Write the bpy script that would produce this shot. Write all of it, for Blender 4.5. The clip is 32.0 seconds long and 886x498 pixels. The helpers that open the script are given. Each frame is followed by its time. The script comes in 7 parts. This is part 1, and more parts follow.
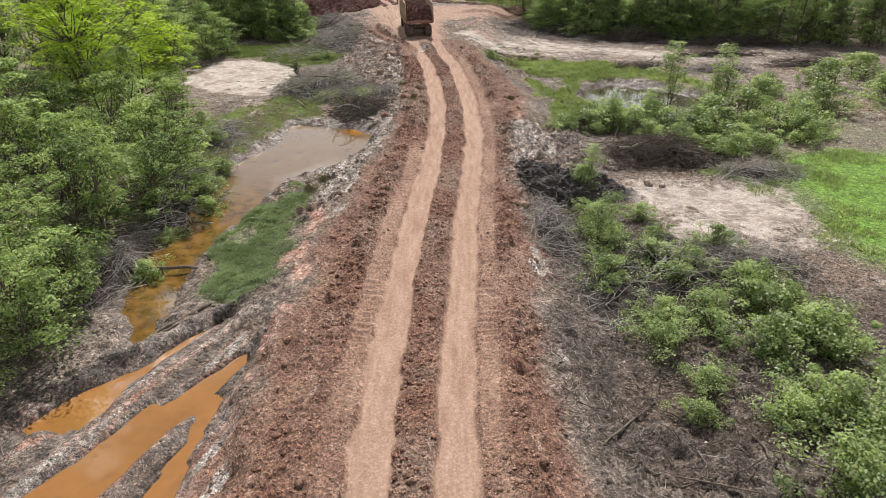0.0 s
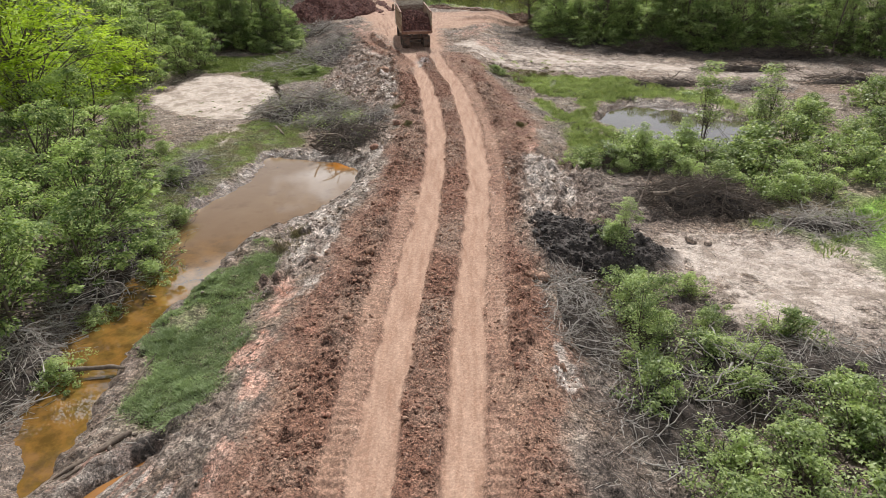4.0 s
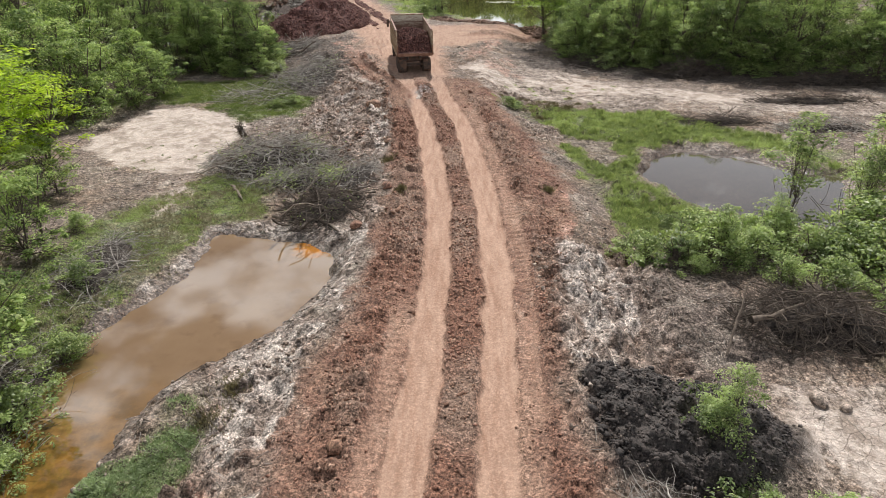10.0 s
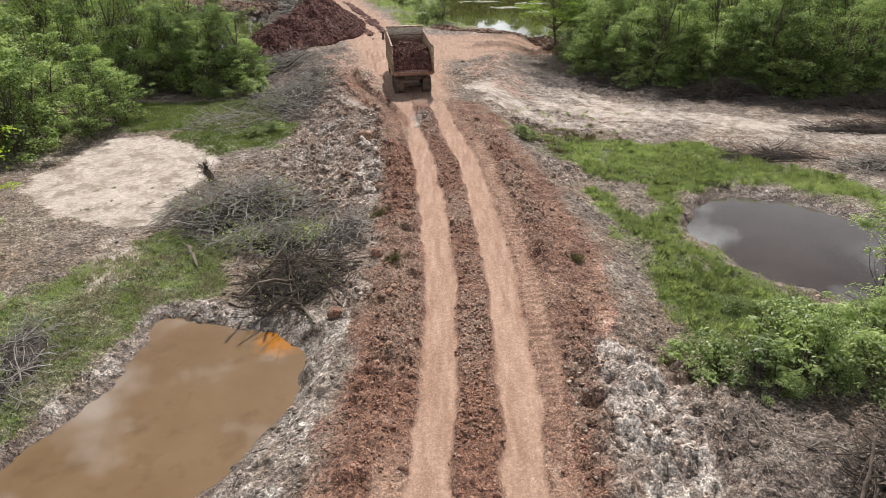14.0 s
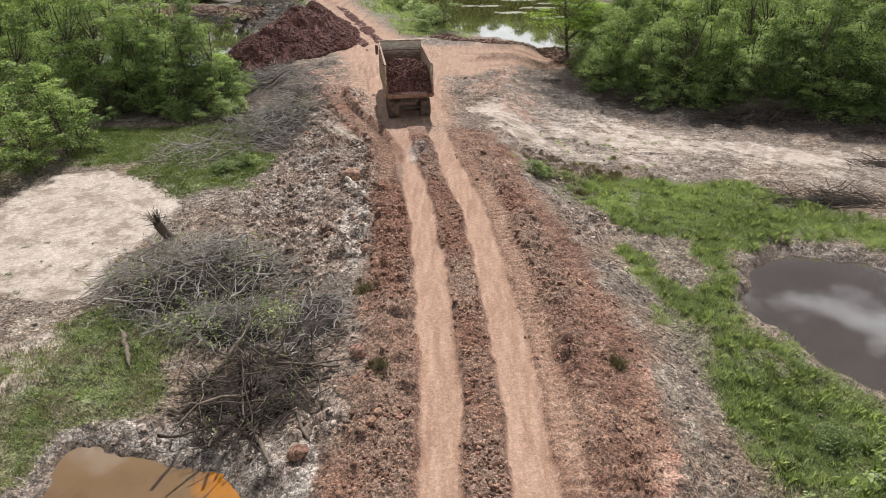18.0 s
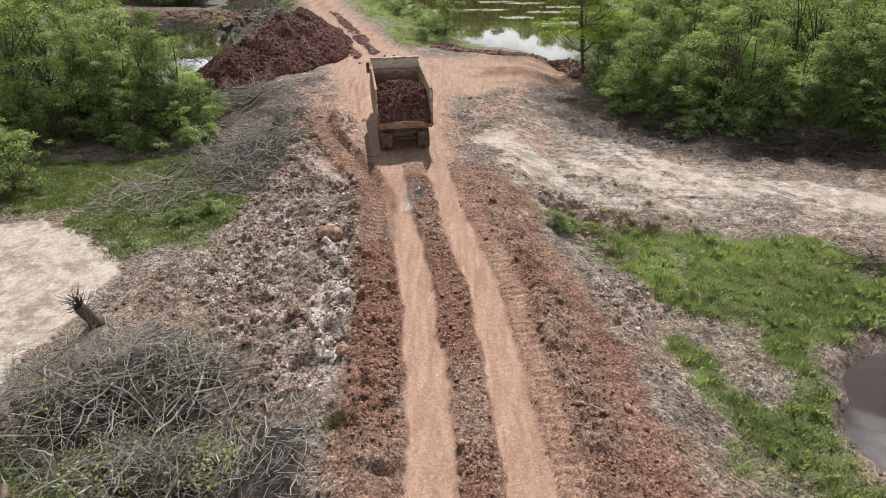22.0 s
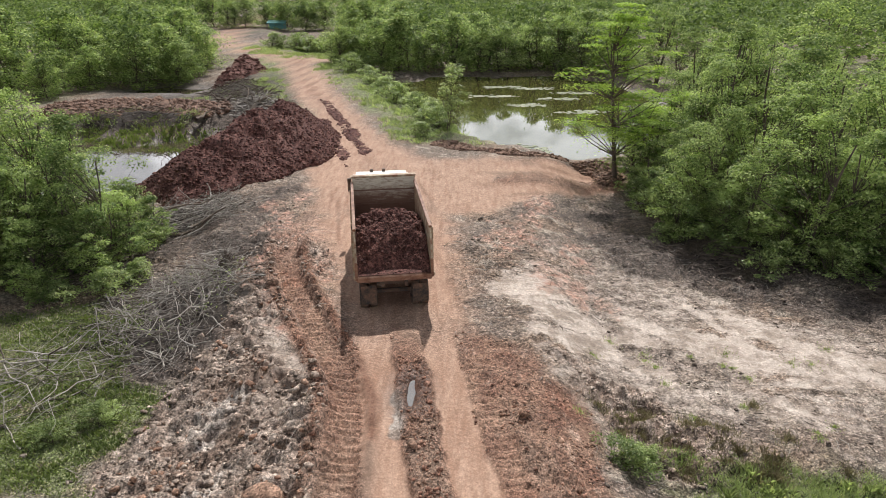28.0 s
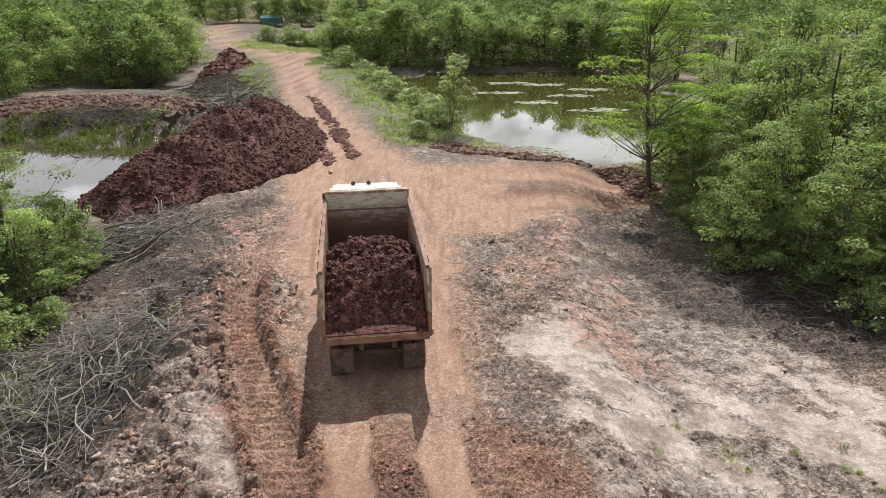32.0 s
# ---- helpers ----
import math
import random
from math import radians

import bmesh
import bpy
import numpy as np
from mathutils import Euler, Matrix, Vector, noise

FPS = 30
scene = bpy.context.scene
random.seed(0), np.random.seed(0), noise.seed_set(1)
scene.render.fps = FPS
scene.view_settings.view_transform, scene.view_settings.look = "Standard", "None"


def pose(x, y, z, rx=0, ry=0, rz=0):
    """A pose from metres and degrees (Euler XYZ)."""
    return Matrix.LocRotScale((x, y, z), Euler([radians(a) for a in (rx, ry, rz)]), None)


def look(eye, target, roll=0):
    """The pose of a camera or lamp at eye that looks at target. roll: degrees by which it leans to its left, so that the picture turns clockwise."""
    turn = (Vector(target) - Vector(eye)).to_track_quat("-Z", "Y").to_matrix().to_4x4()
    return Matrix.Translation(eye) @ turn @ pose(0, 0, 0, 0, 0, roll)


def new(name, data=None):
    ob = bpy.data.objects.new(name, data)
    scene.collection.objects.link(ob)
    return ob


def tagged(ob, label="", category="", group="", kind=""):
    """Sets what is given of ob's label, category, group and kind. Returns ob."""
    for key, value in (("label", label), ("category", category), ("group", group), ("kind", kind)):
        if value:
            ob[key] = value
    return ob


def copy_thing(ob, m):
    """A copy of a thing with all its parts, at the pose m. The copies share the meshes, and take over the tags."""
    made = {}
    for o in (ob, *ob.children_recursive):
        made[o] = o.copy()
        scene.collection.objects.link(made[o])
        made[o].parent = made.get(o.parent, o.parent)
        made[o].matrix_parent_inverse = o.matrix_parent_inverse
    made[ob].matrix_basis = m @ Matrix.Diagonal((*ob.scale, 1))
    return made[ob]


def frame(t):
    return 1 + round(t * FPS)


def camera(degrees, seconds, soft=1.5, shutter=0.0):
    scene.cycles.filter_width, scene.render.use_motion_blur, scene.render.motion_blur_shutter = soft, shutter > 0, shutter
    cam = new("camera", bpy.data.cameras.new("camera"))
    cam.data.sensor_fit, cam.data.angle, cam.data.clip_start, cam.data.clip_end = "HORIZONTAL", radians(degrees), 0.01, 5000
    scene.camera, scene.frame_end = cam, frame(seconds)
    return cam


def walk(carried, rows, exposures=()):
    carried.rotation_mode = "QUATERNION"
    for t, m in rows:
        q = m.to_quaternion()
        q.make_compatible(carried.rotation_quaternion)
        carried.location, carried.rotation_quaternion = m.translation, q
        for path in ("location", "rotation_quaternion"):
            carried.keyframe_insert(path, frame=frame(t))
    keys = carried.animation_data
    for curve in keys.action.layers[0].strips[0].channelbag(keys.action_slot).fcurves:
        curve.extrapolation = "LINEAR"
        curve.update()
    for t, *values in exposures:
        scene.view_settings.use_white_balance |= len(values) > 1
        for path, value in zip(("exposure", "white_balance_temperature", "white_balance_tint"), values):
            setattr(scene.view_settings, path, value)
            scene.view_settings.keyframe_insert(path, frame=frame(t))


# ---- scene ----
cam = camera(67.9, 32.0, soft=0.6)
METRES, EYE, TILT, LEAN, TURN = 52.44, 11.8, 0.0, 0.0, 0.0
ROWS = [
    (0.0, 0.0, 0.0, 0.0, -0.19, -27.88, 0.37),
    (0.5, 0.0006, 0.0147, -0.0006, -0.18, -27.89, 0.38),
    (1.0, 0.0013, 0.0303, -0.001, -0.16, -27.9, 0.4),
    (1.5, 0.0016, 0.0461, -0.0014, -0.16, -27.91, 0.4),
    (2.0, 0.0019, 0.0616, -0.0017, -0.16, -27.91, 0.39),
    (2.5, 0.0022, 0.0769, -0.0022, -0.13, -27.88, 0.41),
    (3.0, 0.0021, 0.0924, -0.0022, -0.15, -27.9, 0.38),
    (3.5, 0.002, 0.1079, -0.0024, -0.15, -27.89, 0.39),
    (5.5, 0.0014, 0.1697, -0.0028, -0.14, -27.9, 0.35),
    (6.0, 0.0011, 0.1855, -0.0031, -0.12, -27.9, 0.34),
    (6.5, 0.001, 0.2012, -0.0034, -0.11, -27.9, 0.34),
    (7.0, 0.0013, 0.2167, -0.0038, -0.1, -27.9, 0.35),
    (7.5, 0.0009, 0.232, -0.0039, -0.1, -27.9, 0.34),
    (8.0, 0.0006, 0.2477, -0.0042, -0.08, -27.88, 0.35),
    (8.5, 0.0002, 0.264, -0.0046, -0.08, -27.88, 0.35),
    (9.0, -0.0001, 0.2808, -0.005, -0.08, -27.86, 0.36),
    (9.5, -0.0005, 0.2974, -0.0049, -0.09, -27.87, 0.35),
    (10.0, -0.0008, 0.3141, -0.0053, -0.08, -27.87, 0.35),
    (10.5, -0.0013, 0.3308, -0.0052, -0.08, -27.9, 0.34),
    (11.0, -0.0017, 0.3473, -0.0056, -0.07, -27.88, 0.34),
    (11.5, -0.0022, 0.3632, -0.0058, -0.06, -27.87, 0.33),
    (12.0, -0.0023, 0.3787, -0.0061, -0.05, -27.89, 0.34),
    (12.5, -0.0023, 0.394, -0.0063, -0.05, -27.89, 0.32),
    (13.0, -0.0022, 0.4094, -0.0066, -0.03, -27.89, 0.32),
    (13.5, -0.0021, 0.4248, -0.0067, -0.02, -27.9, 0.33),
    (14.0, -0.0023, 0.4399, -0.0069, -0.01, -27.92, 0.33),
    (14.5, -0.0025, 0.4548, -0.0071, -0.01, -27.94, 0.33),
    (16.5, -0.0029, 0.5129, -0.0074, 0.04, -27.97, 0.29),
    (17.0, -0.0027, 0.5275, -0.0075, 0.05, -27.99, 0.3),
    (17.5, -0.0027, 0.5419, -0.0077, 0.04, -28.0, 0.28),
    (18.0, -0.0025, 0.5564, -0.008, 0.06, -28.03, 0.28),
    (18.5, -0.0025, 0.5707, -0.0082, 0.07, -28.06, 0.28),
    (19.0, -0.0024, 0.5855, -0.0086, 0.09, -28.08, 0.28),
    (19.5, -0.0023, 0.6005, -0.009, 0.1, -28.08, 0.27),
    (20.0, -0.0023, 0.6158, -0.0092, 0.12, -28.12, 0.3),
    (20.5, -0.0023, 0.6311, -0.0096, 0.13, -28.12, 0.28),
    (21.0, -0.0024, 0.6468, -0.0099, 0.15, -28.16, 0.28),
    (21.5, -0.0025, 0.6622, -0.0102, 0.16, -28.18, 0.28),
    (22.0, -0.0027, 0.678, -0.0104, 0.16, -28.21, 0.28),
    (22.5, -0.0028, 0.6937, -0.0107, 0.18, -28.23, 0.28),
    (23.0, -0.0031, 0.7097, -0.0108, 0.19, -28.28, 0.29),
    (23.5, -0.0033, 0.7259, -0.0113, 0.19, -28.28, 0.29),
    (24.0, -0.0035, 0.7422, -0.0116, 0.2, -28.3, 0.28),
    (24.5, -0.0037, 0.7586, -0.0119, 0.2, -28.33, 0.28),
    (25.0, -0.0039, 0.775, -0.0122, 0.21, -28.19, 0.28),
    (25.5, -0.0041, 0.7915, -0.0121, 0.21, -26.89, 0.28),
    (26.0, -0.0043, 0.8079, -0.0123, 0.22, -25.02, 0.29),
    (26.5, -0.0046, 0.8242, -0.0127, 0.23, -23.63, 0.28),
    (28.5, -0.0056, 0.8876, -0.0199, 0.28, -22.16, 0.29),
    (29.0, -0.0058, 0.9028, -0.027, 0.29, -22.17, 0.28),
    (29.5, -0.006, 0.918, -0.0343, 0.3, -22.19, 0.29),
    (30.0, -0.0061, 0.9332, -0.0388, 0.3, -22.22, 0.29),
    (30.5, -0.0063, 0.9485, -0.039, 0.31, -22.24, 0.29),
    (31.0, -0.0066, 0.964, -0.0395, 0.32, -22.24, 0.28),
    (31.5, -0.0067, 0.9797, -0.04, 0.33, -22.25, 0.28),
    (32.0, -0.0068, 0.9954, -0.0405, 0.34, -22.26, 0.29),
]
walk(cam, [(t, pose(0, 0, EYE, TILT, LEAN, TURN) @ pose(METRES * x, METRES * y, METRES * z, 90 + pitch, roll, yaw)) for t, x, y, z, yaw, pitch, roll in ROWS])

# ---- light ----
SUN_EL, SUN_AZ = radians(49), radians(4)          # height over the horizon; turn from +y towards +x
world = bpy.data.worlds.new("sky")
scene.world = world
world.use_nodes = True
wn, wl = world.node_tree.nodes, world.node_tree.links
wn.clear()
sky = wn.new("ShaderNodeTexSky")
sky.sky_type, sky.sun_disc, sky.sun_elevation, sky.sun_rotation = "NISHITA", False, SUN_EL, SUN_AZ
sky.air_density, sky.dust_density = 1.0, 2.0
geo = wn.new("ShaderNodeTexCoord")
cn = wn.new("ShaderNodeTexNoise")
cn.inputs["Scale"].default_value, cn.inputs["Detail"].default_value, cn.inputs["Roughness"].default_value = 4.2, 7, 0.55
cmap = wn.new("ShaderNodeMapping")
cmap.inputs["Scale"].default_value = (1, 1, 2.4)
wl.new(geo.outputs["Generated"], cmap.inputs["Vector"])
wl.new(cmap.outputs["Vector"], cn.inputs["Vector"])
cr = wn.new("ShaderNodeValToRGB")
cr.color_ramp.elements[0].position, cr.color_ramp.elements[1].position = 0.51, 0.63
cr.color_ramp.elements[0].color, cr.color_ramp.elements[1].color = (0, 0, 0, 1), (0.85, 0.85, 0.85, 1)
wl.new(cn.outputs["Fac"], cr.inputs["Fac"])
cloud = wn.new("ShaderNodeMix")
cloud.data_type = "RGBA"
cloud.inputs["B"].default_value = (58, 59.5, 62, 1)
up = wn.new("ShaderNodeSeparateXYZ")
wl.new(geo.outputs["Generated"], up.inputs["Vector"])
haze = wn.new("ShaderNodeValToRGB")
haze.color_ramp.elements[0].position, haze.color_ramp.elements[1].position = 0.26, 0.44
haze.color_ramp.elements[0].color, haze.color_ramp.elements[1].color = (0.5, 0.5, 0.5, 1), (0, 0, 0, 1)
wl.new(up.outputs["Z"], haze.inputs["Fac"])
veil = wn.new("ShaderNodeMath")
veil.operation, veil.use_clamp = "ADD", True
wl.new(cr.outputs["Color"], veil.inputs[0])
wl.new(haze.outputs["Color"], veil.inputs[1])
wl.new(veil.outputs[0], cloud.inputs["Factor"])
wl.new(sky.outputs["Color"], cloud.inputs["A"])
bg = wn.new("ShaderNodeBackground")
bg.inputs["Strength"].default_value = 0.0355
wl.new(cloud.outputs["Result"], bg.inputs["Color"])
wo = wn.new("ShaderNodeOutputWorld")
wl.new(bg.outputs["Background"], wo.inputs["Surface"])
sun_data = bpy.data.lights.new("sun", "SUN")
sun_data.energy, sun_data.angle, sun_data.color = 5.5, radians(0.53), (1.0, 0.97, 0.935)
sun = new("sun", sun_data)
sun.matrix_world = look((0, 0, 60), Vector((0, 0, 60)) - Vector((math.sin(SUN_AZ) * math.cos(SUN_EL), math.cos(SUN_AZ) * math.cos(SUN_EL), math.sin(SUN_EL))))

scene.view_settings.exposure = -0.13

# ---- small tools ----
rng = np.random.default_rng(7)


def lattice(ix, iy, seed):
    h = (ix.astype(np.int64) * 374761393 + iy.astype(np.int64) * 668265263 + seed * 982451653) & 0x7FFFFFFF
    h = ((h ^ (h >> 13)) * 1274126177) & 0x7FFFFFFF
    return ((h ^ (h >> 16)) & 0xFFFF) / 65535.0


def vnoise(x, y, seed=0):
    """Smooth noise from 0 to 1 over the plane, one unit a cell."""
    ix, iy = np.floor(x), np.floor(y)
    fx, fy = x - ix, y - iy
    fx, fy = fx * fx * (3 - 2 * fx), fy * fy * (3 - 2 * fy)
    a, b = lattice(ix, iy, seed), lattice(ix + 1, iy, seed)
    c, d = lattice(ix, iy + 1, seed), lattice(ix + 1, iy + 1, seed)
    return (a + (b - a) * fx) * (1 - fy) + (c + (d - c) * fx) * fy


def fbm(x, y, size, octaves=4, seed=0, gain=0.5):
    """Layered noise from -1 to 1; size: metres of the largest lump."""
    total, amp, norm, f = 0, 1.0, 0.0, 1.0 / size
    for o in range(octaves):
        total = total + amp * (vnoise(x * f + 17.3 * o, y * f - 9.1 * o, seed + o) * 2 - 1)
        norm += amp
        amp *= gain
        f *= 2.03
    return total / norm


def smooth(a, b, v):
    t = np.clip((v - a) / (b - a), 0, 1)
    return t * t * (3 - 2 * t)


def outside(poly, X, Y):
    """Distance to a closed outline on the plan, negative within."""
    d2, sign = np.full(X.shape, 1e12), np.ones(X.shape)
    for (x0, y0), (x1, y1) in zip(poly, poly[1:] + poly[:1]):
        ex, ey = x1 - x0, y1 - y0
        k = np.clip(((X - x0) * ex + (Y - y0) * ey) / (ex * ex + ey * ey), 0, 1)
        d2 = np.minimum(d2, (X - x0 - k * ex) ** 2 + (Y - y0 - k * ey) ** 2)
        cross = (y0 > Y) != (y1 > Y)
        with np.errstate(divide="ignore", invalid="ignore"):
            left = X < (x1 - x0) * (Y - y0) / (y1 - y0 + 1e-12) + x0
        sign = np.where(cross & left, -sign, sign)
    return np.sqrt(d2) * sign


def patch(polys, X, Y, soft=0.5, ragged=0.8, size=1.6, seed=3):
    """Weight from 0 to 1 of patches with ragged edges."""
    jag = fbm(X, Y, size, 4, seed, 0.6) * ragged
    w = np.zeros(X.shape)
    for p in polys:
        w = np.maximum(w, 1 - smooth(-soft, soft, outside(p, X, Y) + jag))
    return w


def mesh_of(name, V, F):
    """A mesh from arrays of corners and of faces with equal corner counts."""
    V, F = np.asarray(V, dtype=np.float32), np.asarray(F, dtype=np.int32)
    me = bpy.data.meshes.new(name)
    me.vertices.add(len(V))
    me.vertices.foreach_set("co", V.ravel())
    n, k = F.shape
    me.loops.add(n * k)
    me.loops.foreach_set("vertex_index", F.ravel())
    me.polygons.add(n)
    me.polygons.foreach_set("loop_start", np.arange(0, n * k, k, dtype=np.int32))
    me.update(calc_edges=True)
    return me


def smoothed(me):
    me.polygons.foreach_set("use_smooth", np.ones(len(me.polygons), dtype=bool))
    return me


def thing(name, me, material, label="", category="", group="", kind="", at=None):
    ob = new(name, me)
    if me is not None and material is not None:
        me.materials.append(material)
    if at is not None:
        ob.matrix_basis = at
    return tagged(ob, label, category, group, kind)


def part(name, me, material, parent, label="", at=None, kind=""):
    if isinstance(me, bmesh.types.BMesh):
        data = bpy.data.meshes.new(name)
        me.to_mesh(data)
        me.free()
        me = data
    ob = new(name, me)
    if not me.materials:
        me.materials.append(material)
    ob.parent = parent
    if at is not None:
        ob.matrix_basis = at
    return tagged(ob, label, "", "", kind)


def rotations(n, r):
    """n random turns."""
    q = r.normal(size=(n, 4))
    q /= np.linalg.norm(q, axis=1)[:, None]
    w, x, y, z = q.T
    return np.stack([np.stack([1 - 2 * (y * y + z * z), 2 * (x * y - w * z), 2 * (x * z + w * y)], 1),
                     np.stack([2 * (x * y + w * z), 1 - 2 * (x * x + z * z), 2 * (y * z - w * x)], 1),
                     np.stack([2 * (x * z - w * y), 2 * (y * z + w * x), 1 - 2 * (x * x + y * y)], 1)], 1)


_bm = bmesh.new()
bmesh.ops.create_icosphere(_bm, subdivisions=1, radius=1.0)
ICO_V = np.array([v.co[:] for v in _bm.verts])
ICO_F = np.array([[v.index for v in f.verts] for f in _bm.faces])
_bm.free()
_bm = bmesh.new()
bmesh.ops.create_icosphere(_bm, subdivisions=2, radius=1.0)
BALL_V = np.array([v.co[:] for v in _bm.verts])
BALL_F = np.array([[v.index for v in f.verts] for f in _bm.faces])
_bm.free()


def clods(P, R, r, flat=0.7, rough=0.42):
    """Broken lumps of earth at the places P with the radii R, joined into one mesh."""
    n = len(P)
    V = ICO_V[None] * (1 + rough * r.uniform(-1, 1, (n, len(ICO_V), 1)))
    V = V * r.uniform(0.7, 1.25, (n, 1, 3))
    V = np.einsum("nij,nkj->nki", rotations(n, r), V)
    V[:, :, 2] *= flat
    V = V * np.asarray(R)[:, None, None] + np.asarray(P)[:, None, :]
    F = ICO_F[None] + (np.arange(n) * len(ICO_V))[:, None, None]
    return mesh_of("clods", V.reshape(-1, 3), F.reshape(-1, 3))


def tubes(lines, radii, sides=5):
    """Round, tapered sticks along lines of places (n, k, 3), with radii (n, k)."""
    L, R = np.asarray(lines, float), np.asarray(radii, float)
    n, k, _ = L.shape
    T = np.gradient(L, axis=1)
    T /= np.linalg.norm(T, axis=2)[..., None] + 1e-9
    ref = np.where(np.abs(T[..., 2:3]) > 0.8, np.array([1.0, 0, 0]), np.array([0, 0, 1.0]))
    A = np.cross(T, ref)
    A /= np.linalg.norm(A, axis=2)[..., None] + 1e-9
    B = np.cross(T, A)
    ang = np.arange(sides) * 2 * math.pi / sides
    V = L[:, :, None] + R[:, :, None, None] * (A[:, :, None] * np.cos(ang)[:, None] + B[:, :, None] * np.sin(ang)[:, None])
    i = np.arange(n)[:, None, None] * k * sides
    j = np.arange(k - 1)[None, :, None] * sides
    s = np.arange(sides)[None, None, :]
    s1 = (s + 1) % sides
    F = np.stack(np.broadcast_arrays(i + j + s, i + j + s1, i + j + sides + s1, i + j + sides + s), -1)
    return mesh_of("sticks", V.reshape(-1, 3), F.reshape(-1, 4))


def leaves(P, size, r, up=0.55, slim=0.48, out=None):
    """Pointed leaves, each folded a little along its rib, at the places P."""
    n = len(P)
    N = r.normal(size=(n, 3))
    N /= np.linalg.norm(N, axis=1)[:, None]
    if out is not None:
        N = N * 0.75 + out * 0.75
    N[:, 2] += up * 1.6
    N /= np.linalg.norm(N, axis=1)[:, None] + 1e-9
    U = np.cross(N, r.normal(size=(n, 3)))
    U /= np.linalg.norm(U, axis=1)[:, None] + 1e-9
    W = np.cross(N, U)
    s = (np.asarray(size) * r.uniform(0.6, 1.25, n))[:, None]
    P = np.asarray(P)
    V = np.stack([P - U * s * 0.5, P + W * s * slim * 0.5 + N * s * 0.08, P + U * s * 0.5 - N * s * 0.1, P - W * s * slim * 0.5 + N * s * 0.08], 1)
    F = np.arange(4 * n).reshape(n, 4)
    return mesh_of("leaves", V.reshape(-1, 3), F)


def joined(meshes, name):
    """One mesh of several with equal corner counts."""
    V, F, base = [], [], 0
    for me in meshes:
        v = np.empty(len(me.vertices) * 3, dtype=np.float32)
        me.vertices.foreach_get("co", v)
        f = np.empty(len(me.loops), dtype=np.int32)
        me.loops.foreach_get("vertex_index", f)
        V.append(v.reshape(-1, 3))
        F.append(f.reshape(len(me.polygons), -1) + base)
        base += len(me.vertices)
        bpy.data.meshes.remove(me)
    return mesh_of(name, np.concatenate(V), np.concatenate(F))


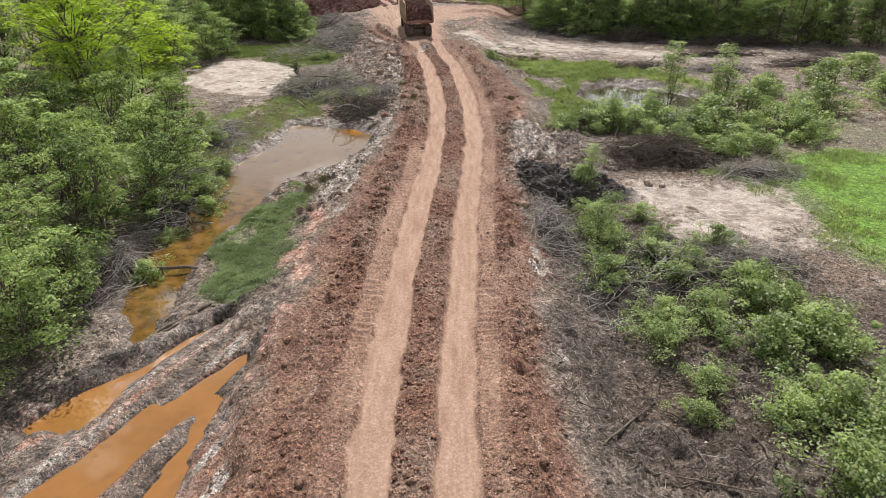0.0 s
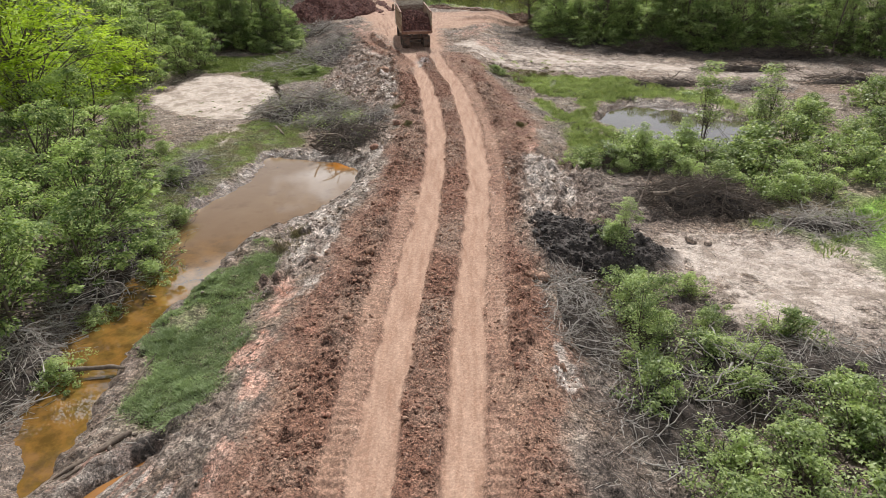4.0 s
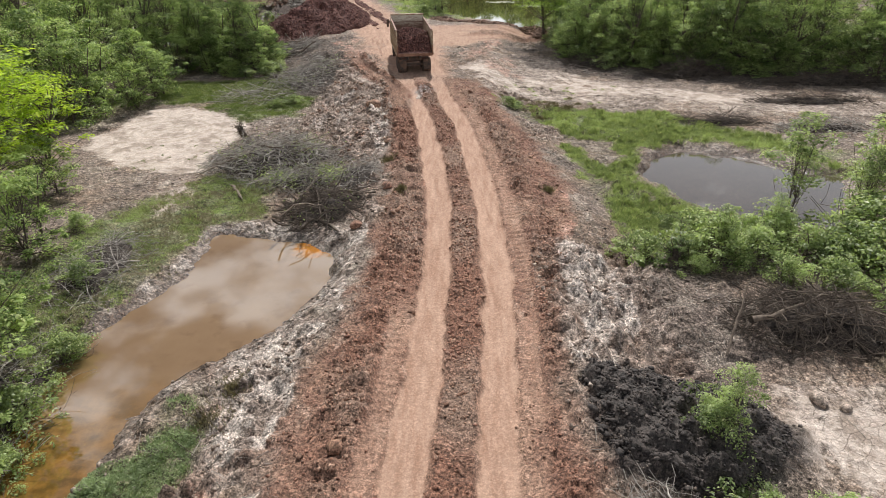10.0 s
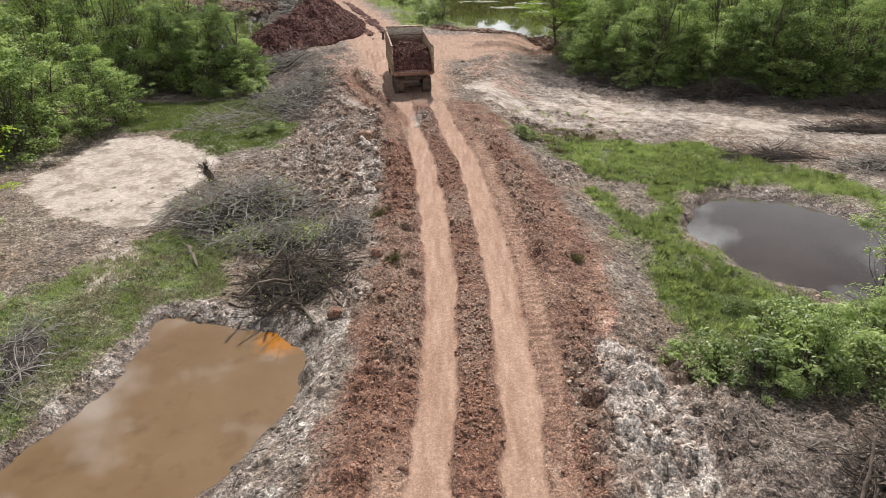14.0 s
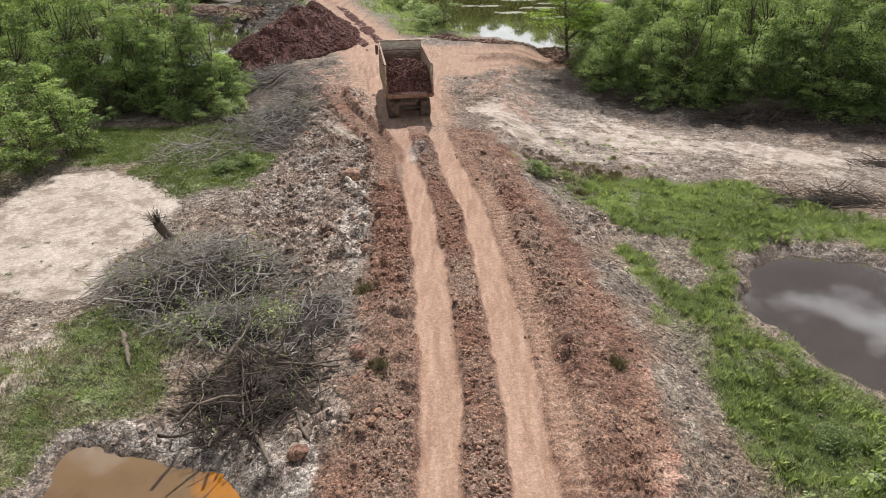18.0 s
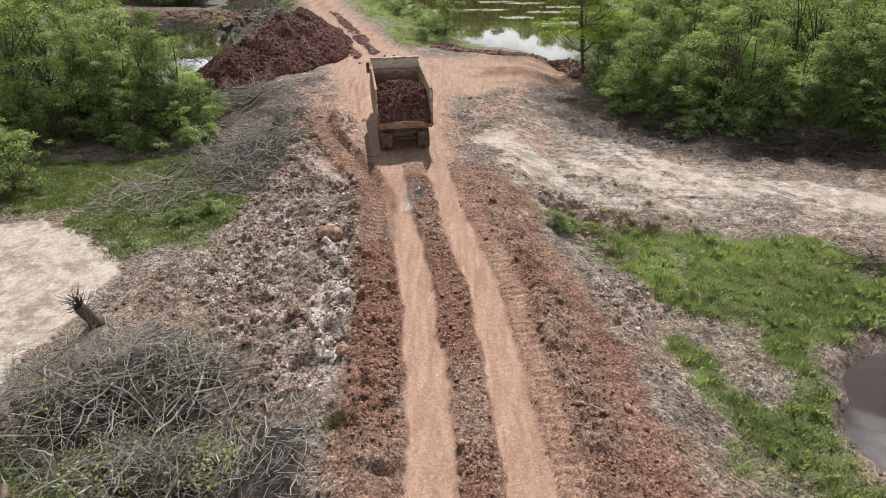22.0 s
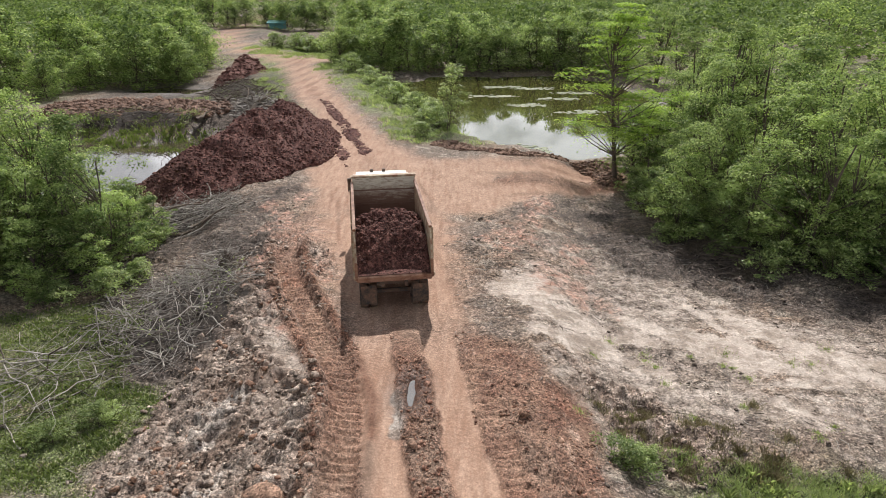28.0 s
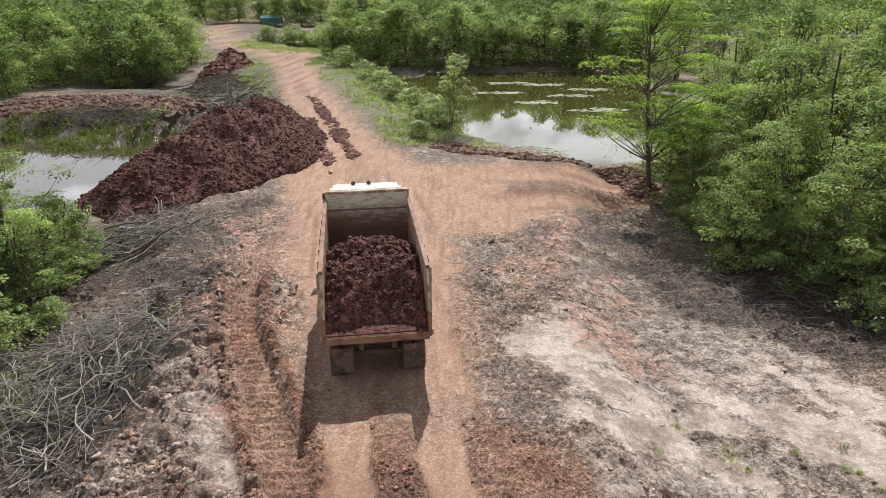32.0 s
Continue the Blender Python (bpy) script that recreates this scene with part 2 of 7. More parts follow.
# ---- materials ----
class Nodes:
    """Short hand for building a node material."""

    def __init__(self, name):
        self.mat = bpy.data.materials.new(name)
        self.mat.use_nodes = True
        self.n, self.l = self.mat.node_tree.nodes, self.mat.node_tree.links
        self.n.clear()
        self.out = self.n.new("ShaderNodeOutputMaterial")
        self.co = self.n.new("ShaderNodeTexCoord").outputs["Object"]
        self.place = self.n.new("ShaderNodeNewGeometry").outputs["Position"]

    def noise(self, scale, detail=4, rough=0.55, where=None, stretch=None):
        t = self.n.new("ShaderNodeTexNoise")
        t.inputs["Scale"].default_value, t.inputs["Detail"].default_value, t.inputs["Roughness"].default_value = scale, detail, rough
        where = where or self.place
        if stretch:
            m = self.n.new("ShaderNodeMapping")
            m.inputs["Scale"].default_value = stretch
            self.l.new(where, m.inputs["Vector"])
            where = m.outputs["Vector"]
        self.l.new(where, t.inputs["Vector"])
        return t.outputs["Fac"]

    def cells(self, scale, feature="F1", where=None):
        t = self.n.new("ShaderNodeTexVoronoi")
        t.feature = feature
        t.inputs["Scale"].default_value = scale
        self.l.new(where or self.place, t.inputs["Vector"])
        return t.outputs["Distance"]

    def chips(self, scale, low, high, warp=0.06):
        """Crisp, broken grains: one random tone for each cell of a warped cell pattern."""
        t = self.n.new("ShaderNodeTexNoise")
        t.inputs["Scale"].default_value, t.inputs["Detail"].default_value = scale * 1.3, 3
        self.l.new(self.place, t.inputs["Vector"])
        add = self.n.new("ShaderNodeVectorMath")
        add.operation = "MULTIPLY_ADD"
        add.inputs[1].default_value = (warp * 9 / scale * 4,) * 3
        self.l.new(t.outputs["Color"], add.inputs[0])
        self.l.new(self.place, add.inputs[2])
        c = self.n.new("ShaderNodeTexVoronoi")
        c.inputs["Scale"].default_value = scale
        self.l.new(add.outputs[0], c.inputs["Vector"])
        s = self.n.new("ShaderNodeSeparateColor")
        self.l.new(c.outputs["Color"], s.inputs["Color"])
        return self.ramp(s.outputs["Red"], (0.0, low), (1.0, high))

    def ramp(self, v, *stops):
        r = self.n.new("ShaderNodeValToRGB")
        e = r.color_ramp.elements
        while len(e) < len(stops):
            e.new(0.5)
        for el, (p, c) in zip(e, stops):
            el.position = p
            el.color = (c, c, c, 1) if isinstance(c, (int, float)) else (*c, 1)
        self.l.new(v, r.inputs["Fac"])
        return r.outputs["Color"]

    def mix(self, fac, a, b, how="MIX"):
        m = self.n.new("ShaderNodeMix")
        m.data_type, m.blend_type = "RGBA", how
        for key, v in (("Factor", fac), ("A", a), ("B", b)):
            if isinstance(v, (int, float)):
                m.inputs[key].default_value = v if key == "Factor" else (v, v, v, 1)
            elif isinstance(v, tuple):
                m.inputs[key].default_value = (*v, 1)
            else:
                self.l.new(v, m.inputs[key])
        return m.outputs["Result"]

    def math(self, op, a, b=0.0):
        m = self.n.new("ShaderNodeMath")
        m.operation = op
        for i, v in enumerate((a, b)):
            if isinstance(v, (int, float)):
                m.inputs[i].default_value = v
            else:
                self.l.new(v, m.inputs[i])
        return m.outputs[0]

    def attr(self, name):
        a = self.n.new("ShaderNodeAttribute")
        a.attribute_name = name
        s = self.n.new("ShaderNodeSeparateColor")
        self.l.new(a.outputs["Color"], s.inputs["Color"])
        return s.outputs["Red"], s.outputs["Green"], s.outputs["Blue"], a.outputs["Alpha"]

    def bump(self, v, strength, distance, under=None):
        b = self.n.new("ShaderNodeBump")
        b.inputs["Strength"].default_value, b.inputs["Distance"].default_value = strength, distance
        self.l.new(v, b.inputs["Height"])
        if under is not None:
            self.l.new(under, b.inputs["Normal"])
        return b.outputs["Normal"]

    def shade(self, color, rough=0.9, normal=None, metal=0.0, spec=0.3, **more):
        p = self.n.new("ShaderNodeBsdfPrincipled")
        for key, v in (("Base Color", color), ("Roughness", rough), ("Metallic", metal), ("Specular IOR Level", spec), *more.items()):
            if isinstance(v, tuple):
                p.inputs[key].default_value = (*v, 1)
            elif isinstance(v, (int, float)):
                p.inputs[key].default_value = v
            else:
                self.l.new(v, p.inputs[key])
        if normal is not None:
            self.l.new(normal, p.inputs["Normal"])
        self.l.new(p.outputs["BSDF"], self.out.inputs["Surface"])
        return p


def ground_material():
    m = Nodes("swamp_ground")
    packed, red, grey, sand = m.attr("soil_a")
    grass, black, pink, wet = m.attr("soil_b")
    marsh, litter, pale, slurry = m.attr("soil_c")
    big, mid, fine = m.noise(0.35, 5), m.noise(1.9, 6, 0.62), m.noise(9, 6, 0.65)
    fringe = m.math("MULTIPLY", m.math("SUBTRACT", m.noise(2.3, 9, 0.72), 0.5), 1.5)

    def frayed(w):
        return m.ramp(m.math("ADD", w, fringe), (0.34, 0), (0.66, 1))

    sand, grey, pale, pink, slurry = (frayed(w) for w in (sand, grey, pale, pink, slurry))
    grit = m.noise(38, 4, 0.7)
    lump = m.cells(5.5)
    # dry litter of dead stalks over grey-brown earth
    base = m.mix(m.ramp(fine, (0.36, 0), (0.64, 1)), (0.085, 0.062, 0.05), (0.27, 0.215, 0.178))
    base = m.mix(m.ramp(mid, (0.45, 0), (0.66, 0.85)), base, (0.185, 0.145, 0.112))
    base = m.mix(m.ramp(m.noise(0.22, 5, 0.6), (0.47, 0), (0.58, 0.8)), base, m.mix(m.ramp(fine, (0.36, 0), (0.64, 1)), (0.095, 0.062, 0.045), (0.31, 0.225, 0.165)))
    base = m.mix(m.ramp(m.noise(0.8, 7, 0.7), (0.53, 0), (0.62, 0.8)), base, m.mix(m.ramp(grit, (0.4, 0), (0.6, 1)), (0.27, 0.225, 0.185), (0.40, 0.345, 0.285)))
    base = m.mix(m.ramp(m.noise(1.1, 7, 0.7), (0.36, 0.75), (0.45, 0)), base, (0.06, 0.046, 0.038))
    c_grass = m.mix(m.ramp(fine, (0.32, 0), (0.7, 1)), (0.09, 0.105, 0.045), (0.18, 0.21, 0.09))
    c_grass = m.mix(m.ramp(m.noise(1.2, 6, 0.65), (0.5, 0), (0.64, 0.6)), c_grass, (0.2, 0.165, 0.11))
    c_sand = m.mix(m.ramp(mid, (0.3, 0), (0.7, 1)), (0.39, 0.318, 0.268), (0.57, 0.492, 0.43))
    c_sand = m.mix(m.ramp(m.noise(0.9, 8, 0.74), (0.49, 0), (0.58, 0.75)), c_sand, m.mix(fine, (0.12, 0.092, 0.072), (0.36, 0.285, 0.225)))
    c_sand = m.mix(m.ramp(m.noise(4.0, 5, 0.6, stretch=(0.35, 1.2, 1)), (0.55, 0), (0.75, 0.4)), c_sand, (0.33, 0.26, 0.2))
    turn = m.n.new("ShaderNodeVectorMath")
    turn.operation = "DISTANCE"
    turn.inputs[1].default_value = (-16.8, 55.8, -0.8)
    m.l.new(m.place, turn.inputs[0])
    ring = m.ramp(m.math("SINE", m.math("ADD", m.math("MULTIPLY", turn.outputs["Value"], 8.0), m.math("MULTIPLY", m.noise(0.6, 3), 5.0))), (0.35, 0), (0.9, 1))
    ring = m.math("MULTIPLY", ring, m.ramp(m.math("MULTIPLY", turn.outputs["Value"], 0.2), (0.45, 0.5), (0.75, 0)))
    c_sand = m.mix(ring, c_sand, (0.33, 0.27, 0.215))
    crack = m.ramp(m.cells(3.4, "DISTANCE_TO_EDGE"), (0.0, 1), (0.035, 0))
    c_grey = m.mix(m.ramp(fine, (0.35, 0), (0.65, 1)), (0.125, 0.088, 0.07), (0.36, 0.285, 0.232))
    c_grey = m.mix(m.ramp(mid, (0.48, 0), (0.62, 0.9)), c_grey, m.mix(m.ramp(grit, (0.4, 0), (0.6, 1)), (0.36, 0.285, 0.235), (0.54, 0.455, 0.39)))
    c_grey = m.mix(m.ramp(m.noise(0.55, 6, 0.66), (0.47, 0), (0.57, 0.85)), c_grey, m.mix(m.ramp(fine, (0.35, 0), (0.65, 1)), (0.085, 0.055, 0.042), (0.27, 0.19, 0.145)))
    c_red = m.mix(m.ramp(fine, (0.33, 0), (0.68, 1)), (0.115, 0.056, 0.038), (0.25, 0.14, 0.098))
    c_red = m.mix(m.ramp(mid, (0.4, 0), (0.72, 0.7)), c_red, (0.27, 0.165, 0.115))
    c_red = m.mix(m.ramp(m.noise(0.28, 4), (0.44, 0), (0.6, 0.75)), c_red, m.mix(fine, (0.15, 0.088, 0.06), (0.37, 0.24, 0.17)))
    c_red = m.mix(m.ramp(big, (0.58, 0), (0.68, 0.45)), c_red, (0.27, 0.115, 0.075))
    c_red = m.mix(m.ramp(m.noise(0.75, 7, 0.68, stretch=(1.3, 0.7, 1)), (0.47, 0), (0.58, 0.85)), c_red, m.mix(m.ramp(fine, (0.35, 0), (0.66, 1)), (0.085, 0.044, 0.031), (0.215, 0.115, 0.08)))
    c_red = m.mix(m.ramp(m.noise(1.0, 7, 0.7, stretch=(1.2, 0.6, 1)), (0.58, 0), (0.66, 0.7)), c_red, (0.40, 0.285, 0.22))
    c_black = m.mix(m.ramp(fine, (0.35, 0), (0.7, 1)), (0.024, 0.019, 0.017), (0.1, 0.078, 0.067))
    c_pink = m.mix(m.ramp(mid, (0.35, 0), (0.65, 1)), (0.30, 0.15, 0.105), (0.46, 0.31, 0.245))
    c_pack = m.mix(m.ramp(m.noise(3.0, 6, 0.6, stretch=(1.6, 0.22, 1)), (0.32, 0), (0.7, 1)), (0.32, 0.196, 0.137), (0.45, 0.302, 0.222))
    c_pack = m.mix(m.ramp(m.noise(1.2, 6, 0.65, stretch=(1.8, 0.3, 1)), (0.5, 0), (0.66, 0.7)), c_pack, (0.27, 0.155, 0.105))
    c_pack = m.mix(m.ramp(fine, (0.52, 0), (0.8, 0.5)), c_pack, (0.27, 0.14, 0.09))
    col = base
    col = m.mix(grass, col, c_grass)
    col = m.mix(marsh, col, m.mix(m.ramp(fine, (0.3, 0), (0.7, 1)), (0.095, 0.175, 0.022), (0.175, 0.285, 0.048)))
    col = m.mix(sand, col, c_sand)
    col = m.mix(m.math("MULTIPLY", m.math("MULTIPLY", pale, crack), 0.22), col, (0.16, 0.12, 0.095))
    col = m.mix(grey, col, c_grey)
    col = m.mix(black, col, c_black)
    col = m.mix(pink, col, c_pink)
    col = m.mix(red, col, c_red)
    col = m.mix(packed, col, c_pack)
    c_slurry = m.mix(m.ramp(m.noise(1.4, 7, 0.7), (0.44, 0), (0.56, 1)), m.mix(m.ramp(fine, (0.35, 0), (0.65, 1)), (0.12, 0.088, 0.072), (0.33, 0.265, 0.22)), m.mix(fine, (0.40, 0.34, 0.295), (0.56, 0.495, 0.44)))
    col = m.mix(slurry, col, c_slurry)
    c_crumb = m.mix(m.ramp(m.noise(0.16, 4), (0.45, 0), (0.56, 1)), m.mix(m.ramp(fine, (0.3, 0), (0.7, 1)), (0.10, 0.048, 0.032), (0.25, 0.13, 0.086)), m.mix(m.ramp(fine, (0.3, 0), (0.7, 1)), (0.125, 0.078, 0.056), (0.29, 0.195, 0.145)))
    col = m.mix(litter, col, c_crumb)
    speck = m.mix(1.0, m.mix(red, m.chips(6.5, 0.66, 1.36), m.chips(13, 0.8, 1.2)), m.mix(1.0, m.chips(19, 0.42, 1.6), m.chips(44, 0.45, 1.65), "MULTIPLY"), "MULTIPLY")
    col = m.mix(m.math("SUBTRACT", 1.0, m.math("MULTIPLY", m.math("MAXIMUM", packed, sand), 0.72)), col, m.mix(1.0, col, speck, "MULTIPLY"))
    col = m.mix(m.math("MULTIPLY", wet, 0.75), col, (0.42, 0.40, 0.38), "MULTIPLY")
    rough = m.math("SUBTRACT", 0.95, m.math("MULTIPLY", wet, m.ramp(mid, (0.4, 0.35), (0.6, 0.75))))
    hard = m.math("MAXIMUM", packed, m.math("MULTIPLY", sand, 0.75))
    soft_w = m.math("SUBTRACT", 1.0, m.math("MULTIPLY", hard, 0.82))
    h = m.math("MULTIPLY", m.math("ADD", m.math("MULTIPLY", fine, 1.0), m.math("MULTIPLY", lump, -0.5)), soft_w)
    h = m.math("ADD", h, m.math("MULTIPLY", grit, 0.16))
    h = m.math("SUBTRACT", h, m.math("MULTIPLY", m.math("MULTIPLY", pale, crack), 0.25))
    m.shade(col, rough, m.bump(h, 1.0, 0.075), spec=0.35)
    return m.mat


def earth_material(name, dark, mid_c, light, rough=0.93, spec=0.3):
    m = Nodes(name)
    fine, mid = m.noise(11, 6, 0.65), m.noise(2.2, 5, 0.6)
    col = m.mix(m.ramp(fine, (0.33, 0), (0.7, 1)), dark, mid_c)
    col = m.mix(m.ramp(mid, (0.5, 0), (0.75, 0.8)), col, light)
    isle = m.n.new("ShaderNodeNewGeometry").outputs["Random Per Island"]
    col = m.mix(m.ramp(isle, (0.55, 0), (1.0, 0.55)), col, light)
    col = m.mix(1.0, col, m.mix(1.0, m.chips(8, 0.5, 1.5), m.chips(22, 0.48, 1.6), "MULTIPLY"), "MULTIPLY")
    m.shade(col, rough, m.bump(m.math("ADD", fine, m.math("MULTIPLY", m.noise(30, 4, 0.7), 0.5)), 0.7, 0.03), spec=spec)
    return m.mat


def leaf_material(name, low, high, odd, glow=0.35, rough=0.5, broad=0.35, spec=0.2):
    """Leaves: a thin sheet that lets some light through."""
    m = Nodes(name)
    g = m.n.new("ShaderNodeNewGeometry")
    obj = m.n.new("ShaderNodeObjectInfo").outputs["Random"]
    isle = g.outputs["Random Per Island"]
    col = m.mix(isle, low, high)
    col = m.mix(m.ramp(m.noise(0.9, 4), (0.36, 0.35), (0.48, 0)), col, low)
    col = m.mix(m.ramp(m.noise(0.7, 4), (0.5, 0), (0.64, 0.75)), col, high)
    col = m.mix(m.ramp(m.noise(broad, 3), (0.42, 0.5), (0.5, 0)), col, low)
    col = m.mix(m.ramp(isle, (0.9, 0), (0.97, 0.8)), col, odd)
    col = m.mix(m.math("MULTIPLY", obj, 0.4), col, m.mix(0.5, col, low))
    p = m.shade(col, rough, spec=spec)
    tr = m.n.new("ShaderNodeBsdfTranslucent")
    m.l.new(m.mix(1.0, col, (1.15, 1.22, 0.68), "MULTIPLY"), tr.inputs["Color"])
    mx = m.n.new("ShaderNodeMixShader")
    mx.inputs["Fac"].default_value = glow
    m.l.new(p.outputs["BSDF"], mx.inputs[1])
    m.l.new(tr.outputs["BSDF"], mx.inputs[2])
    m.l.new(mx.outputs["Shader"], m.out.inputs["Surface"])
    return m.mat


def wood_material(name, dark, light, scale=6):
    m = Nodes(name)
    isle = m.n.new("ShaderNodeNewGeometry").outputs["Random Per Island"]
    grain = m.noise(scale, 5, 0.65, stretch=(1, 1, 0.3))
    col = m.mix(m.ramp(grain, (0.3, 0), (0.7, 1)), dark, light)
    col = m.mix(m.ramp(isle, (0.3, 0), (1.0, 0.7)), col, dark)
    m.shade(col, 0.85, m.bump(grain, 0.6, 0.02))
    return m.mat


def water_material(name, color, murk, clear, rust=False, ior=1.75):
    """Still water with suspended silt: a glossy skin over an opaque, mottled body."""
    m = Nodes(name)
    body = m.mix(m.ramp(m.noise(0.5, 5, 0.6), (0.35, 0), (0.7, 1)), color, murk)
    body = m.mix(m.ramp(m.noise(1.3, 4), (0.55, 0), (0.75, 0.6)), body, clear)
    ripple = m.math("ADD", m.noise(1.4, 3), m.math("MULTIPLY", m.noise(7, 2), 0.2))
    if rust:
        sep = m.n.new("ShaderNodeSeparateXYZ")
        m.l.new(m.place, sep.inputs["Vector"])
        reach = m.math("ADD", sep.outputs["Y"], m.math("MULTIPLY", m.noise(0.7, 4), 5.0))
        silt = m.mix(m.ramp(m.noise(1.6, 6, 0.65), (0.4, 0), (0.62, 1)), (0.11, 0.062, 0.017), (0.235, 0.12, 0.03))
        body = m.mix(m.ramp(m.math("MULTIPLY", m.math("SUBTRACT", reach, 30.0), 0.2), (0.3, 0), (0.9, 1)), silt, body)
        far = m.n.new("ShaderNodeVectorMath")
        far.operation = "DISTANCE"
        far.inputs[1].default_value = (-5.3, 40.7, -1.1)
        m.l.new(m.place, far.inputs[0])
        stain = m.math("ADD", far.outputs["Value"], m.math("MULTIPLY", m.noise(2.0, 4), 1.4))
        body = m.mix(m.ramp(m.math("MULTIPLY", stain, 0.4), (0.5, 1), (0.72, 0)), body, (0.40, 0.16, 0.025))
    m.shade(body, 0.03, m.bump(ripple, 0.03, 0.02), spec=0.6, IOR=ior)
    return m.mat


M_GROUND = ground_material()
M_RED = earth_material("red_clod_earth", (0.13, 0.06, 0.04), (0.25, 0.128, 0.087), (0.34, 0.21, 0.155))
M_BROWN = earth_material("brown_clod_earth", (0.15, 0.082, 0.055), (0.28, 0.165, 0.112), (0.36, 0.235, 0.17))
M_GREY = earth_material("grey_clod_mud", (0.15, 0.108, 0.085), (0.33, 0.255, 0.205), (0.48, 0.40, 0.335))
M_SOIL = earth_material("grey_brown_earth", (0.075, 0.055, 0.044), (0.22, 0.175, 0.14), (0.36, 0.3, 0.25))
# near-black tone that stands in for shade deep inside the brush piles
M_PILE_SHADE = earth_material("pile_shade", (0.018, 0.014, 0.012), (0.055, 0.043, 0.036), (0.11, 0.09, 0.075))
M_BLACK = earth_material("black_wet_mud", (0.014, 0.011, 0.01), (0.052, 0.041, 0.036), (0.095, 0.077, 0.066), 0.75, 0.4)
M_DUG = earth_material("dug_brown_mud", (0.065, 0.04, 0.03), (0.19, 0.112, 0.08), (0.3, 0.19, 0.14))
M_LATERITE = earth_material("dark_laterite", (0.048, 0.02, 0.018), (0.135, 0.06, 0.048), (0.21, 0.108, 0.088), 0.93, 0.25)
M_LEAF_BUSH = leaf_material("bush_leaves", (0.095, 0.145, 0.045), (0.55, 0.65, 0.29), (0.66, 0.67, 0.38), 0.52, 0.42, 0.35, 0.4)
M_LEAF_TREE = leaf_material("tree_leaves", (0.055, 0.105, 0.026), (0.54, 0.66, 0.26), (0.66, 0.68, 0.36), 0.46, 0.6)
M_LEAF_LIME = leaf_material("lime_leaves", (0.26, 0.38, 0.025), (0.52, 0.66, 0.07), (0.58, 0.64, 0.1), 0.52)
M_LEAF_FEATHER = leaf_material("feathery_leaves", (0.13, 0.23, 0.035), (0.44, 0.585, 0.12), (0.55, 0.62, 0.2), 0.5, 0.6)
M_LEAF_FAR = leaf_material("far_leaves", (0.045, 0.08, 0.024), (0.25, 0.34, 0.11), (0.32, 0.38, 0.15), 0.36, 0.7, 0.16)
M_GRASS = leaf_material("grass_blades", (0.22, 0.265, 0.13), (0.45, 0.52, 0.275), (0.52, 0.48, 0.3), 0.58)
M_GRASS_BLUE = leaf_material("blue_green_grass", (0.19, 0.24, 0.13), (0.43, 0.515, 0.295), (0.45, 0.48, 0.34), 0.5)
M_SWAMPGRASS = leaf_material("short_swamp_grass", (0.105, 0.14, 0.045), (0.235, 0.285, 0.1), (0.32, 0.29, 0.15), 0.42)
M_DRYGRASS = leaf_material("dry_stalks", (0.20, 0.165, 0.11), (0.38, 0.33, 0.24), (0.15, 0.18, 0.06), 0.25)
M_STICK = wood_material("bleached_branch", (0.2, 0.178, 0.155), (0.62, 0.575, 0.52))
M_BARK = wood_material("bark", (0.055, 0.042, 0.033), (0.17, 0.135, 0.105))
M_LOG = wood_material("weathered_log", (0.08, 0.06, 0.045), (0.30, 0.24, 0.19))
M_WATER_MUD = water_material("brown_pond_water", (0.18, 0.109, 0.052), (0.215, 0.136, 0.07), (0.135, 0.078, 0.034), True, 1.85)
M_WATER_RUST = water_material("rusty_ditch_water", (0.36, 0.165, 0.05), (0.27, 0.125, 0.035), (0.2, 0.1, 0.035))
M_WATER_GREY = water_material("grey_pond_water", (0.06, 0.046, 0.036), (0.08, 0.062, 0.05), (0.045, 0.034, 0.026), False, 2.0)
M_WATER_GREEN = water_material("green_pond_water", (0.06, 0.06, 0.019), (0.08, 0.075, 0.026), (0.045, 0.047, 0.015), False, 1.45)

# ---- the plan ----
def road_mid(y):
    """The middle of the road, by the way along it."""
    return np.interp(y, [-60, 0, 14, 24, 31, 36, 42, 48, 54, 60, 63, 70, 78, 91, 102, 117, 137, 150, 157, 164, 175, 186, 260],
                     [-3, -0.9, -0.7, -0.2, 0.4, 0.75, 0.8, 0.5, 0.0, -1.0, -1.4, -2.3, -3.6, -5.9, -9.4, -14.5, -19.8, -23.6, -29.5, -35.1, -40.9, -46, -62])


POND_LEFT = [(-9.6, 41.5), (-5.8, 41.0), (-4.6, 39.5), (-4.6, 37.1), (-5.2, 35.7), (-6.8, 33.3), (-8.3, 31.4), (-8.8, 29.5), (-9.6, 26.8), (-9.8, 24.0),
             (-10.2, 21.4), (-9.6, 18.4), (-10.3, 17.4), (-11.6, 20.4), (-12.4, 24.5), (-12.6, 28.0), (-12.0, 31.0), (-11.6, 34.4), (-10.6, 36.6), (-9.8, 38.8)]
POND_RIGHT = [(11.5, 51.0), (13.8, 52.1), (16.0, 51.3), (18.1, 49.3), (20.5, 47.9), (17.0, 42.1), (14.1, 42.6), (12.1, 44.2), (10.8, 46.3), (10.4, 48.3)]
POND_FAR_LEFT = [(-36, 100), (-30, 101), (-26.5, 97.6), (-23.9, 99.4), (-21.6, 100.8), (-18.4, 100.8), (-16.6, 95), (-17.2, 90), (-17.6, 86), (-20, 83.4), (-26, 84), (-34, 87)]
POND_BACK_LEFT = [(-40, 128), (-34.1, 123), (-28.4, 122.8), (-29.5, 130), (-36, 132)]
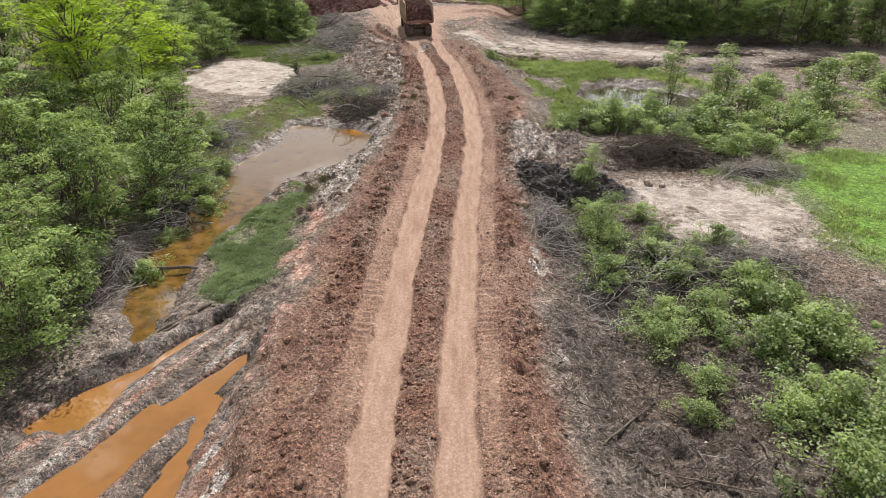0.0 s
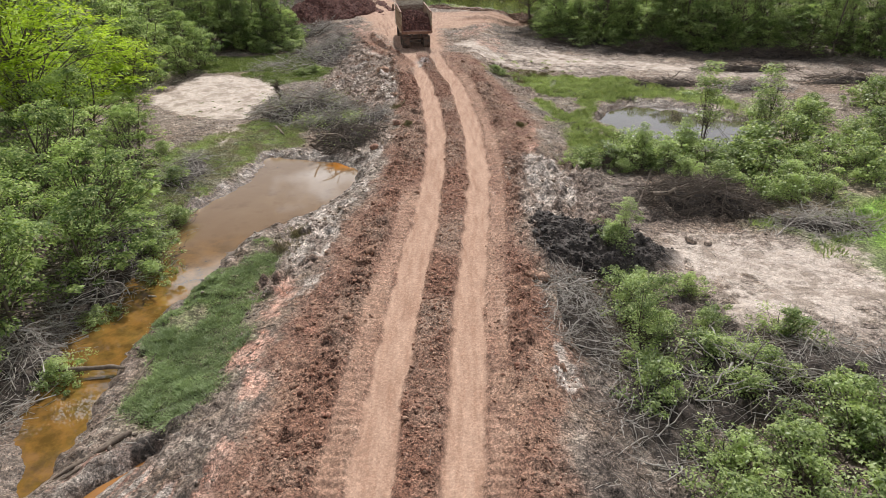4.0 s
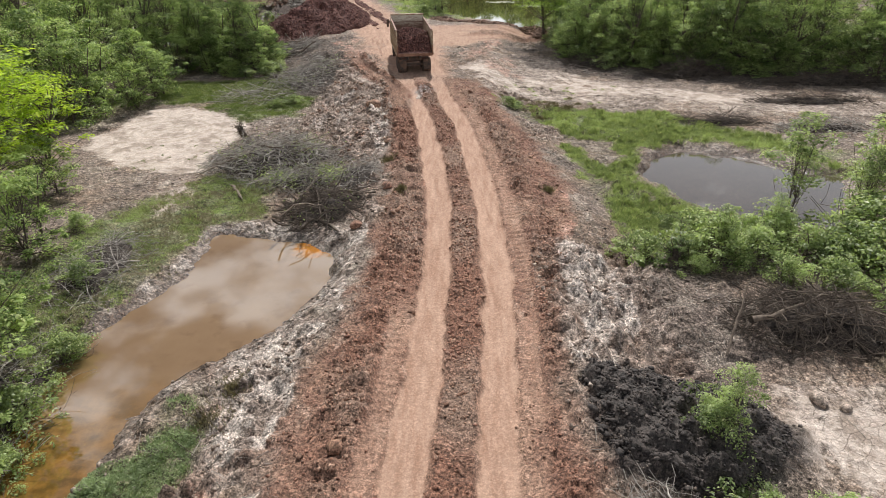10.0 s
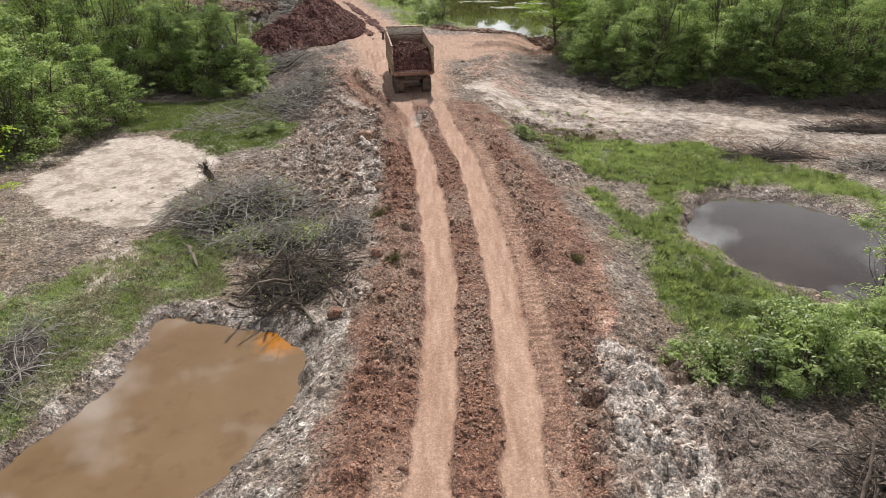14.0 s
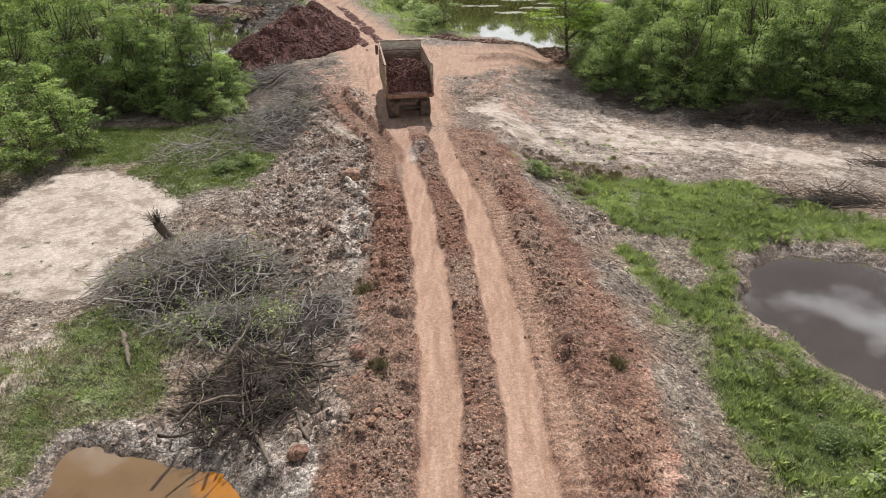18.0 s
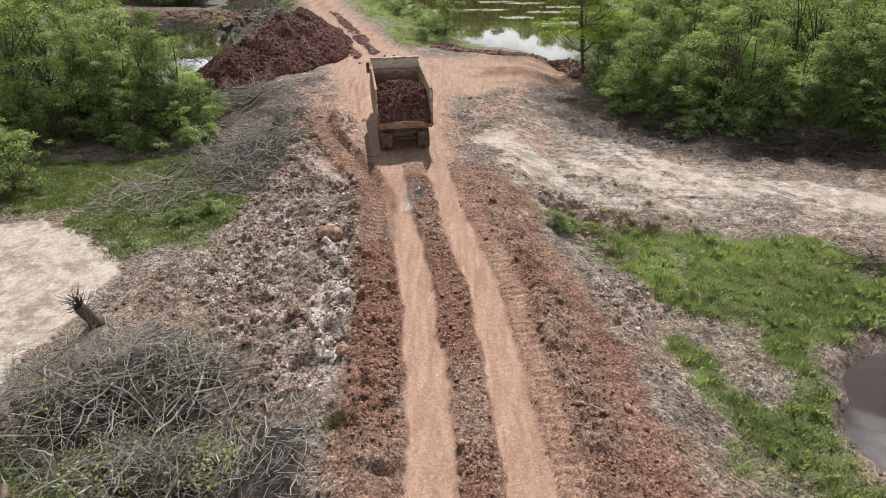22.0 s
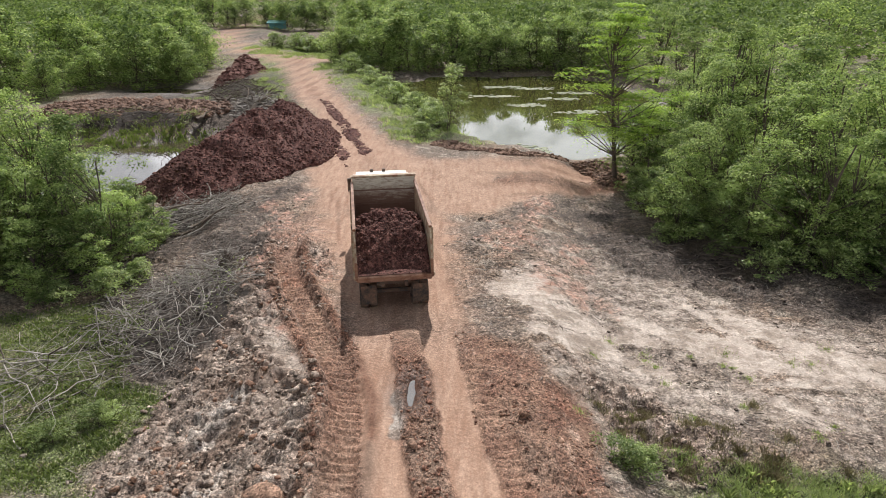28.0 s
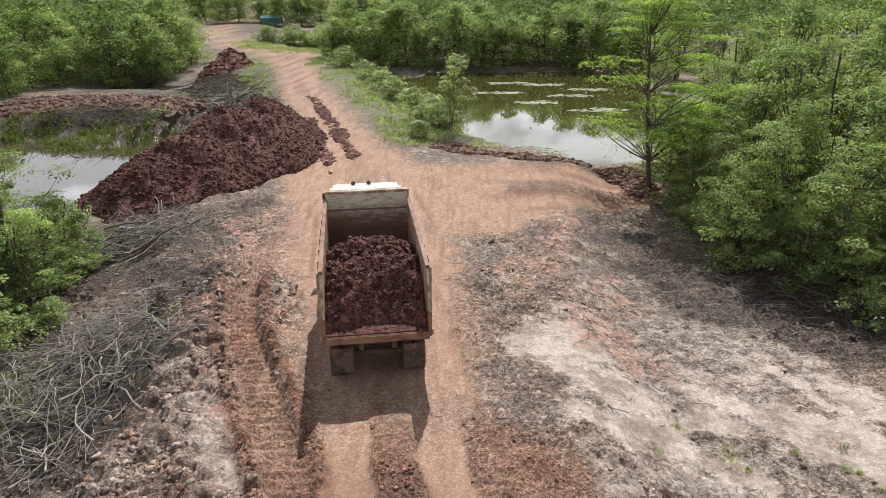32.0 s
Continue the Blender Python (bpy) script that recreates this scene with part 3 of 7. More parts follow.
POND_FAR_RIGHT = [(-9, 131), (-6.8, 135), (-0.9, 138), (7.4, 137), (16, 139), (20, 134), (23, 117), (18, 101), (12, 93.5), (7.6, 92), (4, 94.5), (0.9, 98.2), (0, 106), (-3, 115)]
RUT_POOL = [(-6.4, 16.8), (-7.6, 15.3), (-8.6, 13.8), (-9.6, 12.2), (-10.8, 10.6), (-11.4, 8), (-8.9, 8), (-8.3, 11.2), (-7.8, 12.9), (-7.0, 14.8), (-6.4, 16.4)]
RUT_POOL_SMALL = [(-6.75, 14.8), (-6.95, 13), (-7.2, 11.4), (-7.3, 8), (-6.5, 8), (-6.5, 11.3), (-6.5, 12.8), (-6.5, 14.8)]
DITCH_POOL = [(-7.5, 19.1), (-8.6, 18.2), (-9.8, 16.5), (-10.8, 15.2), (-11.6, 13.8), (-10.4, 13.4), (-9.4, 15.2), (-8.6, 16.5), (-7.8, 18.2)]
ROAD_PUDDLE = [(-1.42, 61.1), (-1.26, 61.0), (-1.2, 61.8), (-1.27, 62.5), (-1.4, 62.4), (-1.46, 61.7)]
# outline, level, and how far the shore frays
WATERS = [(POND_LEFT, -1.1, 1), (POND_RIGHT, -1.15, 1), (POND_FAR_LEFT, -1.3, 1), (POND_FAR_RIGHT, -1.3, 1), (POND_BACK_LEFT, -1.3, 1), (RUT_POOL, -0.92, 0.5), (RUT_POOL_SMALL, -0.9, 0.4), (DITCH_POOL, -1.02, 0.45), (ROAD_PUDDLE, -0.1, 0.15)]
SAND_LEFT = [(-20.9, 54.5), (-19.8, 60.2), (-17.5, 60.8), (-15.0, 59.9), (-12.4, 57.0), (-12.3, 52.2), (-12.9, 49.0), (-14.6, 48.4), (-17.2, 49.6), (-20.6, 52.5)]
SAND_BITS = [(-13.4, 47.0), (-11.4, 47.4), (-11.6, 44.6), (-13.6, 43.6), (-14.6, 45)]
SAND_RIGHT = [(1.6, 69.3), (5.6, 71.5), (9.0, 69.6), (13.5, 67.6), (19.0, 63.6), (30, 62), (30, 60), (18, 60.8), (11, 63.4), (4.4, 63.8), (2.4, 65.6)]
SAND_MOTTLED = [[(2.4, 60.5), (3.6, 59.6), (8, 60.2), (14, 59.5), (24, 58), (30, 58), (30, 61.5), (19, 63.5), (12, 68), (8, 73), (4.4, 75), (2.0, 68)], [(-4.4, 60), (-7.6, 60), (-8.6, 66), (-6.4, 73), (-4.0, 66)], [(9.6, 32), (17.4, 31), (16.6, 24), (11, 22.4), (8.6, 27)], [(-14.6, 48.4), (-12, 49), (-11.2, 44), (-14.4, 42)]]
SAND_ROADSIDE = [(-5.6, 62), (-4.6, 62.4), (-5.4, 69.0), (-6.6, 71.5), (-7.8, 69)]
EMBANK = [(-40, 112), (-30, 113.5), (-22, 112), (-18.6, 106), (-21, 101.8), (-28, 101.4), (-38, 104)]
SPUR_DARK = [[(2.6, 83.0), (6, 82.2), (10.4, 84.6), (10.8, 86.0), (6, 84.8), (3, 84.4)], [(2.0, 88.4), (7, 88.6), (11.6, 89.2), (11.6, 87.4), (6, 87.6)]]
CRACKED = [(8.6, 31.2), (12.5, 30.4), (16.9, 30.0), (16.0, 26.5), (14.6, 24.0), (11.4, 23.2), (9.6, 24.2), (9.6, 27.0), (8.4, 28.8)]
GRASS_ZONES = [
    [(-22.5, 68.5), (-11.1, 68.6), (-9.6, 62), (-9.2, 58.4), (-12.5, 57.8), (-16.5, 61.3), (-20, 61.5)],
    [(-9.2, 26), (-6.9, 28.2), (-6.5, 24), (-6.6, 21.5), (-7.3, 20.2), (-9.0, 20.7), (-9.2, 23)],
    [(-7.0, 30.5), (-8.3, 29.2), (-9.2, 27.0), (-9.4, 24.0), (-6.3, 23.6), (-6.6, 28.0)],
    [(-17, 34), (-15.4, 43), (-13.2, 46), (-12.2, 48), (-8.4, 47.6), (-8.6, 43.4), (-9.8, 42.2), (-10.4, 38.8), (-11.4, 36), (-12.2, 32.5), (-15, 31)],
    [(5.0, 60), (9.5, 59.6), (15, 58.2), (19.5, 54.2), (22, 50.5), (19.5, 50), (16.2, 52.6), (11.2, 52.2), (9.9, 49), (10.4, 45.8), (12, 43.2), (13, 41.2), (10.4, 38.0), (8.2, 38.6), (7.6, 41.6), (7.3, 45.5), (7.0, 48), (5.8, 51.5), (7.6, 53.4), (6.6, 56)],
    [(13.6, 32.6), (18, 33.8), (26, 36.2), (30, 30), (24, 21), (17.2, 21.4), (15.6, 23.8), (16.6, 27)],
    [(-4.6, 95), (-6.4, 103), (-11.6, 119), (-16, 136), (-8, 136), (-4, 124), (0.4, 108), (1.6, 97.4), (4, 93.6), (0.5, 92)],
    [(-12.4, 103), (-16.8, 117), (-21, 135), (-26, 150), (-30, 150), (-25, 134), (-21, 118), (-16, 104)],
    [(-31, 159.5), (-24.5, 154), (-14, 152), (-16, 172), (-26, 178), (-35, 173)],
    [(-20, 134), (-17.6, 146), (-13, 148), (-10, 136)],
]
MARSH = [(16.2, 33.2), (22, 35), (28, 34), (29, 27), (24, 21.4), (18.4, 21.6), (16.6, 24), (17.4, 28)]
BLACK_MUD = [(3.7, 30.4), (5.5, 31.1), (8.0, 30.8), (8.8, 29.0), (8.1, 27.7), (5.7, 26.8), (3.7, 27.3)]
DARK_SHORE = [[(-14, 33.5), (-11.9, 35.6), (-12.2, 29), (-12.6, 24), (-11.8, 18), (-15, 18), (-16, 27)], [(-5.4, 41.4), (-3.6, 42.6), (-3.6, 46), (-7.6, 46), (-8.2, 42.8)],
              [(9.5, 41), (5.4, 35.4), (6.0, 31.4), (10, 31.4), (14.5, 34), (15, 40)]]
PALE_MUD = [[(-3.6, 57), (-4.6, 57.4), (-4.4, 53), (-3.6, 50), (-3.3, 47), (-2.9, 47.5), (-3.2, 52)], [(-5.8, 62.5), (-7.4, 62), (-7.6, 59.6), (-6.2, 59.4)], [(3.5, 32.4), (5.0, 31.8), (4.6, 30.2), (3.5, 29.6)], [(3.6, 39), (5.6, 38), (6.2, 33.2), (4.4, 32.2)],
            [(-3.7, 34), (-5.2, 34.6), (-6.6, 31.6), (-5.8, 27.6), (-4.4, 28.5)], [(-3.3, 41.5), (-4.6, 40.5), (-4.7, 36.0), (-3.4, 34.0)],
            [(3.2, 22.4), (3.7, 22.8), (3.8, 20.6), (3.4, 20.4)], [(3.4, 16), (3.8, 16), (3.6, 14.8)], [(-1.5, 60), (-1.2, 60), (-1.3, 62), (-1.6, 62)], [(-5.0, 25.6), (-4.2, 25.6), (-4.2, 26.8), (-5, 26.8)],
            [(-7, 42.4), (-5.6, 41.6), (-4.2, 41.4), (-3.9, 38.2), (-4.4, 36.4), (-4.9, 37.2), (-4.9, 39.6), (-6, 41.2)], [(-9.6, 42.6), (-6.5, 42.2), (-6.5, 41.3), (-9.6, 41.6)],
            [(-6.6, 59), (-5.6, 59), (-5.8, 55), (-6.8, 55)], [(-8.2, 58), (-7.2, 57.4), (-7.4, 54.6), (-8.4, 55)]]
GREY_SIDE = [[(-2.6, 47), (-3.4, 62), (-7.4, 66), (-9.4, 61), (-9, 55), (-5.2, 50)], [(-3.8, 34), (-6.2, 31), (-6.4, 26.5), (-4.6, 27)], [(4.4, 56), (7, 55.5), (6.2, 50.8), (4.8, 50.8)],
             [(-3.0, 47.2), (-4.2, 47), (-4.2, 41.5), (-3.0, 41.5)], [(-4.5, 76), (-9, 74), (-8.5, 66), (-5, 66)], [(3.2, 40), (6.8, 37.5), (7.2, 31.5), (3.4, 29)], [(2.8, 64.5), (6, 63), (8, 60), (5, 59)]]
DIKE = [(-6.7, 20.2), (-7.6, 19.3), (-8.6, 18.5), (-9.4, 17.2), (-10.4, 16.2), (-11.2, 15.2)]
CRAWLER = [(-2.9, 57.5), (-3.1, 61.3), (-3.7, 63.2), (-4.6, 65.1), (-5.6, 67.4), (-6.6, 69.6), (-7.4, 73.0), (-7.4, 77.0), (-6.4, 81.0)]
DARK_SOIL = [(3.4, 5), (3.5, 20), (4.6, 26.4), (8.6, 26.6), (12, 22.6), (16.5, 20), (17, 5)]
# debris-dark earth; the third outline also paints in the right wood's shade
DARK_DEBRIS_SHADE = [[(-8.6, 62), (-14, 66), (-17, 80), (-9, 82.5), (-8.2, 76), (-7.4, 70)], [(-40, 100), (-12.6, 101), (-15, 118), (-20, 132), (-27, 136), (-40, 126)], [(6.0, 80.4), (5.6, 76), (7.4, 72), (11, 69.2), (15, 67.6), (22, 65.6), (34, 61.4), (34, 70), (12, 79)]]
RED_SIDE = [[(-0.6, 4), (-5.6, 4), (-5.6, 13), (-5.0, 19), (-4.8, 24), (-3.9, 30), (-3.0, 36), (-2.6, 42), (-2.6, 50), (-3.6, 58), (-3.6, 63), (-1.4, 63), (0.6, 40), (-0.4, 20)],
            [(1, 4), (3.2, 4), (3.0, 14), (3.4, 19), (4.0, 21), (3.0, 26), (3.2, 34), (4.8, 38), (5.6, 44), (5.2, 50), (4.3, 55), (3.2, 62), (1.2, 65), (-0.5, 65)],
            [(2, 80), (4, 87.5), (11, 88.2), (12, 85), (6, 81.6)]]
PINK_SIDE = [[(-5.4, 8), (-6.6, 8), (-6.2, 13), (-5.8, 18), (-5.2, 24), (-4.8, 24), (-5.2, 17)], [(4.4, 45), (5.4, 44), (4.8, 38), (4.2, 38)], [(-5, 22), (-6.2, 22), (-6, 27.5), (-5.2, 27)]]
TAN_SIDE = [[(1.0, 65), (4, 65.5), (6.4, 68.6), (6.0, 74), (5.2, 80.5), (2.5, 80), (1.2, 72)], [(-4, 64), (-5.6, 63.6), (-9, 68.5), (-10, 76), (-10.5, 81), (-7, 86), (-4.4, 78)]]
JUNCTION = [(-27.5, 149), (-19.5, 146), (-16, 150.5), (-22, 155), (-29, 157)]
FIELD = [(-90, 186), (-50, 190), (-20, 184), (-16, 216), (-92, 220)]
SPUR = [(-3, 78), (-4.6, 88), (2, 88.6), (11, 88.4), (11.5, 85), (5, 81), (1.5, 77)]


def soil(X, Y):
    """Weights of the kinds of ground and the height of the land at places on the plan."""
    mid = road_mid(Y)
    d = X - mid
    wob = fbm(X, Y, 1.1, 3, 11) * 0.16
    far = smooth(62, 68, Y)
    gauge = 1.07
    fray = fbm(X, Y, 0.4, 2, 12) * 0.07
    on_l = 1 - smooth(0.46, 0.6, np.abs(d + gauge + wob) + fray)
    on_r = 1 - smooth(0.46, 0.6, np.abs(d - gauge + wob) + fray)
    tracks = np.maximum(on_l, on_r)
    wide = np.interp(Y, [60, 66, 76, 86, 93, 105, 140, 200], [0.5, 1.9, 3.1, 3.6, 2.0, 1.7, 1.9, 2.2])
    broad = (1 - smooth(-0.7, 1.3, np.abs(d) - wide + wob * 5)) * far
    spur = patch([SPUR, JUNCTION], X, Y, 0.8, 1.0)
    packed = np.maximum(np.maximum(tracks * (1 - 0.55 * far), broad), spur * 0.9)
    packed = packed * (1 - 0.85 * patch(SPUR_DARK, X, Y, 0.4, 0.9, seed=18))
    between = (1 - smooth(0.35, 0.6, np.abs(d + wob))) * (1 - far * 0.75 + 0.45 * smooth(94, 104, Y))
    verge = smooth(1.62, 1.72, np.abs(d)) * (1 - smooth(2.2, 2.34, np.abs(d + wob)))
    red = np.maximum(patch(RED_SIDE, X, Y, 0.5, 0.9), 0)
    red = np.maximum(red, (1 - smooth(1.9, 2.6, np.abs(d + wob * 3))) * (1 - far) * 0.95)
    grey = patch(GREY_SIDE, X, Y, 0.6, 1.1, seed=21)
    pale = patch(PALE_MUD, X, Y, 0.35, 0.7, seed=31)
    sand = np.maximum(patch([SAND_LEFT], X, Y, 0.5, 0.8, seed=5), patch([SAND_BITS, SAND_RIGHT, SAND_ROADSIDE], X, Y, 1.0, 1.8, seed=6) * 0.76 * smooth(-0.3, 0.22, fbm((X + Y) * 0.7, (X - Y) * 0.28, 1.3, 4, 83, 0.6)))
    sand = np.maximum(sand, patch(SAND_MOTTLED, X, Y, 0.8, 1.4, seed=7) * (0.45 + 0.22 * fbm((X + Y) * 0.6, (X - Y) * 0.3, 1.2, 3, 85)))
    crack = patch([CRACKED], X, Y, 0.6, 1.3, seed=8) * smooth(-0.45, 0.05, fbm(X, Y, 1.6, 4, 86, 0.6)) * 0.8
    grass = patch(GRASS_ZONES, X, Y, 0.7, 1.4, seed=9)
    grass = grass * (1 - 0.9 * patch([[(7.6, 53.6), (9.6, 52.8), (9.8, 50.2), (8.6, 48.8), (7.5, 50.2), (6.8, 52.4)]], X, Y, 0.5, 1.0, seed=10))
    grass = grass * (0.62 + 0.38 * smooth(-0.4, 0.0, fbm(X, Y, 2.2, 3, 87)))
    grass = np.maximum(grass, smooth(0.05, 0.5, fbm(X, Y, 9, 4, 77)) * smooth(14, 22, np.abs(X)) * 0.7 * (1 - crack))
    black = np.maximum(patch([BLACK_MUD], X, Y, 0.5, 0.9, seed=14), patch(DARK_SHORE, X, Y, 0.9, 1.6, seed=15) * 0.32)
    black = np.maximum(black, patch(SPUR_DARK, X, Y, 0.4, 0.9, seed=18) * 0.7)
    # dark debris, and tree shade put into the colour below the right wood
    black = np.maximum(black, patch(DARK_DEBRIS_SHADE, X, Y, 0.9, 1.9, seed=17) * (0.42 + 0.43 * smooth(-0.25, 0.15, fbm(X, Y, 1.8, 4, 88, 0.6))))
    black = np.maximum(black, patch([DARK_SOIL], X, Y, 0.8, 1.4, seed=20) * (0.5 + 0.2 * smooth(-0.2, 0.3, fbm(X, Y, 1.8, 4, 89, 0.6))))
    black = np.maximum(black, patch([FIELD], X, Y, 1.5, 3.0, seed=27) * 0.5)
    embank = patch([EMBANK], X, Y, 1.6, 1.6, seed=19)
    black = np.maximum(black, embank * 0.85)
    pink = patch(PINK_SIDE, X, Y, 0.5, 0.9, seed=16) * 0.85
    pink = np.maximum(pink, patch(TAN_SIDE, X, Y, 1.2, 2.0, seed=22) * (0.15 + 0.35 * smooth(-0.3, 0.2, fbm(X, Y * 0.5, 1.5, 4, 23, 0.6))))
    trail = np.full(X.shape, 1e3)
    for (x0, y0), (x1, y1) in zip(CRAWLER, CRAWLER[1:]):
        k = np.clip(((X - x0) * (x1 - x0) + (Y - y0) * (y1 - y0)) / ((x1 - x0) ** 2 + (y1 - y0) ** 2), 0, 1)
        trail = np.minimum(trail, np.hypot(X - x0 - k * (x1 - x0), Y - y0 - k * (y1 - y0)))
    beside = np.exp(-((trail - 0.72) / 0.2) ** 2) * (1 - smooth(70, 76, Y))
    trail = (1 - smooth(0.42, 0.54, trail + wob * 0.6)) * (1 - 0.5 * smooth(70, 74, Y)) * (1 - smooth(78, 82, Y))
    red = np.maximum(red, np.maximum(trail * 0.95, beside))
    sand = sand * (1 - np.maximum(trail, beside))
    pressed = verge * (Y > 16) * (1 - smooth(62, 65, Y)) * (0.4 + 0.6 * smooth(-0.2, 0.25, fbm(X * 0.5, Y * 0.5, 2.2, 2, 79))) * (0.5 + 0.5 * smooth(-0.3, 0.2, fbm(X, Y, 0.7, 2, 81)))
    bank = (d < 0) * smooth(33, 37, Y) * (1 - smooth(56, 59, Y))
    pressed = pressed * (1 - 0.85 * bank)
    verge = verge * (1 - bank)
    lug = np.maximum(pressed, trail)
    packed = np.maximum(packed, np.maximum(trail * 0.2, verge * (1 - smooth(60, 64, Y)) * (0.18 + 0.3 * smooth(-0.3, 0.2, fbm(X, Y * 0.4, 1.4, 3, 26)))))
    across, along = X * 0.9 - Y * 0.42, X * 0.42 + Y * 0.9
    comb = fbm(across, along * 0.1, 0.55, 3, 90)
    churned = patch([[(-5.6, 17.5), (-8.6, 19.2), (-12.4, 13), (-12.4, 5), (-5.2, 5)]], X, Y, 0.6, 0.8, seed=91)
    pink = np.maximum(pink, churned * smooth(0.0, 0.3, comb) * 0.9)
    black = np.maximum(black, churned * smooth(0.05, -0.3, comb) * 0.45)
    water = np.full(X.shape, 1e3)
    for poly, level, fray in WATERS:
        o = outside(poly, X, Y) + fbm(X, Y, 1.6, 5, 40, 0.6) * 0.6 * fray + comb * churned * 0.8 * (fray if fray < 1 else 0.3)
        water = np.minimum(water, o)
    wet = np.maximum(1 - smooth(0.0, 1.1, water), patch([BLACK_MUD], X, Y, 0.5, 0.9, seed=14) * 0.35)
    wet = np.maximum(wet, churned * 0.75 * smooth(0.2, -0.25, comb))
    shore = (1 - smooth(0.2, 1.5, water)) * (Y < 60)
    grey = np.maximum(grey, shore * 0.7)
    rim = smooth(0.05, 0.3, water) * (1 - smooth(0.5, 1.2, water)) * (Y > 31) * (Y < 46) * (X < 0)
    pale = np.maximum(pale, rim * 0.75 * smooth(-0.3, 0.2, fbm(X, Y, 1.0, 3, 93)))
    crumb = np.maximum(between, smooth(2.25, 2.5, np.abs(d)) * (1 - smooth(3.1, 3.8, np.abs(d) + wob * 2)) * red * (1 - smooth(60, 64, Y)) * smooth(-0.35, 0.1, fbm(X, Y * 0.6, 1.6, 4, 84, 0.6)) * 0.9)
    crumb = np.maximum(crumb, beside * 0.9)
    crumb = np.maximum(crumb, bank * smooth(1.6, 1.78, np.abs(d)) * (1 - smooth(2.7, 3.4, np.abs(d) + wob * 2)) * 0.95)
    crumb = np.maximum(crumb, spur * smooth(1.0, 3.0, X) * smooth(0.08, 0.3, fbm(X * 0.12, Y, 0.6, 4, 24, 0.6)) * 0.75)
    crumb = np.maximum(crumb, broad * smooth(0.2, 0.45, fbm(d, Y * 0.07, 0.5, 4, 25, 0.6)) * 0.6)
    pale = np.maximum(pale, churned * smooth(0.18, 0.34, comb) * 0.8)
    dike = np.full(X.shape, 1e3)
    for (x0, y0), (x1, y1) in zip(DIKE, DIKE[1:]):
        k = np.clip(((X - x0) * (x1 - x0) + (Y - y0) * (y1 - y0)) / ((x1 - x0) ** 2 + (y1 - y0) ** 2), 0, 1)
        dike = np.minimum(dike, np.hypot(X - x0 - k * (x1 - x0), Y - y0 - k * (y1 - y0)))
    dike = np.exp(-((dike + wob * 0.5) / 0.26) ** 2)
    black = np.maximum(black, dike * 0.9)
    # lie of the land
    left_edge = np.interp(Y, [0, 20, 30, 40, 60, 75, 110, 200], [-4.2, -4.0, -3.4, -3.0, -3.6, -7.0, -7.0, -9.0])
    right_edge = np.interp(Y, [0, 20, 30, 40, 50, 60, 75, 90, 110, 200], [3.0, 3.2, 3.0, 4.0, 4.0, 3.2, 6.5, 12, 5, 9])
    fall = np.maximum(smooth(0, 3.6, left_edge - d), smooth(0, 3.2, d - right_edge))
    z = -0.82 * fall + fbm(X, Y, 7, 3, 50) * 0.16 * fall
    z = z - 0.10 * tracks * (1 - far) + 0.05 * between
    berm = np.exp(-((np.abs(d) - 2.7) / 0.55) ** 2) * (1 - smooth(58, 66, Y))
    z = z * (1 - 0.9 * churned) + (-0.8 + 0.1 * comb) * 0.9 * churned
    z = z - 0.12 * trail + 0.16 * beside * (0.6 + 0.8 * fbm(X, Y, 0.6, 3, 96))
    z = z + berm * (0.12 + 0.12 * fbm(X, Y, 2.3, 2, 60)) * (1 + 1.1 * (d < 0) * smooth(30, 38, Y))
    loose = np.clip(red * 0.28 + crumb * (1 - between) * 0.6 + grey * 1.3 + black * 0.8 + between * 0.03 - packed * 1.5 - lug, 0, 1)
    lump = np.maximum(fbm(X, Y, 1.1, 3, 70, 0.6), -0.25) * 0.22 + np.abs(fbm(X, Y, 0.55, 2, 71, 0.6)) * 0.44 + np.abs(fbm(X, Y, 0.24, 1, 75)) * 0.15 - 0.1
    loose = loose * (1 - 0.85 * np.maximum(churned, smooth(0.1, 0.5, dike)))
    calm = np.maximum(packed, sand)
    z = z + fbm(d, Y * 0.07, 0.6, 3, 95) * 0.09 * broad
    z = z + lump * loose + (np.abs(fbm(X, Y, 0.5, 3, 72, 0.6)) * 0.3 + fbm(X, Y, 2.4, 3, 76) * 0.13) * (1 - calm) * (1 - 0.8 * between) * (1 - 0.7 * red) * (1 - lug) * (1 - 0.85 * churned) * (0.35 + 0.65 * smooth(-0.3, 0.2, fbm(X, Y, 3.0, 2, 78))) * (1 - smooth(14, 18, np.abs(X))) * (1 - smooth(84, 92, Y)) + fbm(X, Y, 1.5, 2, 73) * 0.02
    z = z + (0.058 * pressed + 0.075 * trail) * (0.7 + 0.5 * fbm(X, Y, 0.5, 2, 82)) * np.clip(1.9 * np.sin(2 * math.pi * (Y + 0.12 * np.abs(d)) / 0.34 + wob * 7), -1, 1)
    z = z + 0.55 * patch([BLACK_MUD], X, Y, 1.2, 0.6, seed=14) + 0.7 * patch([[(9, 40.5), (6.2, 36.5), (7.2, 33), (13, 34.5), (14, 39)]], X, Y, 1.4, 0.9, seed=15)
    z = z + 0.95 * embank + 0.1 * patch(SPUR_DARK, X, Y, 0.7, 0.7, seed=18)
    for poly, level, fray in WATERS:
        o = outside(poly, X, Y) + fbm(X, Y, 1.6, 5, 40, 0.6) * 0.6 * fray + comb * churned * 0.8 * (fray if fray < 1 else 0.3)
        k = 1 - (smooth(-0.5, 1.3, o) if fray == 1 else smooth(-0.2, 0.12 + fray * 0.9, o))
        o = o if fray == 1 else o * 2.5
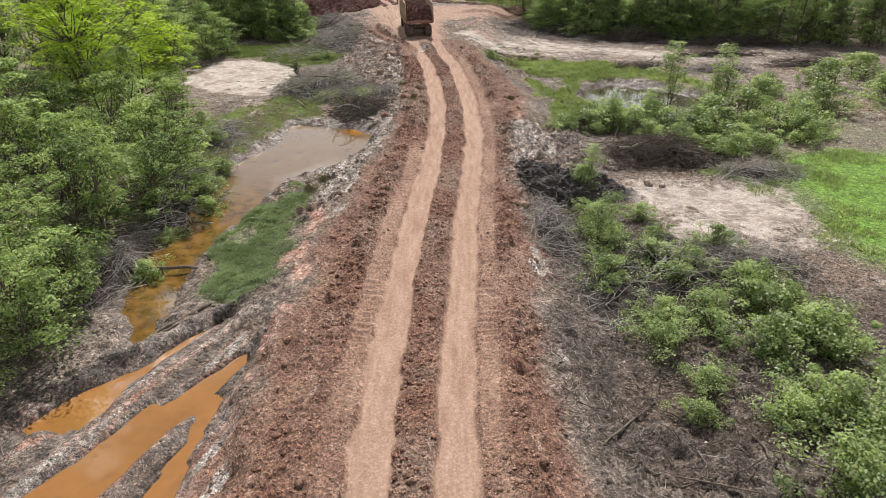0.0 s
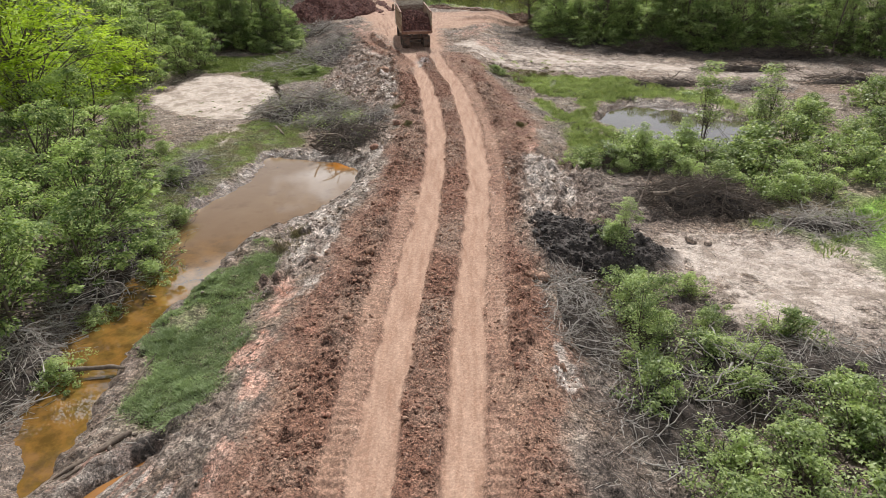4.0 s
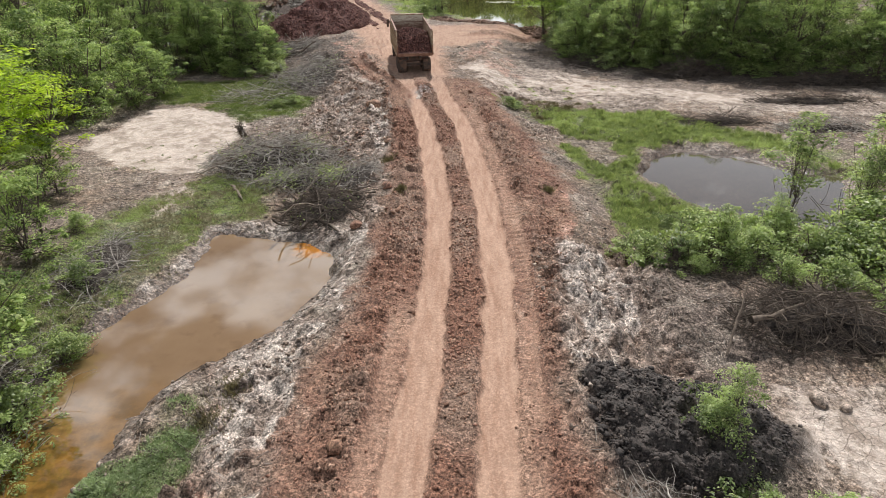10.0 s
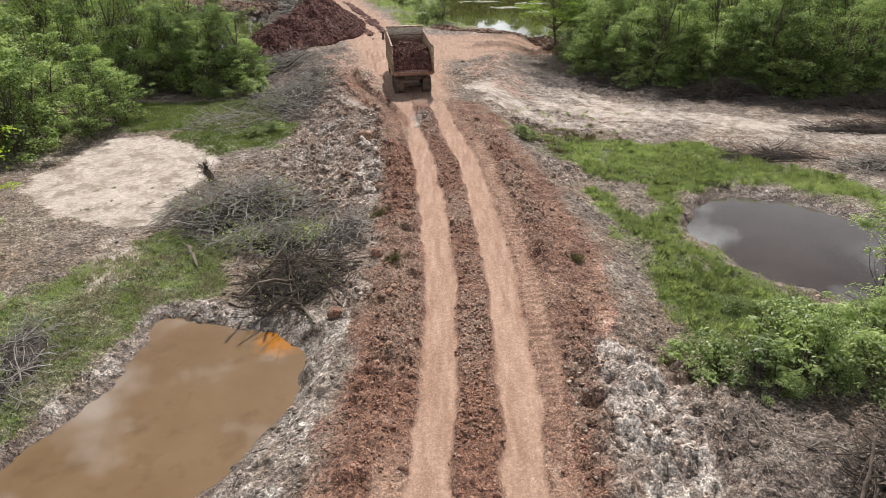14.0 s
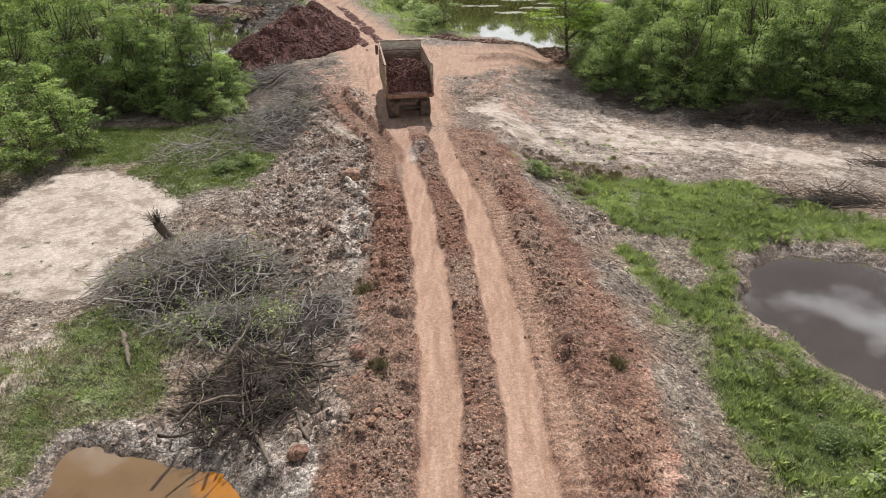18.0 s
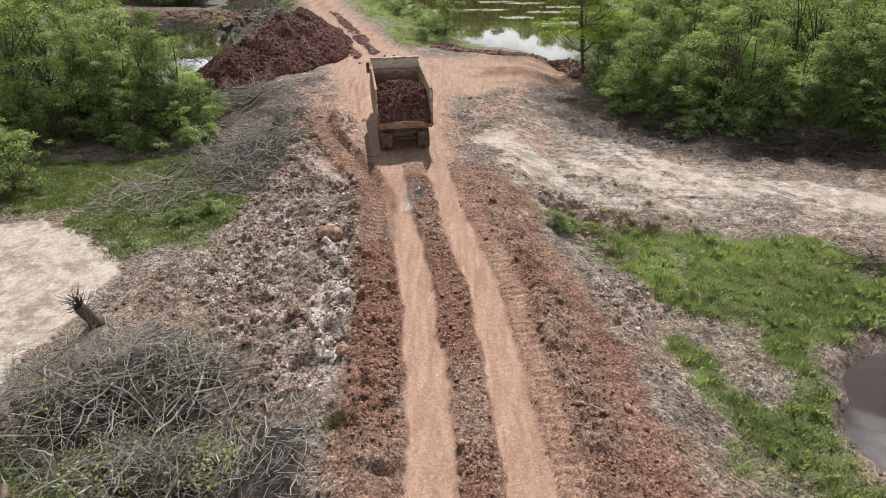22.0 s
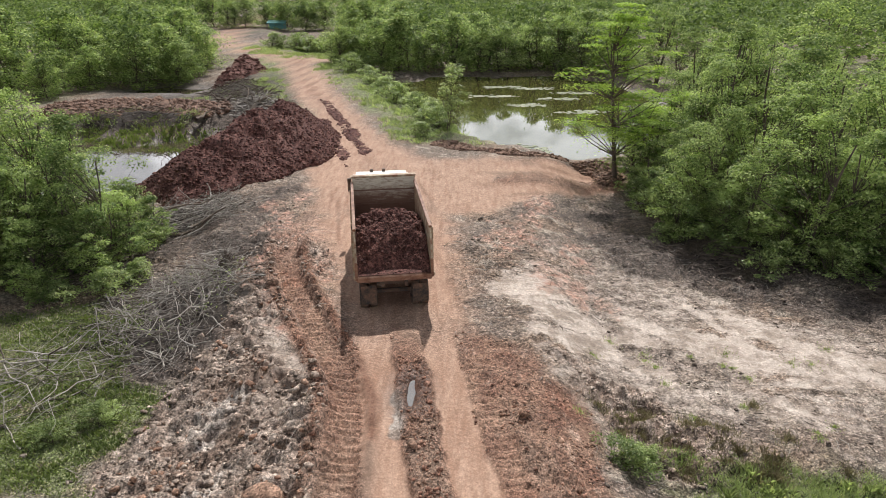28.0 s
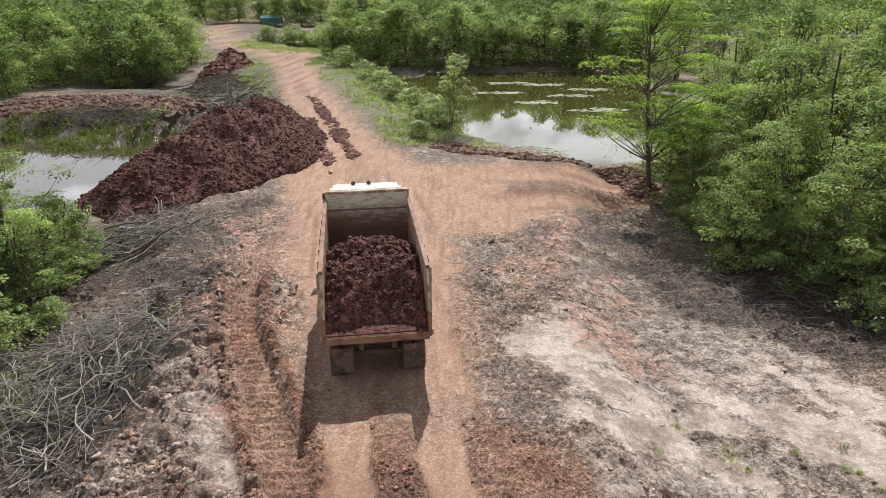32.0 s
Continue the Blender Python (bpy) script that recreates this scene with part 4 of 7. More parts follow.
        z = z * (1 - k) + (level - 0.22 * smooth(0.5, -0.6, o) + 0.10 * smooth(0.0, 0.9, o) + 0.03 * fbm(X, Y, 0.5, 2, 74)) * k
    z = z + dike * (0.2 + 0.2 * fbm(X, Y, 0.7, 3, 98))
    return dict(packed=packed, red=red, grey=grey, sand=np.maximum(sand, crack), grass=grass, black=black, pink=pink, wet=wet,
                tread=lug, marsh=patch([MARSH], X, Y, 0.8, 1.4, seed=97), between=between, crumb=crumb, pale=np.maximum(pale, crack), z=z, palemud=pale, water=water, bare=np.clip(1 - packed - red - np.maximum(sand, crack) * 1.3 - grass * 0.8, 0, 1))


def graded(start, stop, fine_a, fine_b, step):
    """Grid lines: close together from fine_a to fine_b and wider and wider away from there."""
    def away(first, last, way):
        s, v, found = step, first, []
        while (last - v) * way > 0:
            s *= 1.025 if s < 0.4 else 1.1
            v += s * way
            found.append(v)
        return found
    return np.array(away(fine_a, start, -1)[::-1] + list(np.arange(fine_a, fine_b + 1e-6, step)) + away(fine_b, stop, 1))


GX = graded(-900, 900, -7, 7, 0.08)
GY = graded(-400, 1500, 9.5, 70, 0.09)
XX, YY = np.meshgrid(GX, GY)
S = soil(XX, YY)
gv = np.stack([XX, YY, S["z"]], -1).reshape(-1, 3)
ny, nx = XX.shape
a = (np.arange(ny - 1)[:, None] * nx + np.arange(nx - 1)[None, :]).ravel()
ground_me = smoothed(mesh_of("ground", gv, np.stack([a, a + 1, a + nx + 1, a + nx], 1)))
for name, keys in (("soil_a", ("packed", "red", "grey", "sand")), ("soil_b", ("grass", "black", "pink", "wet")), ("soil_c", ("marsh", "crumb", "pale", "palemud"))):
    at = ground_me.attributes.new(name, "FLOAT_COLOR", "POINT")
    at.data.foreach_set("color", np.stack([np.clip(S[k], 0, 1) for k in keys], -1).astype(np.float32).ravel())
thing("ground", ground_me, M_GROUND, "churned red, grey and sandy swamp earth with a dirt road", "ground", kind="structure")


def height(x, y):
    """Height of the ground at places, from the built sheet."""
    x, y = np.atleast_1d(np.asarray(x, float)), np.atleast_1d(np.asarray(y, float))
    i, j = np.clip(np.searchsorted(GX, x) - 1, 0, nx - 2), np.clip(np.searchsorted(GY, y) - 1, 0, ny - 2)
    fx, fy = (x - GX[i]) / (GX[i + 1] - GX[i]), (y - GY[j]) / (GY[j + 1] - GY[j])
    Z = S["z"]
    return (Z[j, i] * (1 - fx) + Z[j, i + 1] * fx) * (1 - fy) + (Z[j + 1, i] * (1 - fx) + Z[j + 1, i + 1] * fx) * fy


def weight(key, x, y):
    """One ground weight at places, from the nearest grid corner."""
    i, j = np.clip(np.searchsorted(GX, x), 0, nx - 1), np.clip(np.searchsorted(GY, y), 0, ny - 1)
    return S[key][j, i]


def water_sheet(name, poly, level, material, label, reach=0.9):
    """A flat sheet of water that reaches under its banks."""
    p = np.array(poly)
    ahead, back = np.roll(p, -1, 0) - p, p - np.roll(p, 1, 0)
    ahead, back = (e / np.linalg.norm(e, axis=1)[:, None] for e in (ahead, back))
    way = ahead + back
    turn = np.sign(np.sum(p[:, 0] * np.roll(p[:, 1], -1) - np.roll(p[:, 0], -1) * p[:, 1]))
    out = np.stack([way[:, 1], -way[:, 0]], 1) * turn
    grown = p + out / (np.linalg.norm(out, axis=1)[:, None] + 1e-6) * reach
    bm = bmesh.new()
    f = bm.faces.new([bm.verts.new((x, y, level)) for x, y in grown])
    bmesh.ops.recalc_face_normals(bm, faces=[f])
    if f.normal.z < 0:
        f.normal_flip()
    bmesh.ops.triangulate(bm, faces=bm.faces[:])
    me = bpy.data.meshes.new(name)
    bm.to_mesh(me)
    bm.free()
    return thing(name, me, material, label, "water", kind="structure")


water_sheet("water", POND_LEFT, -1.1, M_WATER_MUD, "muddy brown pond and ditch with a still surface")
water_sheet("water", POND_RIGHT, -1.15, M_WATER_GREY, "grey still pond that mirrors the clouds")
water_sheet("water", POND_FAR_LEFT, -1.3, M_WATER_GREY, "pale swamp pool behind the dirt pile")
water_sheet("water", POND_BACK_LEFT, -1.3, M_WATER_GREY, "narrow swamp pool under the trees")
water_sheet("water", POND_FAR_RIGHT, -1.3, M_WATER_GREEN, "large olive-green pond with floating plants")
water_sheet("water", RUT_POOL, -0.92, M_WATER_RUST, "orange water standing in deep wheel ruts", 0.3)
water_sheet("water", RUT_POOL_SMALL, -0.9, M_WATER_RUST, "narrow orange puddle in a wheel rut", 0.3)
water_sheet("water", DITCH_POOL, -1.02, M_WATER_RUST, "rusty puddle at the end of the ditch", 0.4)
water_sheet("water", ROAD_PUDDLE, -0.1, M_WATER_GREY, "small puddle between the wheel tracks", 0.1)

# ---- plants ----
def limb(start, end, r, bend=0.25, k=5):
    """Places along a bent limb from start to end."""
    s, e = np.array(start, float), np.array(end, float)
    t = np.linspace(0, 1, k)[:, None]
    sag = r.normal(size=3) * bend * np.linalg.norm(e - s) * 0.5
    return s + (e - s) * t + sag * (t * (1 - t) * 2)


def plant(name, tall, spread, clumps, per, leaf, material, seed, trunk=0.12, low=0.25, flat=0.7, stems=1, bare=0, clump=0.55, up=0.55, slim=0.48, bark=None, level=0.75, lobes=0.4):
    """A tree or bush: stems and limbs, and a crown of many single leaves in clumps at the limb ends. Stands at the origin; one thing with two parts."""
    r = np.random.default_rng(seed)
    root = thing(name, None, None)
    lines, radii, P, OUT = [], [], [], []
    feet = r.normal(size=(stems, 2)) * spread * 0.18 * (stems > 1)
    tops = []
    for f in feet:
        top = np.array([f[0] + r.normal() * spread * 0.2, f[1] + r.normal() * spread * 0.2, tall * r.uniform(0.72, 0.9)])
        lines.append(limb((f[0], f[1], -0.25), top, r, 0.12, 6))
        radii.append(np.linspace(trunk, trunk * 0.3, 6))
        tops.append(lines[-1])
    for c in range(clumps):
        stem = tops[c % stems]
        h = low + (1 - low) * r.uniform() ** 0.95
        ang = r.uniform(0, 2 * math.pi)
        hh = (h - low) / (1 - low)
        prof = (0.78 + 0.3 * math.sin(math.pi * hh)) * (1 - 0.78 * hh ** 2.6) * (1 + lobes * (0.6 * math.sin(2 * ang + seed) + 0.5 * math.sin(3 * ang + 2.3 * seed)))
        rad = spread * prof * math.sqrt(r.uniform(0.12, 1.0)) * r.uniform(0.75, 1.15)
        end = np.array([math.cos(ang) * rad, math.sin(ang) * rad, tall * h])
        k = min(5, max(1, int(h * 5 * level)))
        line = limb(stem[k], end, r, 0.3, 6)
        lines.append(line)
        radii.append(np.linspace(trunk * 0.32, trunk * 0.06, 6))
        m = int(per * r.uniform(0.6, 1.4))
        q = r.normal(size=(m, 3))
        q /= np.linalg.norm(q, axis=1)[:, None]
        q *= (r.uniform(0.15, 1, m) ** 0.5)[:, None]
        q[:, 2] = np.where(r.uniform(0, 1, m) < 0.6, np.abs(q[:, 2]), q[:, 2])
        size = clump * r.uniform(0.5, 1.45)
        P.append(end + q * np.array([size, size, size * flat]))
        OUT.append(q)
        along = line[2 + r.integers(0, 3)]
        P.append(along + r.normal(size=(m // 4, 3)) * size * 0.5)
        OUT.append(r.normal(size=(m // 4, 3)) * 0.5)
    for c in range(bare):
        ang = r.uniform(0, 2 * math.pi)
        end = np.array([math.cos(ang) * spread * 1.05, math.sin(ang) * spread * 1.05, tall * r.uniform(0.1, 0.8)])
        lines.append(limb(tops[c % stems][1], end, r, 0.35, 6))
        radii.append(np.linspace(trunk * 0.25, 0.008, 6))
    P, OUT = np.concatenate(P), np.concatenate(OUT)
    P[:, 2] = np.maximum(P[:, 2], 0.03)
    for i in range(stems):
        part("trunk", smoothed(tubes(lines[i:i + 1], radii[i:i + 1], 6)), bark or M_BARK, root)
    part("branchwork", tubes(lines[stems:], radii[stems:], 4), bark or M_BARK, root, kind="stuff")
    part("crown", leaves(P, leaf, r, up, slim, OUT), material, root)
    return root


def planted(ob, x, y, size, turn, label, category, group, tilt=0.0):
    z = float(height(x, y)[0])
    made = copy_thing(ob, pose(x, y, z, tilt, 0, turn) @ Matrix.Scale(size, 4))
    made.scale = (size, size, size)
    return tagged(made, label, category, group)


def discard(ob):
    for o in (*ob.children_recursive, ob):
        bpy.data.objects.remove(o)


wood_trees = [plant("tree", 8.0, 3.0, 66, 150, 0.165, M_LEAF_TREE, 100 + i, 0.12, 0.06, 0.5, 2, 4, 0.78, 0.7) for i in range(4)]
shore_trees = [plant("tree", 4.4, 2.7, 62, 95, 0.165, M_LEAF_TREE, 120 + i, 0.075, 0.06, 0.42, 3, 16, 0.52, 0.7) for i in range(4)]
lime_tree = plant("tree", 6.2, 2.9, 70, 70, 0.20, M_LEAF_LIME, 140, 0.10, 0.25, 0.3, 1, 0, 0.8, 1.0, 0.3, None, 1.0)
bushes = [plant("bush", 1.25, 1.55, 52, 50, 0.135, M_LEAF_BUSH, 150 + i, 0.028, 0.06, 0.55, 5, 16, 0.36, 0.65, lobes=0.75) for i in range(6)]
saplings = [plant("sapling", 3.9, 1.0, 34, 62, 0.12, M_LEAF_BUSH, 170 + i, 0.035, 0.35, 0.5, 2, 6, 0.38, 0.7) for i in range(2)]
far_trees = [plant("tree", 7.4, 4.3, 58, 84, 0.34, M_LEAF_TREE, 190 + i, 0.14, 0.05, 0.7, 2, 0, 1.35, 0.7, 0.55) for i in range(3)]
tall_tree = plant("tree", 10.4, 3.1, 70, 150, 0.2, M_LEAF_FEATHER, 180, 0.14, 0.24, 0.16, 1, 6, 0.95, 1.0, 0.34, None, 1.12, 0.15)

r = np.random.default_rng(31)


def stand(kinds, spots, label, category, group, jitter=0.25, scale=1.0):
    for x, y, s in spots:
        planted(kinds[r.integers(0, len(kinds))], x + r.normal() * jitter, y + r.normal() * jitter, s * scale * r.uniform(0.74, 1.2), r.uniform(0, 360), label, category, group)


# left bank of the ditch
stand(shore_trees, [(-13.3, 16.6, 0.95), (-13.8, 15.0, 0.7), (-15.6, 18.2, 0.95), (-13.5, 20.4, 0.72), (-16.8, 22.4, 1.05), (-13.9, 24.4, 0.85), (-12.9, 27.8, 0.75), (-16.2, 27.4, 1.1), (-14.2, 30.8, 0.95), (-17.6, 31.6, 1.1),
                    (-14.6, 34.4, 0.8), (-18.2, 36.2, 1.05), (-16.2, 39.6, 0.75), (-19.6, 41.4, 0.95), (-22.4, 37, 1.1), (-20.6, 30, 1.2), (-19.8, 25, 1.2), (-25.4, 45.4, 1.0), (-18.8, 45.4, 0.65), (-24.5, 33, 1.3), (-19, 20, 1.1), (-18.4, 14.6, 1.1), (-26, 40, 1.2), (-24, 27, 1.3)],
      "leafy green swamp tree with thin stems beside the ditch", "tree", "trees on the ditch bank")
stand(bushes, [(-11.2, 28.4, 0.7), (-11.6, 30.6, 0.75), (-12.0, 25.4, 0.7), (-11.9, 33.2, 0.6), (-12.2, 22.0, 0.55), (-13.4, 37.6, 0.7), (-15.2, 42.2, 0.7)], "low leafy shrub leaning over the ditch water", "bush", "shrubs over the ditch")
planted(lime_tree, -22.4, 43.0, 1.65, 40, "light green feathery tree standing above the swamp bushes", "tree", "trees on the ditch bank")
planted(lime_tree, -19.8, 47.2, 0.95, 250, "light green feathery tree standing above the swamp bushes", "tree", "trees on the ditch bank")
planted(lime_tree, -25.0, 46.0, 1.1, 150, "light green feathery tree standing above the swamp bushes", "tree", "trees on the ditch bank")
# bushes on the grey land
stand(bushes, [(6.6, 28.2, 0.7), (5.9, 25.8, 0.8), (6.6, 23.8, 0.9), (7.6, 22.4, 1.0), (6.2, 21.2, 0.9), (8.2, 20.6, 1.05), (9.6, 22.0, 1.0), (7.2, 18.8, 0.95), (9.2, 18.6, 1.0), (10.6, 20.0, 1.0), (6.6, 17.0, 0.75), (11.6, 18.6, 1.05),
               (10.4, 16.6, 1.0), (12.0, 16.4, 1.1), (6.9, 13.8, 0.75), (7.6, 14.8, 0.65), (9.0, 13.0, 0.8), (10.4, 13.8, 1.1), (9.8, 11.4, 1.0), (11.8, 12.4, 1.1), (11.2, 23.6, 0.7), (9.3, 26.4, 0.55), (12.8, 14.4, 1.1), (8.9, 9.6, 0.9), (7.2, 26.4, 0.6), (8.4, 24.2, 0.7)],
      "dense light-green bush with small oval leaves", "bush", "bushes on the grey land", 0.25, 0.85)
stand(bushes, [(7.6, 37.6, 0.7), (8.6, 37.2, 0.85), (9.8, 37.8, 1.0), (11.2, 37.4, 0.9), (12.4, 38.6, 1.1), (10.8, 39.6, 0.9), (14.2, 37.4, 1.1), (13.6, 40.0, 1.0), (15.6, 38.6, 1.3), (17.4, 40.2, 1.4), (16.8, 36.8, 1.3), (18.6, 38.0, 1.4), (19.8, 41.2, 1.4), (9.2, 40.6, 0.6), (11.6, 41.0, 0.7), (20.6, 37.2, 1.3), (12.4, 36.4, 0.7), (13.6, 35.9, 0.75), (14.9, 35.4, 0.85), (16.2, 34.8, 0.8), (17.8, 35.2, 1.0), (7.0, 38.8, 0.5), (10.4, 36.6, 0.6), (8.9, 36.4, 0.5)],
      "light-green bush on the dark bank of the pond", "bush", "bushes by the pond")
stand(saplings, [(14.6, 42.0, 1.25), (18.2, 42.5, 1.45), (17.4, 41.6, 1.1), (12.4, 38.8, 0.7), (9.9, 37.4, 0.5), (6.9, 28.6, 0.55), (6.4, 23.2, 0.6)], "slender young tree with sparse bright leaves", "tree", "young trees by the pond", 0.05)
stand(bushes, [(4.3, 59.6, 0.5), (4.9, 59.2, 0.42), (-10.6, 61.6, 0.55), (-11.2, 61.0, 0.42)], "small bright-green shrub on bare ground", "bush", "shrubs beside the road")
stand(bushes, [(22.6, 46.4, 1.3), (24.4, 48.2, 1.2), (26.8, 45.0, 1.4), (28.8, 50.0, 1.3), (24.0, 42.4, 1.2), (31.0, 46.0, 1.4), (33.5, 52.0, 1.3), (22.0, 39.6, 1.2), (30, 41, 1.2)], "light-green bush on the open swamp", "bush", "bushes on the open swamp", 0.5)
# left wood behind the sand
stand(shore_trees, [(-21.2, 60.4, 0.85), (-20.2, 63.0, 0.85), (-22.8, 65.2, 1.1), (-24.4, 61.8, 1.1), (-23.4, 57.6, 0.9), (-26.4, 60, 1.2), (-25.4, 54.6, 1.0), (-24.4, 50.4, 0.9), (-27, 66, 1.2), (-29, 56, 1.3), (-28, 50, 1.2), (-29.6, 62, 1.3)],
      "round leafy green tree at the edge of the sand", "tree", "trees by the sand flat")
stand(wood_trees, [(-16.4, 72.6, 0.62), (-18.4, 71.6, 0.7), (-20.8, 72.4, 0.78), (-23.4, 73.4, 0.82), (-17.8, 75.0, 0.75), (-20.6, 76.0, 0.85), (-24.6, 77, 0.9), (-27.8, 73.6, 0.9), (-28.4, 79, 0.95), (-22.4, 80.0, 0.75), (-31.6, 76.4, 1.0), (-30.6, 70.2, 0.95), (-26.4, 83.6, 0.8), (-31, 84, 0.9), (-34.6, 81, 1.0), (-34, 66, 1.0), (-34, 58, 1.0), (-33, 50, 1.0), (-36, 73, 1.1)],
      "tall dark green tree in dense swamp woodland", "tree", "trees of the left wood")
stand(shore_trees, [(-15.4, 71.4, 0.6), (-17.2, 70.7, 0.62), (-19.2, 70.5, 0.66), (-21.2, 70.8, 0.7), (-23.4, 71.0, 0.72), (-15.0, 73.6, 0.66), (-14.8, 76.2, 0.58), (-16.6, 77.6, 0.62), (-25.8, 71, 0.75), (-18.4, 73.2, 0.9), (-21.6, 74.4, 0.95)],
      "leafy green tree at the edge of the wood", "tree", "trees of the left wood")
stand(bushes, [(-14.4, 69.8, 0.9), (-15.6, 69.4, 0.85), (-13.4, 71.0, 0.8), (-16.8, 69.6, 0.8), (-15.6, 73.8, 1.0), (-14.4, 75.0, 0.9), (-18.8, 80.4, 0.8)], "low bright-green bush at the foot of the wood", "bush", "bushes at the wood's edge")
# right wood
stand(shore_trees, [(12.0, 77.0, 0.8), (13.6, 75.4, 0.85), (15.4, 74.0, 0.9), (17.4, 73.0, 0.95), (19.6, 72.2, 0.9), (21.8, 71.2, 0.95), (24.2, 70.2, 0.95), (26.8, 69.4, 0.95), (29.6, 68.4, 0.9), (32.4, 67.4, 0.95), (35.4, 66.6, 0.9), (38.4, 66.0, 0.95), (42, 65.4, 1.0)],
      "leafy green tree at the edge of the wood", "tree", "trees of the right wood")
stand(wood_trees, [(13.6, 78.6, 0.72), (16.4, 76.4, 0.75), (19.6, 75.2, 0.8), (23.0, 73.8, 0.8), (26.6, 72.8, 0.8), (30.4, 71.4, 0.8), (34.4, 70.2, 0.8), (38.6, 69.4, 0.85), (43, 69, 0.9), (47, 67, 0.9), (14.6, 82.4, 0.85), (18.0, 79.8, 0.95), (21.8, 78.4, 1.0), (25.6, 76.8, 1.0), (29.6, 75.6, 1.0), (34, 74.6, 1.05), (39, 74, 1.1),
                   (16.2, 86.0, 0.9), (20.0, 83.6, 1.05), (24, 82, 1.1), (28.4, 80.6, 1.1), (33, 79, 1.15), (18.6, 89.6, 0.95), (22.6, 88, 1.1), (27, 86.4, 1.15), (32, 84, 1.2), (21.4, 93.6, 0.95), (26, 93, 1.1), (15.6, 91.0, 0.75), (18.2, 95.0, 0.85), (20.8, 100.0, 0.9), (16.4, 88.4, 0.8), (22.6, 105, 0.95), (24.0, 99.4, 1.0), (36, 88, 1.2), (40, 80, 1.2), (31, 91, 1.2), (34, 96, 1.2), (19.0, 92.4, 0.95), (29, 98, 1.15), (26.6, 106, 1.05), (27, 113, 1.05), (26.4, 120, 1.05), (25.4, 127, 1.05)],
      "tall leafy green tree in dense swamp woodland", "tree", "trees of the right wood")
stand(wood_trees, [(11.6, 76.6, 0.62), (13.2, 74.9, 0.72), (15.4, 73.4, 0.74), (17.8, 72.6, 0.78), (20.4, 71.6, 0.76), (23.0, 70.8, 0.78), (25.8, 69.8, 0.78), (28.6, 68.8, 0.78), (31.6, 67.8, 0.78), (34.8, 67.0, 0.8), (38, 66.4, 0.8), (41.4, 65.8, 0.8)],
      "tall leafy green tree in dense swamp woodland", "tree", "trees of the right wood")
stand(bushes, [(10.6, 75.6, 0.8), (12.2, 73.6, 0.85), (14.2, 72.4, 0.9), (16.4, 71.6, 0.85), (18.6, 70.9, 0.8), (22.2, 69.8, 0.85), (25.2, 68.7, 0.9)], "dark shaded shrub at the foot of the wood", "bush", "shrubs under the right wood")
stand(shore_trees, [(11.0, 76.4, 0.55), (12.6, 74.4, 0.58), (14.6, 72.9, 0.6), (16.8, 72.0, 0.6), (19.0, 71.2, 0.6), (21.6, 70.3, 0.62), (24.4, 69.2, 0.62), (27.4, 68.2, 0.62)], "leafy green tree at the edge of the wood", "tree", "trees of the right wood")
stand(shore_trees, [(11.6, 82.8, 0.9), (11.9, 80.6, 0.85), (12.4, 86.4, 0.95), (13.4, 89.4, 0.9), (12.2, 78.6, 0.8)], "leafy tree hung with vines beside the pond", "tree", "trees of the right wood")
stand(bushes, [(11.2, 82.0, 1.1), (10.9, 80.0, 0.9), (11.4, 84.8, 1.1), (12.0, 87.6, 1.0)], "vine-covered shrub at the foot of the wood", "bush", "shrubs under the right wood")
planted(tall_tree, 10.2, 85.2, 1.0, 10, "tall slender tree with layered feathery branches by the pond", "tree", "")
planted(saplings[0], 0.3, 96.8, 1.35, 50, "slim young tree leaning at the pond's edge", "tree", "")
# far shore and beyond
stand(far_trees, [(-15.0, 143, 0.85), (-12.4, 141.6, 0.85), (-9.6, 140.6, 0.8), (-6.4, 140.4, 0.85), (-3.0, 141.4, 0.8), (0.6, 142.6, 0.85), (4.2, 142, 0.8), (8, 142, 0.85), (12, 143, 0.85), (16, 142.6, 0.9), (19.6, 140, 0.9), (22.6, 136.4, 0.95), (-13.6, 147, 0.95), (-8, 146, 0.95), (-2, 147, 0.95), (4, 148, 0.95), (10, 148, 1.0), (16, 148, 1.0), (22, 144, 1.0),
                   (-33.6, 131.5, 0.6), (-38, 129, 0.8), (-42, 126, 0.85), (-46, 123, 0.9), (-50, 121, 0.95), (-36.6, 134.6, 0.85), (-41, 133, 0.95), (-46, 130, 1.0), (-52, 127, 1.05), (-38, 140, 0.95), (-44, 138, 1.0), (-50, 135, 1.05), (-34.4, 137, 0.55), (-35.4, 143.6, 0.7), (-38, 148, 0.85), (-41, 154, 0.9), (-44, 160, 0.95), (-40, 144, 0.95), (-44, 151, 1.0), (-48, 166, 1.0), (-50, 157, 1.0), (-51, 146, 1.0), (-55, 168, 1.0), (-15.6, 150, 0.85), (-15.8, 158, 0.95), (-12, 154, 1.0), (-13, 164, 1.05), (-8, 158, 1.05), (-12, 172, 1.1), (-58, 124, 1.1), (-44, 117, 0.7), (-52, 114, 0.95), (-58, 108, 1.0), (-48, 104, 0.8), (-42, 98, 0.8), (-40, 92, 0.9), (-45, 88, 1.0), (-52, 96, 1.0)],
      "leafy tree on the far side of the swamp", "tree", "trees on the far shore", 0.5)
